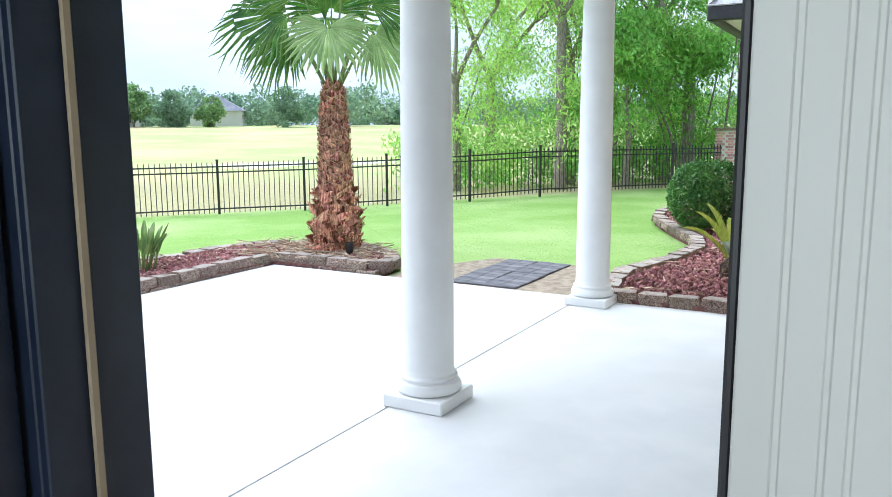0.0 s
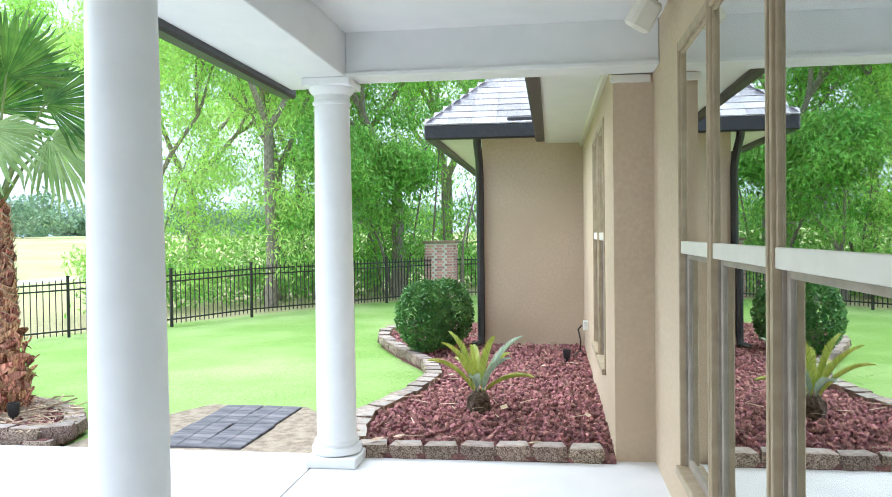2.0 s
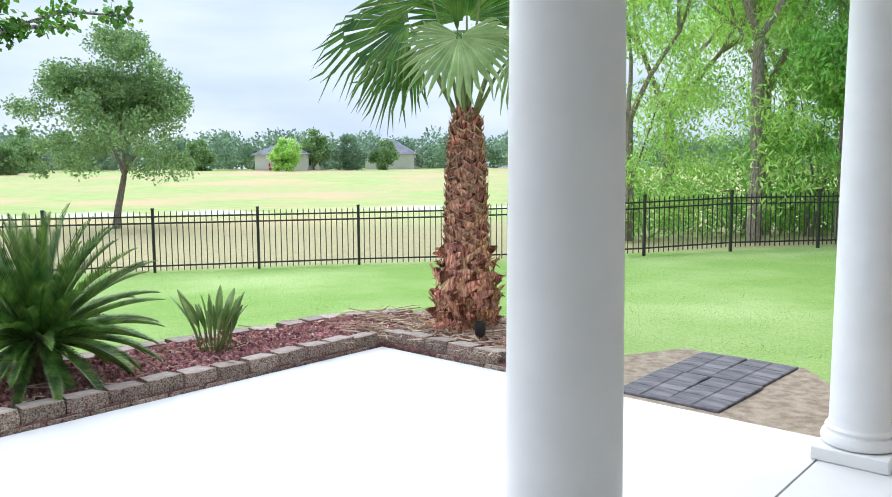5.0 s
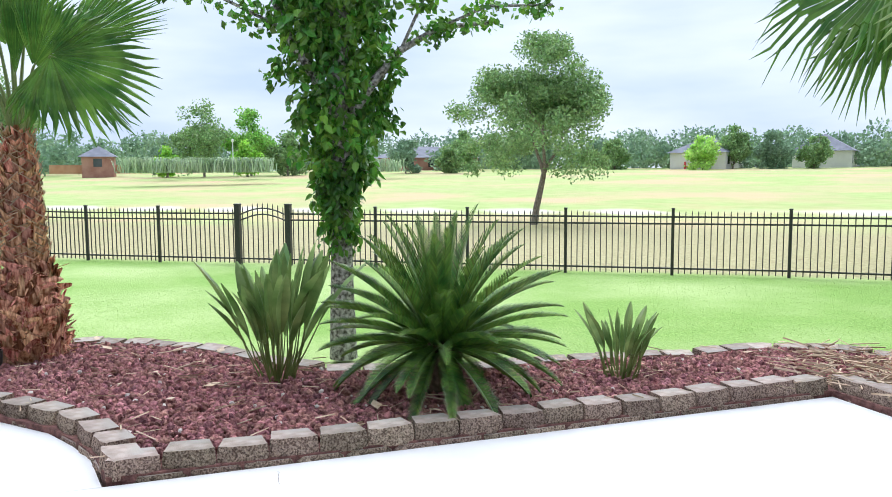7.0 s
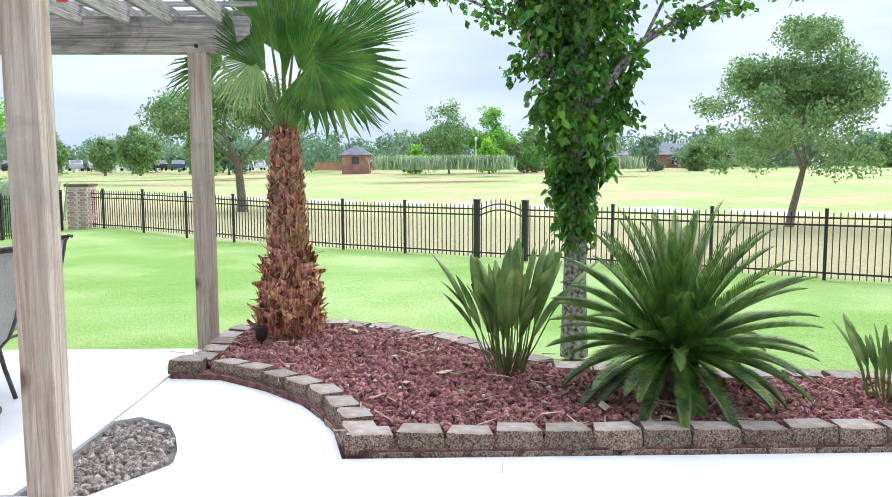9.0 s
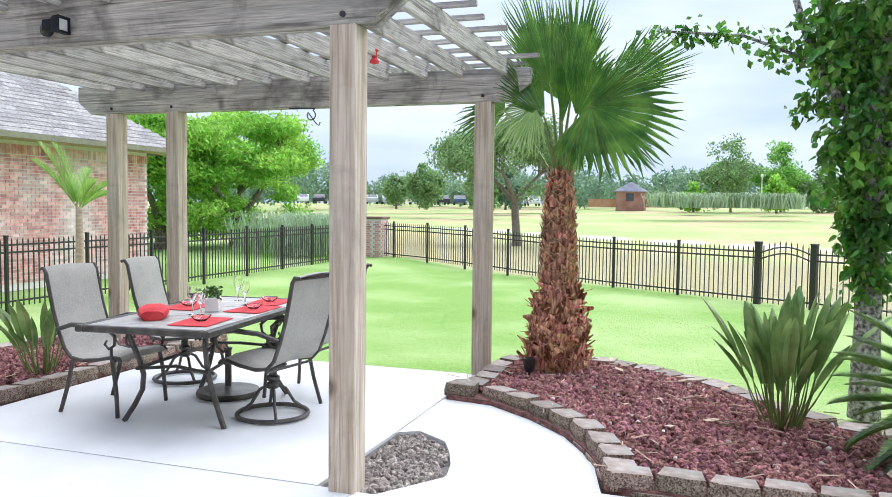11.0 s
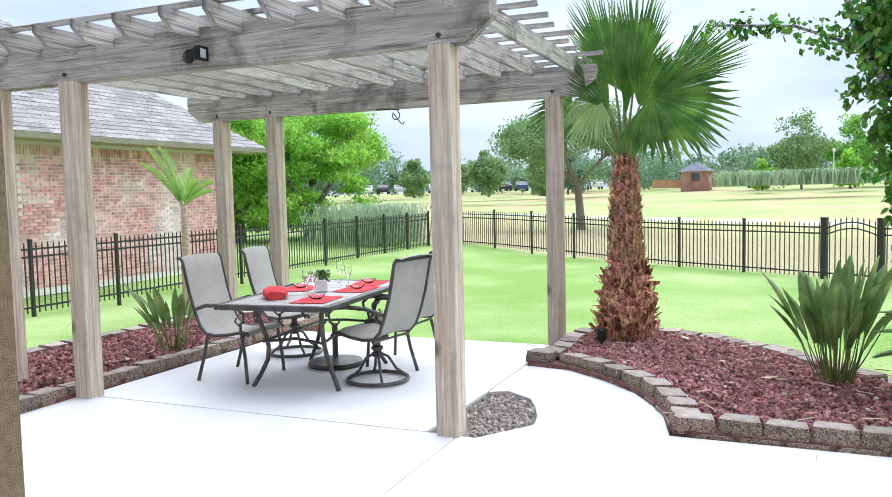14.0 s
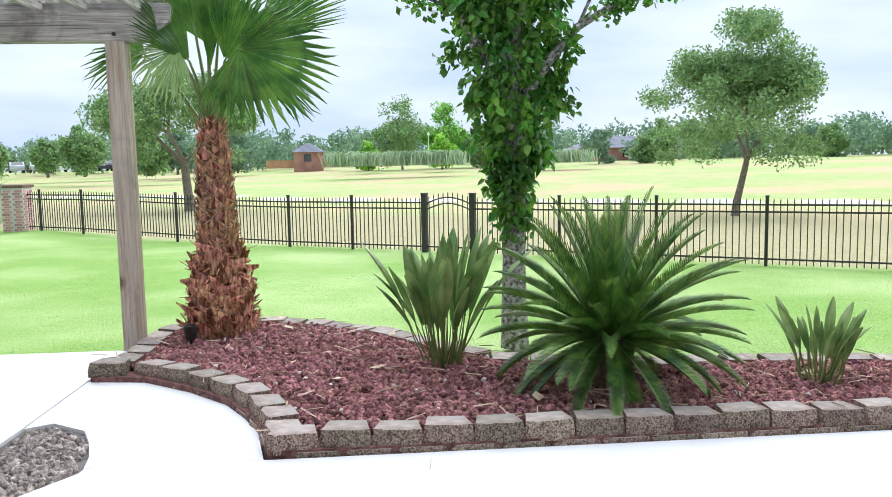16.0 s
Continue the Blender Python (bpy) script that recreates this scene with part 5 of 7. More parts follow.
def bop(x, y, z, n, h, label, seed):
    random.seed(seed)
    b = thing("bird_of_paradise", label, "plant", at=Matrix.Translation((x, y, z)))
    for i in range(n):
        az = random.uniform(0, 6.283)
        tilt = 0.03 + 0.46 * random.random() ** 1.2
        hh = h * random.uniform(0.6, 1.0)
        out = Vector((math.cos(az), math.sin(az), 0))
        root = out * random.uniform(0.01, 0.12)
        top_ = root + out * hh * 0.5 * tilt + Vector((0, 0, hh * 0.42))
        g = Geo()
        g.tube([root, root.lerp(top_, 0.5) + out * 0.01, top_], [0.008, 0.006, 0.005], 4)
        st = g.obj("stalk", M_STALK, b)
        g = Geo()
        d = (out * tilt * 1.2 + Vector((0, 0, 1))).normalized()
        n2 = (out - d * out.dot(d)).normalized()
        s = d.cross(n2)
        tw_ = random.uniform(-1.0, 1.0)
        s, n2 = s * math.cos(tw_) + n2 * math.sin(tw_), n2 * math.cos(tw_) - s * math.sin(tw_)
        ln, wd = hh * 0.62, hh * random.uniform(0.045, 0.075)
        rows = []
        for t in (0, 0.15, 0.35, 0.6, 0.85, 1.0):
            w = wd * math.sin(math.pi * (0.06 + 0.92 * t)) ** 0.8 + 0.001
            c = top_ + d * ln * t + out * 0.18 * ln * t * t * tilt * 2 - Vector((0, 0, 0.10 * ln * t * t))
            rows.append((c - s * w, c - n2 * w * 0.5, c + s * w))
        g.add([v for r in rows for v in r], [(k * 3 + j, k * 3 + j + 1, k * 3 + j + 4, k * 3 + j + 3) for k in range(5) for j in range(2)])
        g.obj("leaf", M_BOP, b, smooth=True)
    return b


bop(-7.52, 3.24, 0.06, 46, 1.0, "clump of upright grey-green bird of paradise leaves in the rock bed", 11)
bop(-6.76, 5.51, 0.06, 32, 0.54, "small clump of bird of paradise leaves in the rock bed", 12)
bop(-7.08, -2.62, 0.06, 22, 0.72, "clump of bird of paradise leaves beside the pergola", 13)
random.seed(21)


# ---- trees ----
M_BARK = mat("grey_bark", (0.14, 0.115, 0.09), (0.33, 0.29, 0.24), 14, 0.95, bump=0.8, bscale=30, stretch=(3, 3, 0.6), spec=0.1)
M_BARKP = mat("pale_woodland_bark", (0.20, 0.17, 0.135), (0.44, 0.39, 0.33), 14, 0.95, bump=0.8, bscale=30, stretch=(3, 3, 0.6), spec=0.1)
M_BARKW = mat("pale_mottled_bark", (0.07, 0.065, 0.055), (0.50, 0.48, 0.45), 30, 0.95, bump=0.8, bscale=45, spec=0.1)
LEAF = {
    "oak": mat("oak_leaf", (0.17, 0.31, 0.11), (0.31, 0.46, 0.18), 3, 0.5, isl=0.35, trans=0.3),
    "ivy": mat("vine_leaf", (0.04, 0.14, 0.015), (0.16, 0.36, 0.045), 3, 0.35, isl=0.5, trans=0.25),
    "willow": mat("feathery_leaf", (0.38, 0.64, 0.12), (0.58, 0.82, 0.24), 0.6, 0.5, isl=0.3, trans=0.45),
    "deep": mat("deep_green_leaf", (0.17, 0.42, 0.06), (0.36, 0.62, 0.14), 0.6, 0.5, isl=0.35, trans=0.4),
    "cypress": mat("cypress_leaf", (0.22, 0.50, 0.05), (0.45, 0.72, 0.12), 0.5, 0.5, isl=0.35, trans=0.4),
    "bush": mat("boxwood_leaf", (0.045, 0.14, 0.026), (0.13, 0.29, 0.065), 4, 0.45, isl=0.4, trans=0.2),
    # green turned paler and bluer to paint in the haze of distance
    "far": mat("hazed_far_leaf", (0.17, 0.29, 0.18), (0.29, 0.42, 0.26), 0.12, 0.7, isl=0.25, trans=0.2),
    "reed": mat("pampas_blade", (0.34, 0.46, 0.28), (0.50, 0.61, 0.42), 0.5, 0.6, isl=0.25, trans=0.2),
}


def leaf_at(g, c, size, ratio=0.5, hang=0.0):
    """One folded leaf of four corners."""
    d = Vector((random.gauss(0, 1), random.gauss(0, 1), random.gauss(0, 1) - hang)).normalized()
    s = d.orthogonal().normalized()
    s = (s * math.cos(k2 := random.uniform(0, 6.28)) + d.cross(s) * math.sin(k2))
    c, w = Vector(c), size * ratio * 0.5
    g.add([c, c + d * size * 0.5 + s * w, c + d * size, c + d * size * 0.5 - s * w], [(0, 1, 2, 3)])


def clump(g, c, r, n, size, ratio=0.5, hang=0.0, flat=0.8):
    for _ in range(n):
        v = Vector((random.gauss(0, 1), random.gauss(0, 1), random.gauss(0, 1))).normalized() * r * random.random() ** 0.45
        leaf_at(g, (c[0] + v.x, c[1] + v.y, c[2] + v.z * flat), size * random.uniform(0.7, 1.3), ratio, hang)


def grow(bark, tips, p, d, r, length, depth, spread, up):
    """Tapered limbs that fork; the end points go to tips."""
    pts, rads = [p.copy()], [r]
    q, dd = p.copy(), d.normalized()
    for i in range(4):
        dd = (dd + Vector((random.uniform(-1, 1), random.uniform(-1, 1), random.uniform(-0.6, 0.8) + up)) * 0.14).normalized()
        q = q + dd * length / 4
        pts.append(q.copy())
        rads.append(r * (1 - 0.12 * (i + 1)))
        if depth < 2 and i > 1:
            tips.append((q.copy(), depth))
    bark.tube(pts, rads, 7 if r > 0.05 else 4, cap=False)
    if depth == 0:
        tips.append((q, 0))
        return
    for _ in range(3 if depth > 1 else 3):
        nd = (dd + Vector((random.uniform(-1, 1), random.uniform(-1, 1), random.uniform(-0.3, 0.6))) * spread).normalized()
        grow(bark, tips, q, nd, r * 0.58, length * random.uniform(0.62, 0.82), depth - 1, spread, up)


def tree(name, x, y, z, trunk_h, r, limb, depth, leaf, clump_r, n_leaf, size, label, cat="tree", seed=1, lean=(0, 0), spread=0.8, ratio=0.5, hang=0.0, bark_m=None, up=0.0, group="", stretch=1.0, skirt=0, skirt_r=2.2, skirt_z=(0.6, 7.0), flat=0.75):
    random.seed(seed)
    t = thing(name, label, cat, group, at=Matrix.Translation((x, y, z)))
    bark, tips = Geo(), []
    top = Vector((lean[0], lean[1], trunk_h))
    bark.tube([(0, 0, -0.2), top * 0.3 + Vector((0.05 * trunk_h * random.uniform(-1, 1) * 0.3, 0, 0)), top * 0.7, top], [r * 1.25, r, r * 0.9, r * 0.8], 9, cap=False)
    for i in range(3):
        a = 6.283 * i / 3 + random.uniform(-0.5, 0.5)
        grow(bark, tips, top, Vector((math.cos(a) * spread, math.sin(a) * spread, 0.9 * stretch)), r * 0.62, limb, depth, spread, up)
    bark.obj("trunk", bark_m or M_BARK, t, smooth=True)
    g = Geo()
    for c, dp in tips:
        clump(g, c, clump_r * random.uniform(0.6, 1.2), n_leaf, size, ratio, hang, flat)
    for _ in range(skirt):
        a, q = random.uniform(0, 6.283), skirt_r * random.random() ** 0.6
        zf = random.random()
        q *= math.sqrt(max(0.08, 1 - (2 * zf - 0.65) ** 2 * 0.52))
        clump(g, (q * math.cos(a), q * math.sin(a), skirt_z[0] + (skirt_z[1] - skirt_z[0]) * zf), clump_r * random.uniform(0.5, 0.9), n_leaf, size, ratio, hang, flat)
    g.obj("crown", LEAF[leaf], t)
    return t


tree("oak_tree", -30.9, 16.2, -0.5, 1.9, 0.135, 1.7, 2, "oak", 0.85, 270, 0.14, "rounded grey-green oak tree on the golf course", seed=31, lean=(0.15, 0.35), spread=0.68, skirt=84, skirt_r=3.3, skirt_z=(2.1, 7.2), stretch=2.0)
tree("oak_tree", -41.0, -6.5, -0.4, 2.2, 0.22, 2.0, 2, "oak", 0.9, 220, 0.17, "grey-green tree with a double trunk on the golf course", seed=32, lean=(0, -0.15), spread=0.9, skirt=22, skirt_r=2.8, skirt_z=(2.5, 6.2), hang=0.6)
tree("cypress_tree", -28.0, -14.6, -0.2, 1.0, 0.25, 2.0, 2, "cypress", 1.0, 300, 0.17, "broad bright green cypress beyond the fence", seed=33, spread=0.95, ratio=0.4, skirt=80, skirt_r=3.0, skirt_z=(0.6, 5.2), flat=0.38)
tree("cypress_tree", -25.6, -16.2, -0.2, 1.0, 0.22, 1.8, 2, "cypress", 0.95, 280, 0.17, "bright green cypress behind the brick house", seed=34, spread=0.95, ratio=0.4, skirt=70, skirt_r=2.6, skirt_z=(0.6, 4.8), flat=0.38)


def ovate(g, c, size):
    """A hanging heart-shaped vine leaf, folded along its midrib."""
    d = Vector((random.gauss(0, 0.7), random.gauss(0, 0.7), random.gauss(0, 0.5) - 0.9)).normalized()
    s = d.orthogonal().normalized()
    k = random.uniform(0, 6.283)
    s = s * math.cos(k) + d.cross(s) * math.sin(k)
    f = d.cross(s) * size * 0.10
    g.add([c, c + d * size * 0.25 + s * size * 0.30 + f, c + d * size * 0.62 + s * size * 0.24 + f, c + d * size, c + d * size * 0.62 - s * size * 0.24 + f, c + d * size * 0.25 - s * size * 0.30 + f],
          [(0, 1, 2, 3), (0, 3, 4, 5)])


# tree wrapped in vines beside the bed
random.seed(41)
vt = thing("vine_tree", "pale-barked tree wrapped in leafy vines on the lawn", "tree", at=Matrix.Translation((-8.87, 3.97, -0.05)))
bark, tips = Geo(), []
bark.tube([(0, 0, -0.1), (0, 0, 0.6), (-0.02, 0.02, 1.6), (0.0, 0.0, 2.3), (0.02, 0.02, 3.0)], [0.125, 0.10, 0.095, 0.09, 0.08], 12, cap=False)
limbs = [[(0, 0, 2.0), (0.05, -0.25, 2.42), (0.05, -0.46, 2.75), (0.0, -0.62, 3.3), (0.0, -0.75, 4.2)], [(0, 0.0, 1.9), (0.1, 0.28, 2.32), (0.05, 0.55, 2.62), (0.0, 0.92, 2.84), (0, 1.5, 2.93)],
         [(0, 0, 2.9), (0, 0.05, 3.8), (-0.05, 0.1, 4.8)], [(0.05, -0.46, 2.75), (0.1, -1.0, 2.98), (0.1, -1.7, 3.06)], [(0.0, -0.75, 4.2), (0.1, -1.4, 4.4), (0.1, -2.0, 4.3)],
         [(0.05, 0.55, 2.62), (0.2, 0.75, 3.1), (0.3, 0.95, 3.8)], [(0.0, 0.92, 2.84), (0.35, 1.25, 2.98), (0.7, 1.7, 2.95)]]
for lb in limbs:
    r0 = 0.052 if lb[0][1] == 0 else 0.016
    bark.tube(lb, [r0 * (1 - 0.17 * i) for i in range(len(lb))], 7, cap=False)
bark.obj("trunk", M_BARKW, vt, smooth=True)
g = Geo()
for i in range(265):
    z = 0.9 + 2.5 * random.random() ** 0.8
    a = random.uniform(0, 6.283)
    reach = 0.09 + 0.35 * smooth_step(0.9, 2.3, z)
    w = reach * math.sqrt(random.random()) * (1 + 0.35 * noise.noise((math.cos(a) * 1.5, math.sin(a) * 1.5, z * 2.2)))
    for k in range(random.randint(20, 34)):
        q = Vector((w * math.cos(a) + random.gauss(0, 0.05), w * math.sin(a) * 1.1 + random.gauss(0, 0.05), z + random.gauss(0, 0.07)))
        ovate(g, q, random.uniform(0.055, 0.11))
for n_, lb in enumerate(limbs):
    for k, (a, b) in enumerate(zip(lb, lb[1:])):
        for i in range(1 if n_ in (0, 1) and k < 2 else 5 if n_ in (3, 6) else 3):
            q = Vector(a).lerp(Vector(b), random.random())
            clump(g, q, random.uniform(0.08, 0.20), 30, 0.07, 0.7, 0.6)
g.obj("vine_leaves", LEAF["ivy"], vt, "glossy green vine leaves")

# clipped bush by the wing
random.seed(42)
bs = thing("round_bush", "dense rounded green boxwood bush by the downspout", "bush", at=Matrix.Translation((-2.38, 11.35, 0.0)))
g = Geo()
for c, r, n in (((-0.02, -0.1, 0.55), 0.385, 8000), ((0.20, 0.30, 0.56), 0.38, 7000)):
    for _ in range(n):
        v = Vector((random.gauss(0, 1), random.gauss(0, 1), random.gauss(0, 1))).normalized()
        rr = r * (1 - 0.22 * random.random() ** 2) * (1 + 0.08 * noise.noise(v * 3))
        leaf_at(g, (c[0] + v.x * rr, c[1] + v.y * rr, max(0.05, c[2] + v.z * rr * 1.22)), random.uniform(0.03, 0.055), 0.6)
g.obj("foliage", LEAF["bush"], bs)
g = Geo()
for i in range(7):
    a = i * 0.9
    g.tube([(0.05 * math.cos(a), 0.05 * math.sin(a), 0), (0.25 * math.cos(a), 0.25 * math.sin(a), 0.5)], [0.018, 0.008], 5)
g.obj("stem", M_BARK, bs)

# woods beyond the right-hand fence
M_WOODS = [("willow", -7.9, 20.3, 4.6, 0.15, 77), ("willow", -11.5, 21.0, 3.2, 0.13, 52), ("deep", -5.2, 23.5, 3.0, 0.2, 53), ("willow", -9.2, 24.5, 4.0, 0.18, 54), ("deep", -6.4, 21.6, 1.2, 0.10, 55), ("willow", -2.2, 27.5, 3.6, 0.2, 56),
           ("cypress", -4.6, 30.0, 4.0, 0.25, 57), ("willow", 1.5, 30.0, 3.5, 0.2, 58), ("willow", -13.5, 27.5, 4.0, 0.2, 59), ("deep", -10.0, 29.0, 4.5, 0.2, 60), ("cypress", -1.0, 35.0, 4.5, 0.25, 61), ("willow", -6.8, 27.0, 5.5, 0.2, 62)]
for kind_, tx, ty, th, tr, sd in M_WOODS:
    tree("woodland_tree", tx, ty, ground_z(tx, ty), th, tr, 2.6 if th > 2 else 1.5, 2, kind_, 1.15 if th > 2 else 0.8, 210, 0.16, "feathery bright green tree in the woods behind the fence", seed=sd, spread=0.75, ratio=0.3, hang=1.0, group="woodland trees", stretch=1.2, skirt=34 if sd != 77 else 6, bark_m=M_BARKP)
random.seed(63)
g = Geo()
for i in range(170):
    t = random.random()
    x, y = -13.0 + 11.5 * t + random.uniform(-1, 1), 19.5 + 6.5 * t + random.uniform(0, 6)
    clump(g, (x, y, ground_z(x, y) + random.uniform(0.2, 1.5)), random.uniform(0.5, 1.1), 110, 0.15, 0.4, 0.3)
tagged(g.obj("undergrowth", LEAF["deep"]), "tangled green undergrowth below the woods", "undergrowth", kind="stuff")
g = Geo()
for i in range(26):
    x, y = random.uniform(-13, -2), random.uniform(21, 30)
    a = random.uniform(-0.4, 0.4)
    q = Vector((x, y, ground_z(x, y)))
    g.tube([q, q + Vector((a, 0, 1.5)), q + Vector((a * 2.5 + random.uniform(-1, 1), random.uniform(-1, 1), random.uniform(2.5, 5)))], [0.05, 0.035, 0.012], 5)
tagged(g.obj("dead_branches", M_BARK), "bare grey branches and thin stems in the woods", "branches", kind="stuff")

# far tree line, distance haze painted into its leaf colour
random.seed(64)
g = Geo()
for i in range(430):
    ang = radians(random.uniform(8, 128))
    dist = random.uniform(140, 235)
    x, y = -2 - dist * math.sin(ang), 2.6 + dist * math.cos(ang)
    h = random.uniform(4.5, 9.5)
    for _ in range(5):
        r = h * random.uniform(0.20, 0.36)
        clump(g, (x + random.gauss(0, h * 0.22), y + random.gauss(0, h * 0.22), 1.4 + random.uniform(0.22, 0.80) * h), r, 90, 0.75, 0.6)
tagged(g.obj("far_trees", LEAF["far"]), "grey-green tree line beyond the golf course, haze mixed into its colour", "trees", kind="stuff")
# trees keyed "far" share the haze-tinted leaf colour
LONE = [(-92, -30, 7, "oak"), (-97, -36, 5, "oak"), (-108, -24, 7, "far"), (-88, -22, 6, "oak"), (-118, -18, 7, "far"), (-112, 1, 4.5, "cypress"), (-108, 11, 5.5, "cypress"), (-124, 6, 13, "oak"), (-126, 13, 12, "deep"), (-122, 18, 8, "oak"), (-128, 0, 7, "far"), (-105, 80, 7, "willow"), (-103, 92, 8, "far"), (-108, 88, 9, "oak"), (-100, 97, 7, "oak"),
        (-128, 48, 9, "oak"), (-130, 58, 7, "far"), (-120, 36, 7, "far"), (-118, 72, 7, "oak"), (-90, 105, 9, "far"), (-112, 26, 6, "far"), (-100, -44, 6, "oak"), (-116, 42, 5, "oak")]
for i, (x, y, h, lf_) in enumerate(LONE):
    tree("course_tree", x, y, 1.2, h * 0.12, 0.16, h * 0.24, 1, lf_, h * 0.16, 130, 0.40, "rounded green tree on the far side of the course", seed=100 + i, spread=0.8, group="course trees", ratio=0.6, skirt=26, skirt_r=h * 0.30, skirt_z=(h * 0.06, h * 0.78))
random.seed(65)
g = Geo()
for (x0, y0), (x1, y1), n in (((-92, -3), (-92, 12), 1500), ((-100, 21), (-99, 29), 700), ((-24, -9.0), (-26.5, -12.5), 900), ((-24.5, -9.5), (-27.5, -10.0), 500)):
    for i in range(n):
        t = random.random()
        c = Vector((x0 + (x1 - x0) * t + random.gauss(0, 0.8), y0 + (y1 - y0) * t + random.gauss(0, 0.5), 1.6 if x0 < -50 else -0.1))
        h = random.uniform(1.2, 2.1) * (1.05 if x0 < -50 else 0.85)
        a = random.uniform(0, 6.28)
        out = Vector((math.cos(a), math.sin(a), 0))
        s = Vector((-out.y, out.x, 0)) * (0.05 if x0 < -50 else 0.014)
        g.add([c - s, c + s, c + out * h * 0.25 + s + Vector((0, 0, h * 0.75)), c + out * h * 0.6 + Vector((0, 0, h * 0.8)), c + out * h * 0.25 - s + Vector((0, 0, h * 0.75))], [(0, 1, 2, 4), (4, 2, 3)])
tagged(g.obj("pampas_grass", LEAF["reed"]), "pale grey-green clumps of tall pampas grass", "grass", kind="stuff")

# ---- dining set ----
M_BRONZE = mat("dark_bronze_metal", (0.06, 0.055, 0.05), (0.11, 0.10, 0.092), 14, 0.45, metal=0.3, bump=0.04)
M_SLING = mat("grey_sling_fabric", (0.37, 0.355, 0.32), (0.49, 0.47, 0.43), 90, 0.85, bump=0.25, bscale=400, big=(0.50, 0.48, 0.44), bigscale=5)
M_TTOP = mat("stone_tile_top", (0.38, 0.36, 0.34), (0.55, 0.53, 0.50), 10, 0.5, bump=0.1, bscale=80, vary=0.1)
M_RED = mat("red_cloth", (0.62, 0.035, 0.045), (0.72, 0.07, 0.08), 20, 0.85, bump=0.2, bscale=200)
M_CERAM = mat("white_ceramic", (0.82, 0.82, 0.80), (0.86, 0.86, 0.84), 10, 0.2)
M_HERB = mat("potted_herb", (0.05, 0.14, 0.03), (0.12, 0.25, 0.05), 30, 0.5, isl=0.3)

TM = pose(-6.82, -0.755, 0.02, 0, 0, 6)
tb = thing("dining_table", "rectangular dark metal patio table with a stone tile top", "table", at=TM)
for i in range(3):
    for j in range(2):
        g = Geo()
        x0, y0 = -0.83 + i * 0.553, -0.43 + j * 0.43
        g.box(x0 + 0.003, x0 + 0.55, y0 + 0.003, y0 + 0.427, 0.680, 0.700, c=0.004)
        g.obj("tile", M_TTOP, tb)
g = Geo()
for b in ((-0.88, 0.88, -0.48, -0.43), (-0.88, 0.88, 0.43, 0.48), (-0.88, -0.83, -0.43, 0.43), (0.83, 0.88, -0.43, 0.43)):
    g.box(*b, 0.66, 0.704, c=0.008)
g.box(-0.83, 0.83, -0.43, 0.43, 0.66, 0.678)
g.obj("top_frame", M_BRONZE, tb)
for sx in (-1, 1):
    for sy in (-1, 1):
        g = Geo()
        g.tube([(sx * 0.60, sy * 0.30, 0.66), (sx * 0.565, sy * 0.275, 0.55), (sx * 0.51, sy * 0.255, 0.42), (sx * 0.47, sy * 0.25, 0.31), (sx * 0.455, sy * 0.27, 0.20), (sx * 0.475, sy * 0.32, 0.09), (sx * 0.51, sy * 0.38, -0.018)], 0.019, 8)
        lg = g.obj("leg", M_BRONZE, tb, smooth=True)
        g = Geo()
        g.tube([(sx * (0.58 - 0.02 - 0.05 * math.cos(a)), sy * 0.29, 0.57 + 0.05 * math.sin(a)) for a in [k * 0.5 for k in range(12)]], 0.008, 5)
        g.obj("scroll", M_BRONZE, lg)
for sy in (-1, 1):
    g = Geo()
    g.tube([(-0.53, sy * 0.265, 0.36), (0, sy * 0.20, 0.38), (0.53, sy * 0.265, 0.36)], 0.012, 6)
    g.obj("stretcher", M_BRONZE, tb)
for sx in (-1, 1):
    g = Geo()
    g.tube([(sx * 0.53, -0.265, 0.36), (sx * 0.47, 0, 0.38), (sx * 0.53, 0.265, 0.36)], 0.012, 6)
    g.obj("stretcher", M_BRONZE, tb)

ub = thing("umbrella_base", "round dark metal umbrella base under the table", "umbrella base", at=pose(-7.18, -0.85, 0))
g = Geo()
g.lathe([(0.24, 0.0), (0.25, 0.02), (0.24, 0.045), (0.16, 0.06), (0.05, 0.07), (0.03, 0.075)], 28)
g.obj("base_plate", M_BRONZE, ub, smooth=True)
g = Geo()
g.lathe([(0.026, 0.07), (0.026, 0.36), (0.032, 0.365), (0.032, 0.38)], 12)
g.obj("tube", M_BRONZE, ub, smooth=True)

SLING = [(0.27, 0.395), (0.25, 0.42), (0.20, 0.425), (0.08, 0.40), (-0.06, 0.385), (-0.16, 0.40), (-0.22, 0.46), (-0.27, 0.58), (-0.32, 0.74), (-0.355, 0.90), (-0.375, 1.0), (-0.40, 1.035), (-0.43, 1.03)]


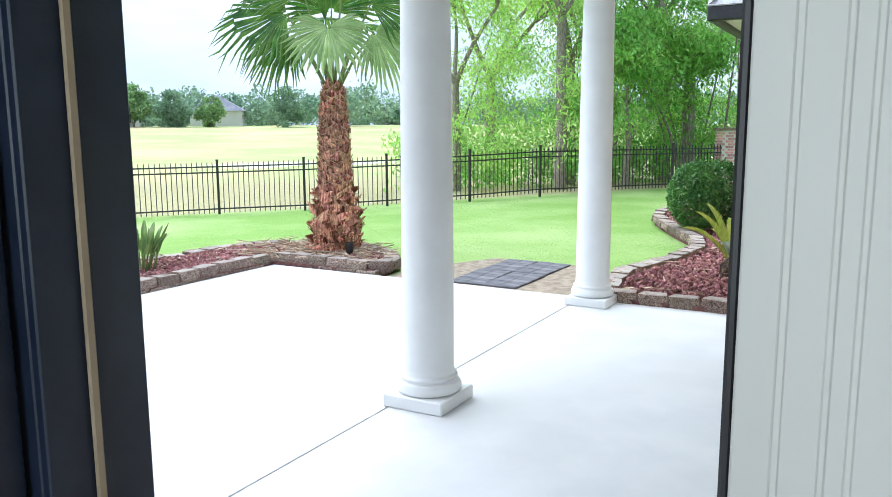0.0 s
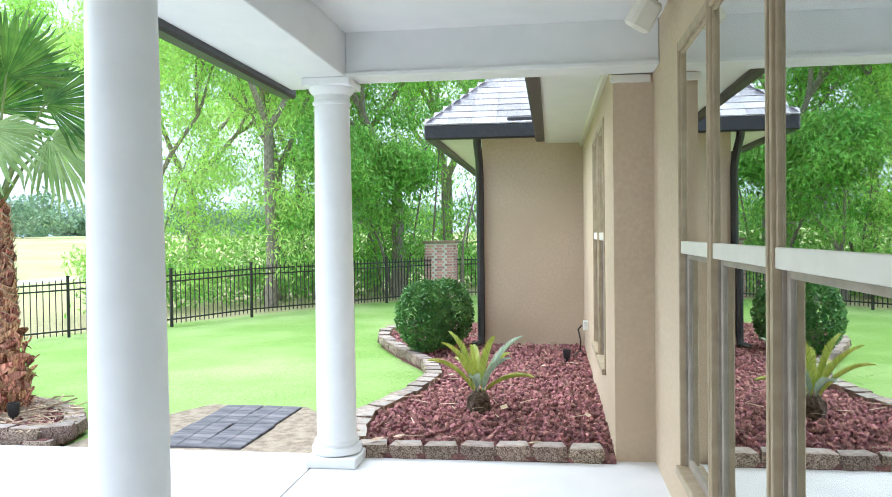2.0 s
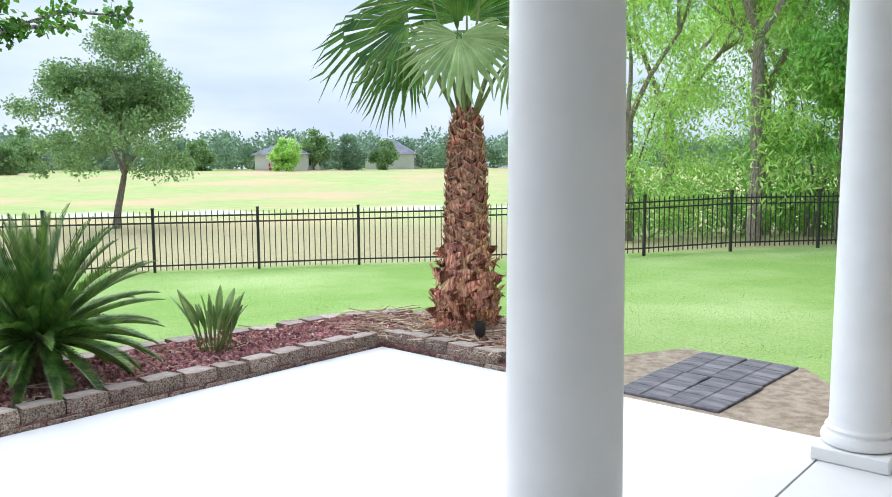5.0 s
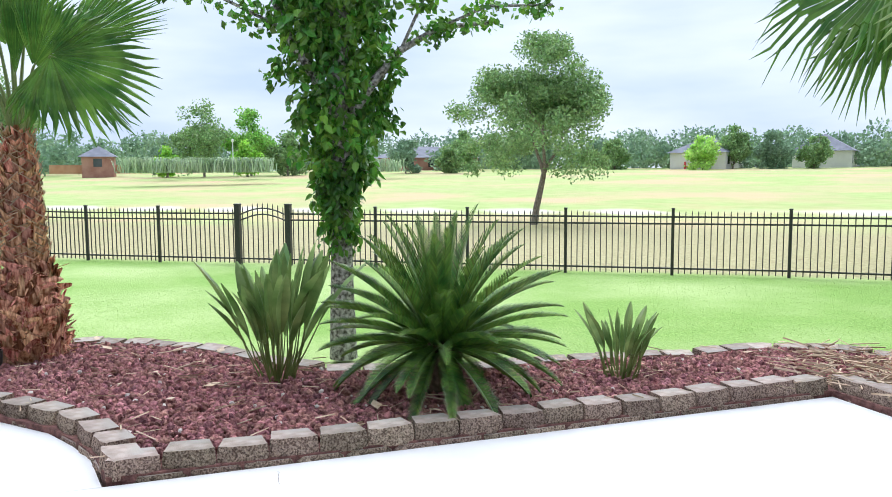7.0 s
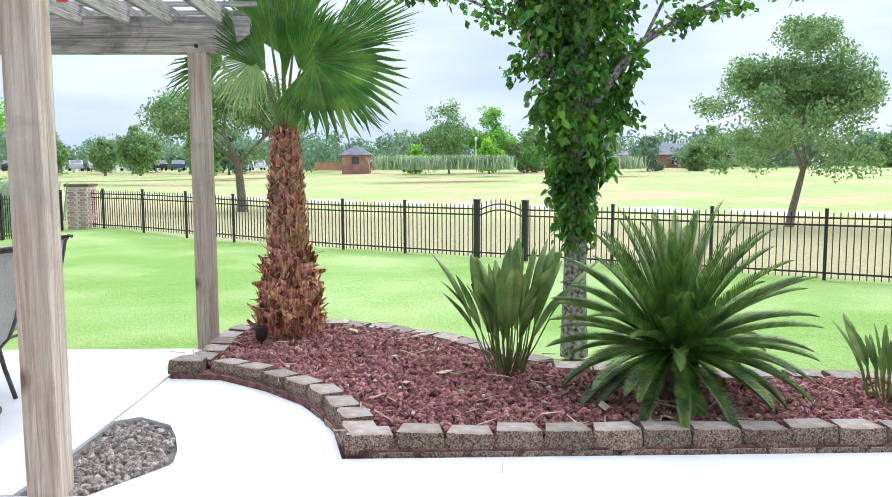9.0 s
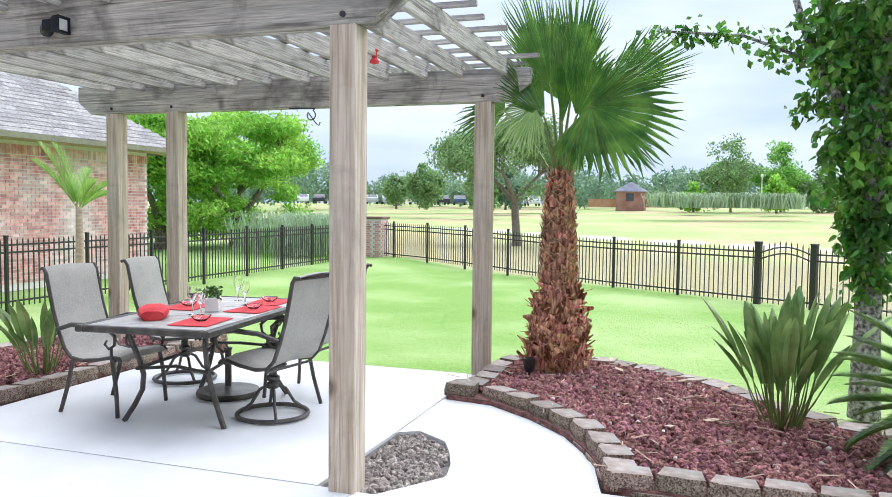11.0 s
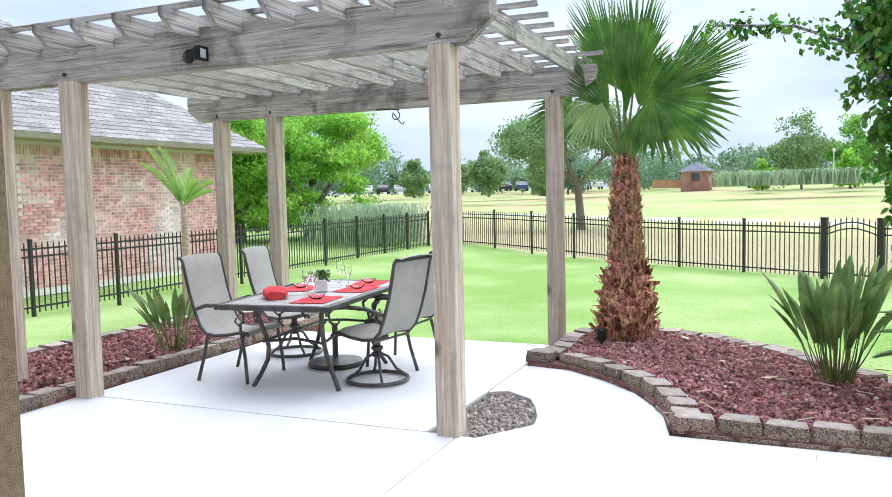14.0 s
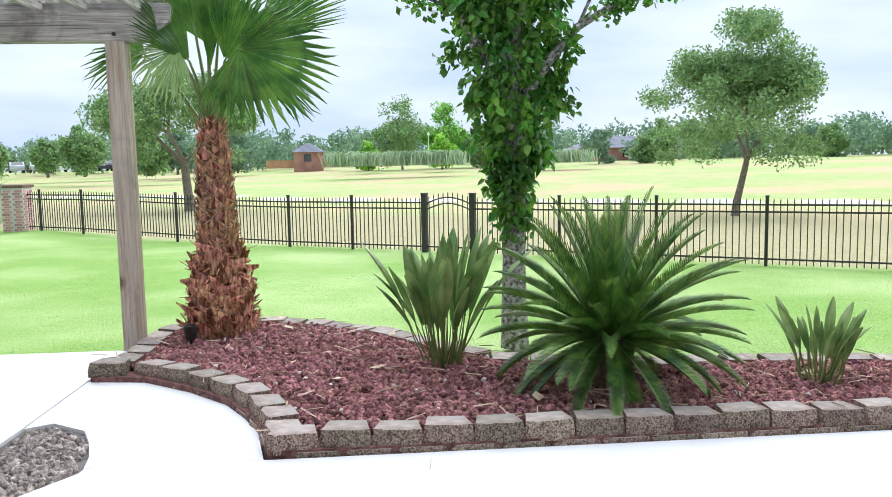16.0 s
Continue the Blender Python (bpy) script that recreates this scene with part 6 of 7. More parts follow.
def chair(m, swivel, group):
    c = thing("patio_chair", "high-backed grey sling chair on a dark %s frame" % ("swivel ring" if swivel else "four-legged metal"), "chair", group, at=m)
    g = Geo()
    n = len(SLING)
    xs_ = (-0.235, -0.12, 0.0, 0.12, 0.235)
    sag = (0, 0.012, 0.016, 0.012, 0)
    vs = []
    for off in (0.0, 0.007):
        for i, (y, z) in enumerate(SLING):
            a, b = SLING[max(0, i - 1)], SLING[min(n - 1, i + 1)]
            t = Vector((b[0] - a[0], b[1] - a[1])).normalized()
            nm = Vector((t.y, -t.x))
            for x, s in zip(xs_, sag):
                vs.append((x, y + nm.x * (off + s), z + nm.y * (off + s)))
    w = 5
    fs = [(i * w + j, i * w + j + 1, (i + 1) * w + j + 1, (i + 1) * w + j) for i in range(n - 1) for j in range(w - 1)]
    o = n * w
    fs += [tuple(o + k for k in reversed(f)) for f in fs]
    fs += [(i * w, (i + 1) * w, o + (i + 1) * w, o + i * w) for i in range(n - 1)] + [((i + 1) * w + w - 1, i * w + w - 1, o + i * w + w - 1, o + (i + 1) * w + w - 1) for i in range(n - 1)]
    g.add(vs, fs)
    g.obj("sling", M_SLING, c, "woven grey sling seat and back", smooth=True)
    for sx in (-1, 1):
        g = Geo()
        g.tube([(sx * 0.25, y, z) for y, z in SLING], 0.014, 7)
        g.obj("side_rail", M_BRONZE, c, smooth=True)
        g = Geo()
        arm = [(sx * 0.26, -0.27, 0.60), (sx * 0.29, -0.12, 0.645), (sx * 0.30, 0.08, 0.65), (sx * 0.30, 0.20, 0.635), (sx * 0.295, 0.26, 0.585), (sx * 0.29, 0.25, 0.52), (sx * 0.285, 0.20, 0.49), (sx * 0.28, 0.16, 0.52), (sx * 0.28, 0.18, 0.55)]
        g.tube(arm, [0.016, 0.018, 0.018, 0.016, 0.013, 0.011, 0.010, 0.009, 0.008], 7)
        g.obj("armrest", M_BRONZE, c, smooth=True)
        g = Geo()
        g.tube([(sx * 0.285, 0.22, 0.495), (sx * 0.275, 0.21, 0.44), (sx * 0.26, 0.20, 0.41)], 0.012, 6)
        g.obj("arm_support", M_BRONZE, c)
    for y, z in ((0.22, 0.40), (-0.15, 0.375), (-0.395, 1.02)):
        g = Geo()
        g.tube([(-0.25, y, z), (0.25, y, z)], 0.011, 6)
        g.obj("cross_rail", M_BRONZE, c)
    if swivel:
        g = Geo()
        g.lathe([(0.03, 0.20), (0.045, 0.21), (0.045, 0.24), (0.028, 0.25), (0.05, 0.27), (0.05, 0.29), (0.03, 0.30), (0.03, 0.36), (0.10, 0.365), (0.10, 0.38)], 14)
        g.obj("swivel_post", M_BRONZE, c, smooth=True)
        g = Geo()
        g.tube([(0.25 * math.cos(a), 0.25 * math.sin(a), 0.022) for a in [k * math.pi / 16 for k in range(33)]], 0.017, 7, cap=False)
        g.obj("ring_base", M_BRONZE, c, smooth=True)
        for k in range(4):
            a = math.pi / 4 + k * math.pi / 2
            g = Geo()
            g.tube([(0.03 * math.cos(a), 0.03 * math.sin(a), 0.23), (0.09 * math.cos(a), 0.09 * math.sin(a), 0.20), (0.15 * math.cos(a), 0.15 * math.sin(a), 0.10), (0.245 * math.cos(a), 0.245 * math.sin(a), 0.03)], 0.012, 6)
            g.obj("leg", M_BRONZE, c)
    else:
        for sx in (-1, 1):
            for (y0, z0, y1) in ((0.20, 0.41, 0.25), (-0.14, 0.39, -0.25)):
                g = Geo()
                g.tube([(sx * 0.255, y0, z0), (sx * 0.26, (y0 + y1) / 2 + 0.01, 0.2), (sx * 0.265, y1, 0.0)], 0.015, 7)
                g.obj("leg", M_BRONZE, c, smooth=True)
    return c


chair(pose(-6.58, -1.43, 0, 0, 0, 1), False, "patio chairs")
chair(pose(-7.50, -1.50, 0, 0, 0, 10), True, "patio chairs")
chair(pose(-6.757, -0.192, 0, 0, 0, 171), True, "patio chairs")
chair(pose(-7.46, -0.28, 0, 0, 0, 179), False, "patio chairs")


def on_table(x, y, rz=0):
    return TM @ pose(x, y, 0.704, 0, 0, rz)


for x, y, rz in ((0.52, 0.22, 3), (-0.15, 0.27, -2), (-0.58, 0.20, 2), (-0.15, -0.27, 1)):
    g = Geo()
    g.box(-0.20, 0.20, -0.14, 0.14, 0.0, 0.004, c=0.001)
    o = g.obj("placemat", M_RED)
    o.matrix_basis = on_table(x, y, rz)
    tagged(o, "red cloth placemat lying on the patio table", "placemat", "placemats")
    pl = thing("place_setting_bowl", "small clear glass bowl on a red placemat", "bowl", "bowls", at=on_table(x, y, rz) @ pose(0, 0, 0.005) @ Matrix.Scale(0.8, 4))
    g = Geo()
    g.lathe([(0.035, 0.0), (0.045, 0.004), (0.075, 0.03), (0.085, 0.05), (0.081, 0.05), (0.068, 0.03), (0.04, 0.01), (0.0, 0.008)], 24)
    g.obj("bowl", M_GLASS, pl, smooth=True)
g = Geo()
prof = [(0.0, 0.0), (0.07, 0.0), (0.10, 0.03), (0.095, 0.065), (0.05, 0.085), (-0.05, 0.085), (-0.095, 0.065), (-0.10, 0.03), (-0.07, 0.0)]
nn = len(prof)
vs = []
for k in range(9):
    f = abs(k / 8 - 0.5) * 2
    s = 1 - 0.25 * f ** 3 + 0.04 * math.sin(k * 2.3)
    vs += [(-0.17 + 0.34 * k / 8, y * s, max(0, z * s)) for y, z in prof]
g.add(vs, [(k * nn + i, k * nn + (i + 1) % nn, (k + 1) * nn + (i + 1) % nn, (k + 1) * nn + i) for k in range(8) for i in range(nn)] + [tuple(range(nn - 1, -1, -1)), tuple(8 * nn + i for i in range(nn))])
o = g.obj("rolled_napkin", M_RED, smooth=True)
o.matrix_basis = on_table(0.42, -0.20, 30)
tagged(o, "folded bright red cloth lying on the patio table", "cloth")
pt = thing("flower_pot", "small white square pot with a green herb on the table", "plant pot", at=on_table(0.0, 0.02, 20))
g = Geo()
g.box(-0.075, 0.075, -0.05, 0.05, 0.0, 0.10, c=0.006)
g.obj("pot", M_CERAM, pt)
g = Geo()
random.seed(71)
for _ in range(160):
    leaf_at(g, (random.gauss(0, 0.045), random.gauss(0, 0.03), 0.10 + random.random() * 0.07), 0.035, 0.6)
g.obj("herb", M_HERB, pt)
for x, y, r in ((0.22, -0.02, 0.032), (-0.35, 0.10, 0.032), (-0.62, -0.1, 0.032), (0.28, 0.08, 0.03)):
    gl = thing("wine_glass", "clear stemmed glass standing on the table", "glass", "glasses", at=on_table(x, y))
    g = Geo()
    g.lathe([(0.032, 0.0), (0.006, 0.006), (0.004, 0.08), (0.02, 0.10), (r + 0.004, 0.14), (r, 0.20), (r - 0.002, 0.20), (r + 0.002, 0.14), (0.015, 0.104), (0.0, 0.10)], 18)
    g.obj("stemware", M_GLASS, gl, smooth=True)

# flood lamp, hook and bird feeder on the pergola
M_LENS = mat("lamp_lens", (0.55, 0.56, 0.56), None, rough=0.1)
M_LAMPB = mat("matt_black_plastic", (0.012, 0.013, 0.018), (0.02, 0.02, 0.026), 20, 0.75, spec=0.25)
fl_ = thing("flood_lamp", "black adjustable flood lamp on the pergola beam", "lamp", at=pose(-5.57, -0.98, 2.53))
g = Geo()
g.lathe([(0.045, 0.0), (0.045, 0.02), (0.02, 0.03)], 14)
g.v = [(z, y, x) for x, y, z in g.v]
g.obj("mount", M_BLACK, fl_)
g = Geo()
g.tube([(0.02, 0, 0), (0.06, 0.03, 0), (0.09, 0.07, 0.0)], 0.016, 7)
g.obj("arm", M_BLACK, fl_)
g = Geo()
hm = pose(0.075, 0.13, 0.0, 0, 0, 4) @ Matrix.Scale(0.8, 4)
ring = lambda h, y: [hm @ Vector(q) for q in ((-h, y, -h), (h, y, -h), (h, y, h), (-h, y, h))]
secs = [ring(h, y) for h, y in ((0.022, -0.10), (0.036, -0.085), (0.040, -0.01), (0.056, 0.02), (0.060, 0.075), (0.052, 0.075), (0.048, 0.060))]
g.add([v for r in secs for v in r], [(3, 2, 1, 0)] + [(k * 4 + a, k * 4 + (a + 1) % 4, k * 4 + 4 + (a + 1) % 4, k * 4 + 4 + a) for k in range(6) for a in range(4)] + [(24, 25, 26, 27)])
g.obj("head", M_LAMPB, fl_)
g = Geo()
g.box(-0.040, 0.040, 0.062, 0.068, -0.040, 0.040, c=0.003, m=hm)
g.obj("lens", M_LENS, fl_, "pale lamp lens")
hk = thing("hanging_hook", "black scrolled iron plant hook under the pergola beam", "hook", at=pose(-8.60, -1.0, 2.44))
g = Geo()
g.tube([(0, -0.12, 0.0), (0, 0.16, -0.01)], 0.007, 5)
g.obj("bar", M_BLACK, hk)
g = Geo()
g.tube([(0, 0.16, -0.01)] + [(0, 0.12 + 0.045 * math.cos(a), -0.07 + 0.045 * math.sin(a)) for a in [1.2 - k * 0.5 for k in range(11)]] + [(0, 0.17, -0.15), (0, 0.2, -0.17), (0, 0.215, -0.14)], 0.006, 5)
g.obj("scroll", M_BLACK, hk)
rd = thing("bird_feeder", "small red feeder hanging among the pergola rafters", "feeder", at=pose(-7.45, 0.28, 2.66))
g = Geo()
g.lathe([(0.01, -0.06), (0.035, -0.055), (0.04, -0.04), (0.02, -0.02), (0.02, 0.03), (0.035, 0.04), (0.01, 0.055)], 12)
g.obj("feeder_body", M_RED, rd, smooth=True)
g = Geo()
g.tube([(0, 0, 0.05), (0, 0, 0.13)], 0.003, 4)
g.obj("wire", M_BLACK, rd)


# small black garden lamps in the beds
def garden_lamp(x, y, z, rz):
    l_ = thing("garden_lamp", "small black ground spotlight standing in the rock", "lamp", "garden lamps", at=pose(x, y, z, 0, 0, rz))
    g = Geo()
    g.tube([(0, 0, 0), (0, 0, 0.09)], 0.012, 6)
    g.obj("stake", M_BLACK, l_)
    g = Geo()
    g.lathe([(0.03, 0.07), (0.045, 0.09), (0.05, 0.16), (0.052, 0.19), (0.045, 0.19), (0.04, 0.17)], 14)
    g.obj("head", M_BLACK, l_, smooth=True)


garden_lamp(-8.45, 1.31, 0.03, 0)
garden_lamp(-5.31, 7.12, 0.05, 0)
garden_lamp(-0.55, 10.6, 0.03, 0)
ct = thing("outlet_cable", "grey outlet box with a black cable on the wall", "cable")
g = Geo()
g.box(-0.34, -0.28, 10.83, 10.93, 0.42, 0.54, c=0.006)
g.obj("outlet_box", M_CASING, ct)
g = Geo()
g.tube([(-0.36, 10.88, 0.48), (-0.40, 10.95, 0.42), (-0.36, 11.2, 0.25), (-0.36, 11.3, 0.10), (-0.5, 10.9, 0.07), (-0.55, 10.6, 0.08)], 0.01, 6)
g.obj("cable", M_BLACK, ct)

# ---- brick pillars and the brick house ----
M_BRICK = mat("rose_brick", (0.55, 0.235, 0.215), (0.80, 0.53, 0.50), 6, 0.95, bump=0.4, bscale=80, big=(0.82, 0.70, 0.67), bigscale=3.5, vary=0.22, spec=0.1)
M_BRICKI = mat("rose_brick_far", (0.55, 0.235, 0.215), (0.80, 0.53, 0.50), 6, 0.95, bump=0.4, bscale=80, big=(0.82, 0.70, 0.67), bigscale=1.1, isl=0.22, spec=0.1)
M_NSHINGLE = mat("weathered_grey_shingle", (0.25, 0.24, 0.235), (0.42, 0.405, 0.39), 18, 0.95, bump=0.5, bscale=90, isl=0.22, spec=0.1)
M_NPANE = mat("dark_neighbour_pane", (0.05, 0.09, 0.10), (0.08, 0.13, 0.14), 2.0, 0.08)
M_MORTAR = mat("mortar", (0.74, 0.69, 0.66), (0.80, 0.76, 0.73), 20, 1.0)
brick = Geo()
brick.box(-0.098, 0.098, -0.012, 0.05, 0.0, 0.060, c=0.004)
brick_me = brick.mesh("brick")
brick_me.materials.append(M_BRICK)


def brick_wall(parent, x0, x1, y, z0, z1, holes, own):
    """Courses of brick on a wall that faces +y; the first ones nearest the garden are objects, the rest joined."""
    g = Geo()
    n, row = 0, 0
    z = z0
    while z + 0.062 < z1:
        x = x0 + (0.104 if row % 2 else 0.0)
        while x + 0.196 < x1 + 0.01:
            if not any(h[0] - 0.02 < x + 0.196 and x < h[1] + 0.02 and h[2] - 0.02 < z + 0.062 and z < h[3] + 0.02 for h in holes):
                if own and n < own and x > -12.5 and z > 0.9:
                    b = new("brick", brick_me)
                    b.parent = parent
                    b.matrix_basis = pose(x + 0.098, y + 0.012, z, 0, 0, 180)
                    n += 1
                else:
                    g.box(x, x + 0.196, y, y + 0.012 + random.uniform(-0.002, 0.003), z, z + 0.060)
            x += 0.208
        z += 0.0725
        row += 1
    return g


nh = thing("neighbour_house", "single-storey rose brick house with a grey shingle roof behind the fence", "house")
random.seed(81)
HX0, HX1, HY, HE = -18.0, -5.0, -10.5, 2.74
g = Geo()
g.box(HX0 + 0.01, HX1, HY - 9, HY - 0.02, -0.3, HE)
g.obj("wall", M_MORTAR, nh, "pale mortar behind the brickwork")
win_n = (-11.62, -10.55, 1.25, 2.42)
g = brick_wall(nh, HX0, HX1, HY - 0.02, -0.15, HE - 0.28, [win_n], 260)
o = g.obj("brickwork", M_BRICKI, nh, "rose and cream brick courses")
o["kind"] = "stuff"
g = Geo()
x = HX0
while x < HX1:
    g.box(x, x + 0.062, HY - 0.02, HY - 0.002, HE - 0.275, HE - 0.08)
    x += 0.0725
o = g.obj("soldier_course", M_BRICKI, nh)
o["kind"] = "stuff"
g = Geo()
y = HY - 0.2
row = 0
z = -0.15
while z < HE - 0.1:
    y = HY - 0.1 - (0.104 if row % 2 else 0)
    while y > HY - 8.8:
        g.box(HX0 - 0.004, HX0 + 0.012, y - 0.196, y, z, z + 0.06)
        y -= 0.208
    z += 0.0725
    row += 1
o = g.obj("brickwork", M_BRICKI, nh)
o["kind"] = "stuff"
g = Geo()
for b in ((-11.62, -11.55, 1.25, 2.42), (-10.62, -10.55, 1.25, 2.42), (-11.55, -10.62, 2.35, 2.42), (-11.55, -10.62, 1.25, 1.32), (-11.11, -11.06, 1.32, 2.35)):
    g.box(b[0], b[1], HY - 0.05, HY - 0.005, b[2], b[3], c=0.004)
wn_ = g.obj("window", M_VINYL, nh, "white framed window")
g = Geo()
g.box(-11.55, -10.62, HY - 0.019, HY - 0.013, 1.32, 2.35)
g.obj("pane", M_NPANE, wn_, "dark blue-green glass")
g = Geo()
sl = 0.7
ex, ey = -18.75, HY + 0.62
g.add([(ex, ey, HE + 0.1), (-4.0, ey, HE + 0.1), (-4.0, ey - 5.2, HE + 0.1 + 5.2 * sl), (ex + 5.2, ey - 5.2, HE + 0.1 + 5.2 * sl), (ex, ey - 10.4, HE + 0.1), (-4, ey - 10.4, HE + 0.1)],
      [(0, 1, 2, 3), (0, 3, 4), (4, 3, 2, 5)])
g.obj("roof", M_NSHINGLE, nh, "grey shingle hip roof")
g = Geo()
u = math.hypot(1, sl)
shingle_plane(g, (ex, ey, HE + 0.105), (1, 0, 0), (0, -1, sl), 36, 0.17, 14.7, inset0=1 / u, tab=0.45, row=0.175)
o = g.obj("shingle", M_NSHINGLE, nh)
o["kind"] = "stuff"
g = Geo()
g.box(ex, -4.0, ey - 0.03, ey + 0.02, HE - 0.01, HE + 0.10, c=0.005)
g.box(ex, ex + 0.04, ey - 10.4, ey - 0.03, HE - 0.01, HE + 0.10, c=0.005)
g.obj("fascia", mat("olive_fascia", (0.21, 0.20, 0.135), (0.27, 0.26, 0.18), 8, 0.7), nh, "olive painted fascia board")
g = Geo()
g.box(ex + 0.04, -4.0, HY, ey - 0.03, HE - 0.005, HE + 0.02)
g.obj("soffit", M_TAN, nh)


def pillar(x, y, z, w, h, label):
    p = thing("brick_pillar", label, "pillar", "brick pillars", at=Matrix.Translation((x, y, z)))
    g = Geo()
    g.box(-w / 2 + 0.012, w / 2 - 0.012, -w / 2 + 0.012, w / 2 - 0.012, -0.3, h)
    g.obj("core", M_MORTAR, p)
    k = int(h / 0.0725)
    per = max(2, int((w - 0.02) / 0.208))
    for r in range(k):
        for side in range(4):
            for i in range(per):
                b = new("brick", brick_me)
                b.parent = p
                off = (i - (per - 1) / 2) * (w / per) + (0.03 if r % 2 else -0.03)
                b.matrix_basis = pose(0, 0, r * 0.0725, 0, 0, side * 90) @ pose(off, -w / 2 + 0.013, 0)
    g = Geo()
    g.box(-w / 2 - 0.04, w / 2 + 0.04, -w / 2 - 0.04, w / 2 + 0.04, h, h + 0.08, c=0.015)
    g.obj("cap", M_STONE, p)


pillar(-25.3, -7.5, -0.16, 0.62, 1.22, "rose brick pillar at the corner of the fence")
pillar(-3.75, 22.4, -0.1, 0.84, 1.48, "rose brick pillar at the end of the fence")
for i in range(3):
    fence_panel((-3.35 + 1.8 * i, 22.5, -0.1), (-1.55 + 1.8 * i, 22.5, -0.1), "black metal picket fence panel beyond the bush")

# hairline cracks in the patio coating
random.seed(77)
for ends in (((-3.42, 2.53), (-3.11, 2.545), (-2.82, 2.59)), ((-5.97, 3.07), (-5.87, 3.04), (-5.74, 3.04)), ((-6.70, 1.27), (-6.66, 1.34), (-6.80, 1.46))):
    g = Geo()
    pts = []
    for (ax, ay), (bx, by) in zip(ends, ends[1:]):
        pts += [(ax + (bx - ax) * k / 6 + random.uniform(-0.012, 0.012), ay + (by - ay) * k / 6 + random.uniform(-0.012, 0.012)) for k in range(6)]
    for (ax, ay), (bx, by) in zip(pts, pts[1:]):
        d = Vector((bx - ax, by - ay)).normalized() * random.uniform(0.0006, 0.0016)
        g.add([(ax + d.y, ay - d.x, 0.002), (bx + d.y, by - d.x, 0.002), (bx - d.y, by + d.x, 0.002), (ax - d.y, ay + d.x, 0.002)], [(0, 1, 2, 3)])
    struct(g.obj("trim", M_JOINT), "hairline crack in the patio coating", "crack")

# young palm by the side fence
yp = thing("young_palm", "young feather palm with swept yellow-green fronds by the fence", "palm tree", at=pose(-10.25, -5.25, -0.1))
random.seed(83)
g = Geo()
g.tube([(0, 0, -0.1), (0.01, 0, 0.5), (0, 0.01, 1.0), (0.0, 0.0, 1.55)], [0.085, 0.06, 0.055, 0.04], 9)
g.obj("trunk", mat("smooth_palm_trunk", (0.42, 0.29, 0.22), (0.60, 0.46, 0.38), 12, 0.9, bump=0.4, stretch=(1, 1, 3)), yp, smooth=True)
M_YPALM = mat("young_palm_leaflet", (0.24, 0.42, 0.08), (0.40, 0.56, 0.16), 8, 0.45, isl=0.25, trans=0.3)
for az, el, ln, cu in ((294, 66, 1.05, 0.25), (302, 58, 0.9, 0.4), (282, 74, 1.0, 0.3), (250, 58, 0.7, 0.6), (120, 55, 0.6, 0.7), (90, 65, 0.5, 0.6), (150, 45, 0.5, 0.8), (200, 70, 0.7, 0.6)):
    g = Geo()
    pinnate(g, (0, 0, 1.5), radians(az), radians(el), ln, cu, n=30, lw=0.013, ll=0.29, stiff=1.4)
    g.obj("frond", M_YPALM, yp)

# ---- far side of the course ----
M_FWALL = mat("pale_siding", (0.62, 0.60, 0.57), (0.7, 0.68, 0.65), 0.5, 0.9)
M_FROOF = mat("slate_roof", (0.16, 0.17, 0.21), (0.24, 0.25, 0.29), 0.8, 0.9)
M_FBRICK = mat("far_brick", (0.36, 0.17, 0.13), (0.48, 0.27, 0.21), 0.8, 0.95)
M_DGLASS = mat("dark_far_pane", (0.04, 0.05, 0.06), (0.08, 0.09, 0.10), 1.0, 0.15)


def far_house(x, y, z, w, d, h, rh, rz, wall_m, label, win=4, name="far_house"):
    f = thing(name, label, "house", at=pose(x, y, z, 0, 0, rz))
    g = Geo()
    g.box(-w / 2, w / 2, -d / 2, d / 2, -1.0, h)
    wl_ = g.obj("wall", wall_m, f)
    g = Geo()
    o_ = 0.5
    k = min(d / 2, w / 2) * 0.95
    g.add([(-w / 2 - o_, -d / 2 - o_, h), (w / 2 + o_, -d / 2 - o_, h), (w / 2 + o_, d / 2 + o_, h), (-w / 2 - o_, d / 2 + o_, h), (-w / 2 + k, 0, h + rh), (w / 2 - k, 0, h + rh)],
          [(0, 1, 5, 4), (1, 2, 5), (2, 3, 4, 5), (3, 0, 4), (3, 2, 1, 0)])
    g.obj("roof", M_FROOF, f)
    for i in range(win):
        g = Geo()
        cx = -w / 2 + w * (i + 0.5) / win
        g.box(cx - 0.6, cx + 0.6, -d / 2 - 0.04, -d / 2 + 0.05, 0.9, min(2.3, h - 0.3))
        g.obj("window", M_DGLASS, f)
    return f


far_house(-114, 88, 1.6, 14, 9, 2.8, 2.6, 127, M_FWALL, "pale house with a dark slate roof across the course")
far_house(-109, 108, 1.6, 12, 9, 3.0, 3.0, 130, M_FWALL, "white house with a tall slate roof behind trees")
far_house(-147, 48, 1.6, 18, 9, 2.6, 2.2, 107, M_FBRICK, "long low brick house across the course")
far_house(-131.6, -9.0, 1.7, 4.4, 4.4, 2.4, 1.6, 90, M_FBRICK, "small brick pavilion across the course", 1, "brick_pavilion")
g = Geo()
g.box(-0.1, 0.1, -6.5, 6.5, 0, 1.3)
o = g.obj("garden_wall", mat("orange_brick_wall", (0.48, 0.24, 0.14), (0.56, 0.32, 0.20), 1, 0.95))
o.matrix_basis = pose(-132.5, -9.5, 1.6, 0, 0, 0)
tagged(o, "long low orange brick wall across the course", "wall")
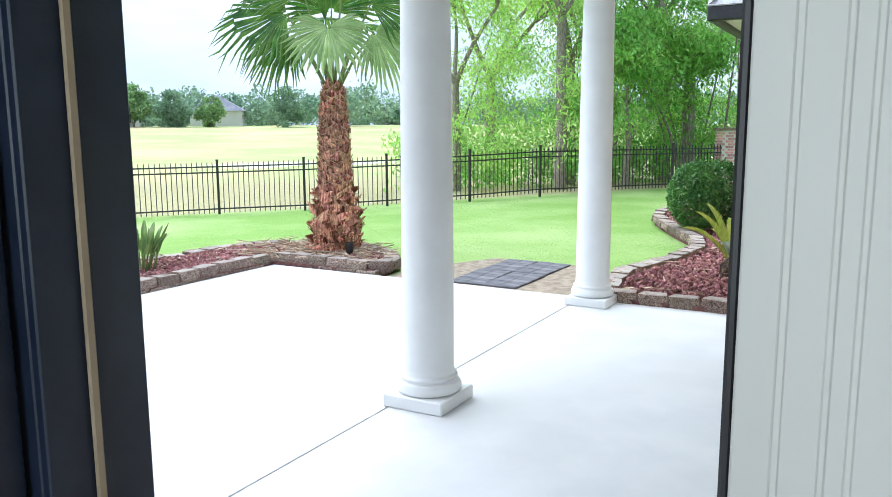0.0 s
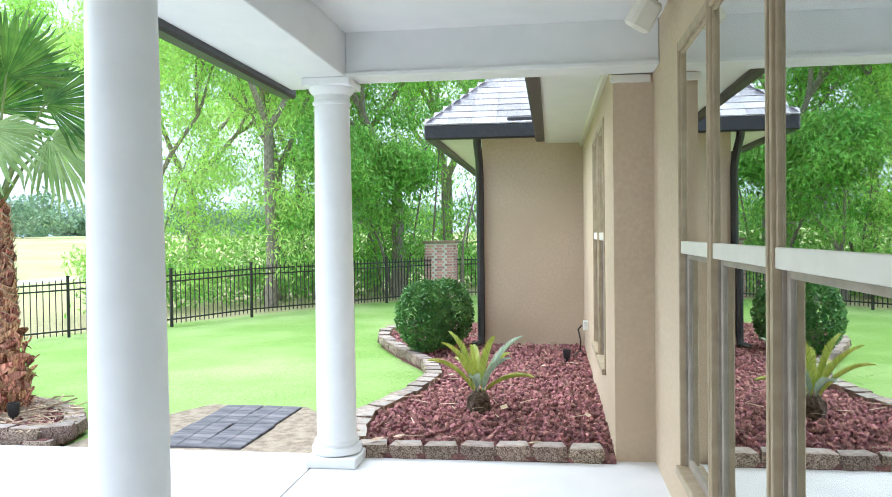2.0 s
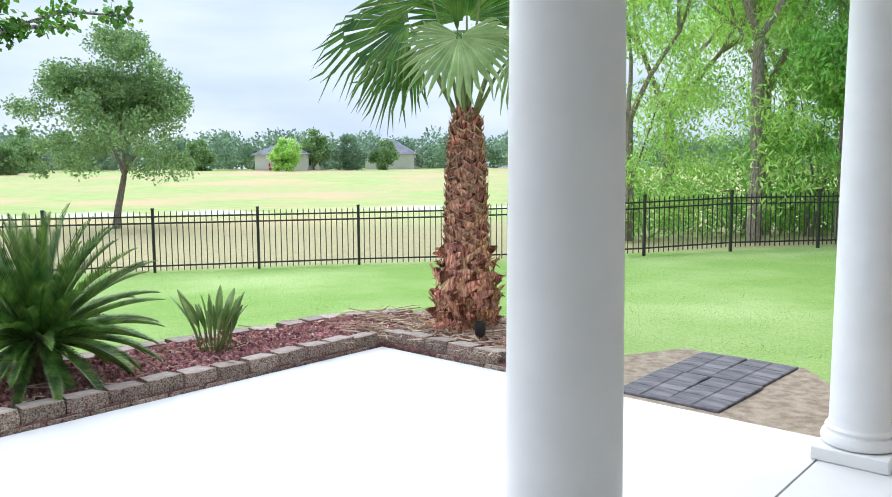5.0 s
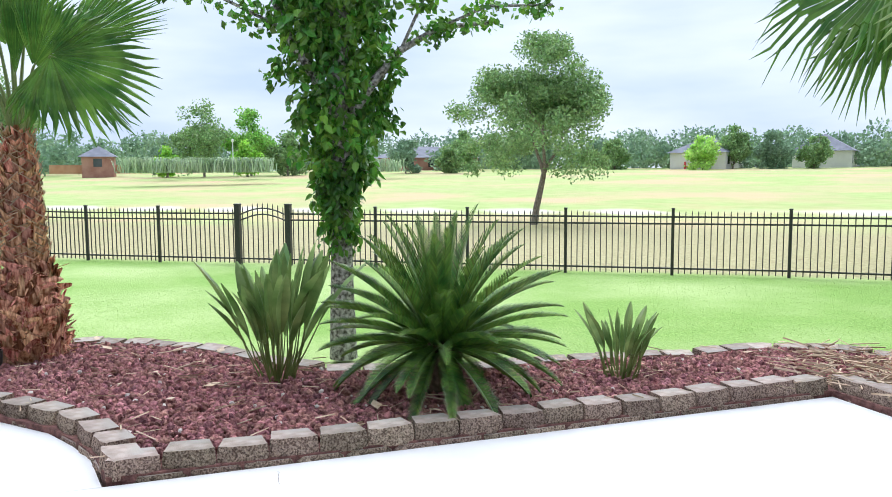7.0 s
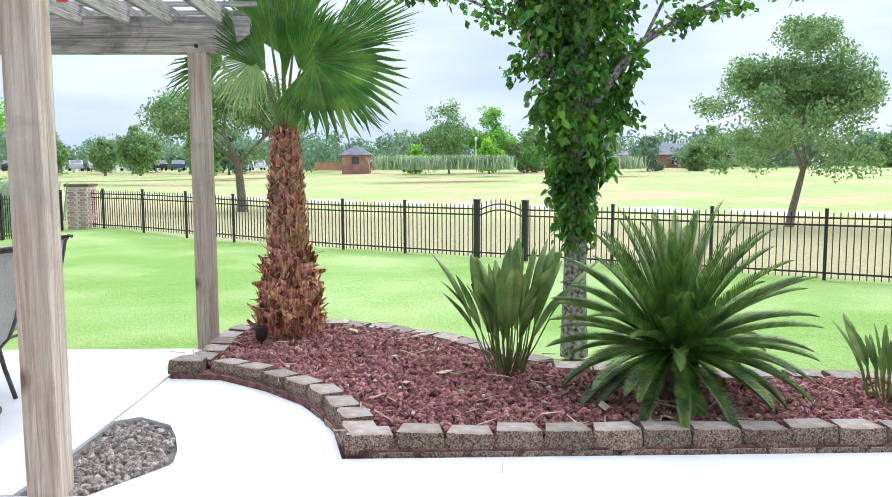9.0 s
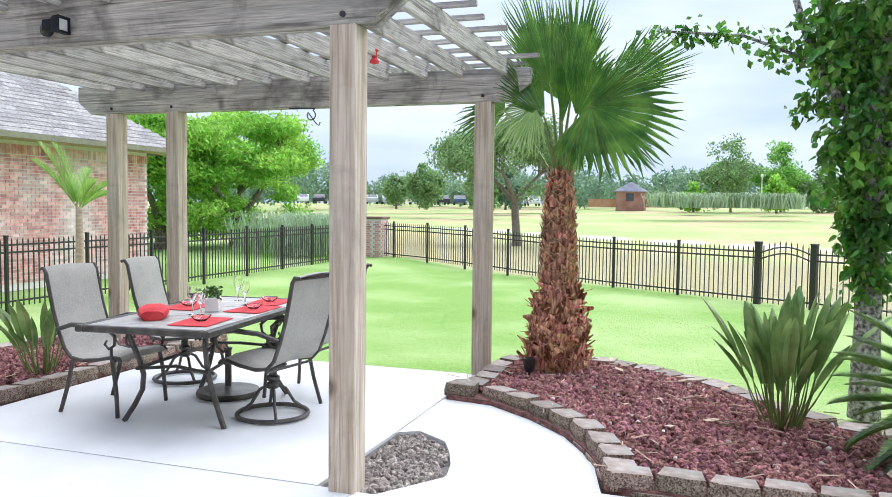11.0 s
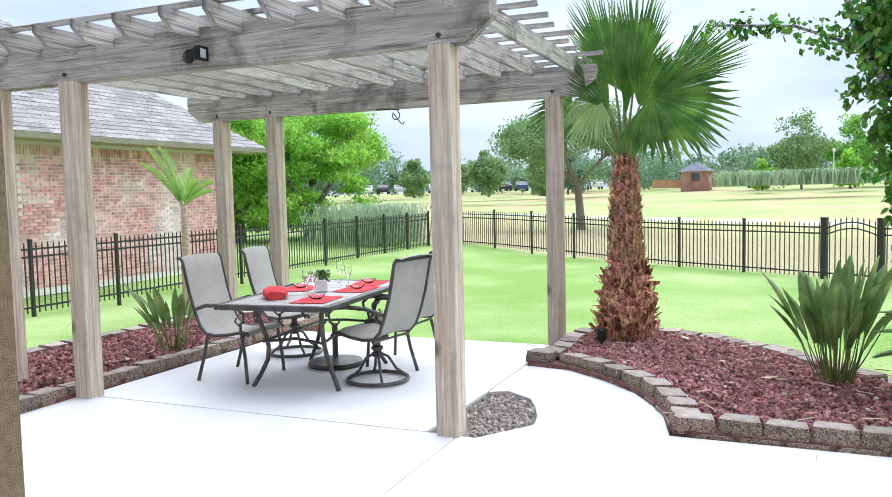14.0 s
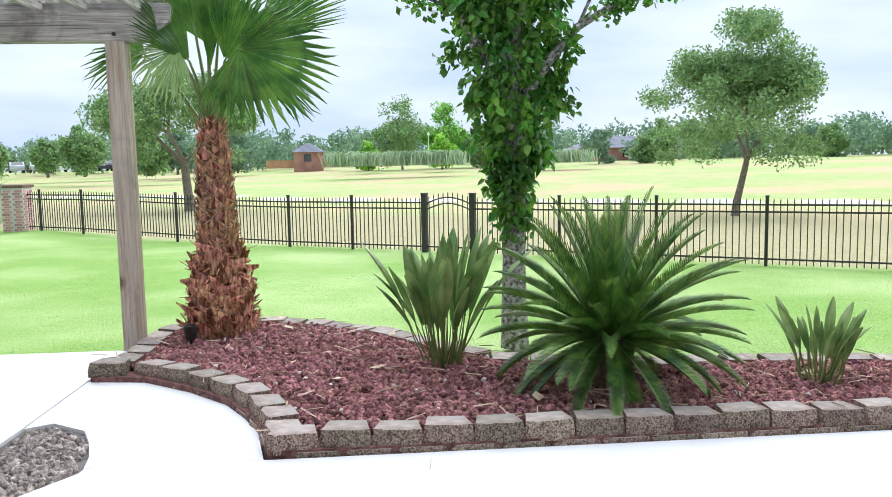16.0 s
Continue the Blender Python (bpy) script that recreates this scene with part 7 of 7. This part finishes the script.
for i, (x, y) in enumerate(((-110, 83), (-109, 84.6), (-111, 81.6))):
    rc = thing("lawn_chair", "red slatted lawn chair by the far house", "chair", "red lawn chairs", at=pose(x, y, 1.75, 0, 0, 127))
    g = Geo()
    g.box(-0.5, 0.5, -0.5, 0.4, 0.35, 0.5, c=0.03)
    g.obj("seat", M_RED, rc)
    g = Geo()
    g.box(-0.5, 0.5, 0.4, 0.55, 0.0, 1.2, c=0.03)
    g.obj("backrest", M_RED, rc)

M_TYRE = mat("tyre_rubber", (0.02, 0.02, 0.02), None, rough=0.9)
CARP = [mat("car_paint_%s" % n, c, None, rough=0.25) for n, c in (("white", (0.75, 0.75, 0.76)), ("black", (0.03, 0.03, 0.04)), ("silver", (0.45, 0.47, 0.5)), ("blue", (0.05, 0.08, 0.16)))]


def car(x, y, z, rz, m, word):
    c = thing("parked_car", "%s car parked in a row beyond the course" % word, "car", "parked cars", at=pose(x, y, z, 0, 0, rz))
    prof = [(-2.2, 0.35), (-2.25, 0.75), (-1.9, 0.92), (-1.2, 1.0), (-0.6, 1.45), (0.9, 1.48), (1.6, 1.05), (2.15, 0.95), (2.25, 0.6), (2.2, 0.35)]
    g = Geo()
    n = len(prof)
    g.add([(a, -0.88, b) for a, b in prof] + [(a, 0.88, b) for a, b in prof], [tuple(range(n - 1, -1, -1)), tuple(range(n, 2 * n))] + [(i, (i + 1) % n, n + (i + 1) % n, n + i) for i in range(n)])
    g.obj("body", m, c)
    g = Geo()
    for s in (-0.89, 0.89):
        g.add([(-1.05, s, 1.02), (1.4, s, 1.05), (0.82, s, 1.4), (-0.55, s, 1.38)], [(0, 1, 2, 3)])
    g.obj("side_window", M_DGLASS, c)
    for a0, z0, a1, z1 in ((1.60, 1.07, 0.93, 1.47), (-1.20, 1.02, -0.62, 1.44)):
        g = Geo()
        sg = 0.02 if a0 > 0 else -0.02
        g.add([(a0 + sg, -0.76, z0 + 0.02), (a0 + sg, 0.76, z0 + 0.02), (a1 + sg, 0.66, z1), (a1 + sg, -0.66, z1)], [(0, 1, 2, 3)])
        g.obj("windscreen", M_DGLASS, c)
    for a in (-1.4, 1.4):
        for s in (-0.8, 0.8):
            g = Geo()
            g.tube([(a, s - 0.1, 0.34), (a, s + 0.1, 0.34)], 0.34, 12)
            w_ = g.obj("wheel", M_TYRE, c)


random.seed(91)
for i in range(14):
    t = i / 13
    wd, mi = [("white", 0), ("black", 1), ("black", 1), ("silver", 2), ("dark blue", 3)][random.randrange(5)]
    car(-112 - 4.6 * t + random.uniform(-0.5, 0.5), -58 + 36 * t, 1.62, 22 + random.uniform(-8, 8), CARP[mi], wd)

# path lamp on the course
pl_ = thing("street_lamp", "thin grey lamp post by the far reeds", "lamp", at=pose(-91.5, 8.2, 1.3))
g = Geo()
g.tube([(0, 0, 0), (0, 0, 3.6)], 0.05, 6)
g.obj("pole", M_CASING, pl_)
g = Geo()
g.lathe([(0.05, 3.6), (0.16, 3.7), (0.14, 3.9), (0.02, 4.0)], 10)
g.obj("lantern", M_CASING, pl_)

# grass blades over the near lawn
random.seed(95)
g = Geo()
count = 0
while count < 90000:
    x, y = random.uniform(-15, -1.7), random.uniform(-7.5, 20)
    dist = math.hypot(x + 2, y - 3)
    if random.random() > 9.0 / max(6.0, dist) ** 1.25 * 1.2 or beyond_fence(x, y) > -0.1:
        continue
    if (x > SLAB_X - 0.02 and -2.1 < y < SLAB_Y + 0.05) or (x > -8.68 and y < 0.8 and y > -2.3) or x > -2.3 and y < 0 or inside((x, y), BED_A) or inside((x, y), BED_B) or inside((x, y), BED_C) or (-4.65 < x < -2.3 and 6.6 < y < 8.3 and random.random() > 0.06) or y < -2.2 and x > -4:
        continue
    if -7.7 < x < -6 and 0.7 < y < 2.3:
        continue
    count += 1
    z = ground_z(x, y)
    a, h = random.uniform(0, 6.28), random.uniform(0.008, 0.017)
    cx, sx = math.cos(a) * 0.0032, math.sin(a) * 0.0032
    bx, by = random.gauss(0, 0.02), random.gauss(0, 0.02)
    g.v += [(x - cx, y - sx, z - 0.005), (x + cx, y + sx, z - 0.005), (x + bx, y + by, z + h)]
    k = len(g.v)
    g.f.append((k - 3, k - 2, k - 1))
M_BLADE = mat("grass_blade", (0.23, 0.395, 0.09), (0.39, 0.54, 0.185), 1.2, 0.7, isl=0.22, trans=0.45)
tagged(g.obj("grass", M_BLADE), "short bright green lawn grass", "grass", kind="stuff")
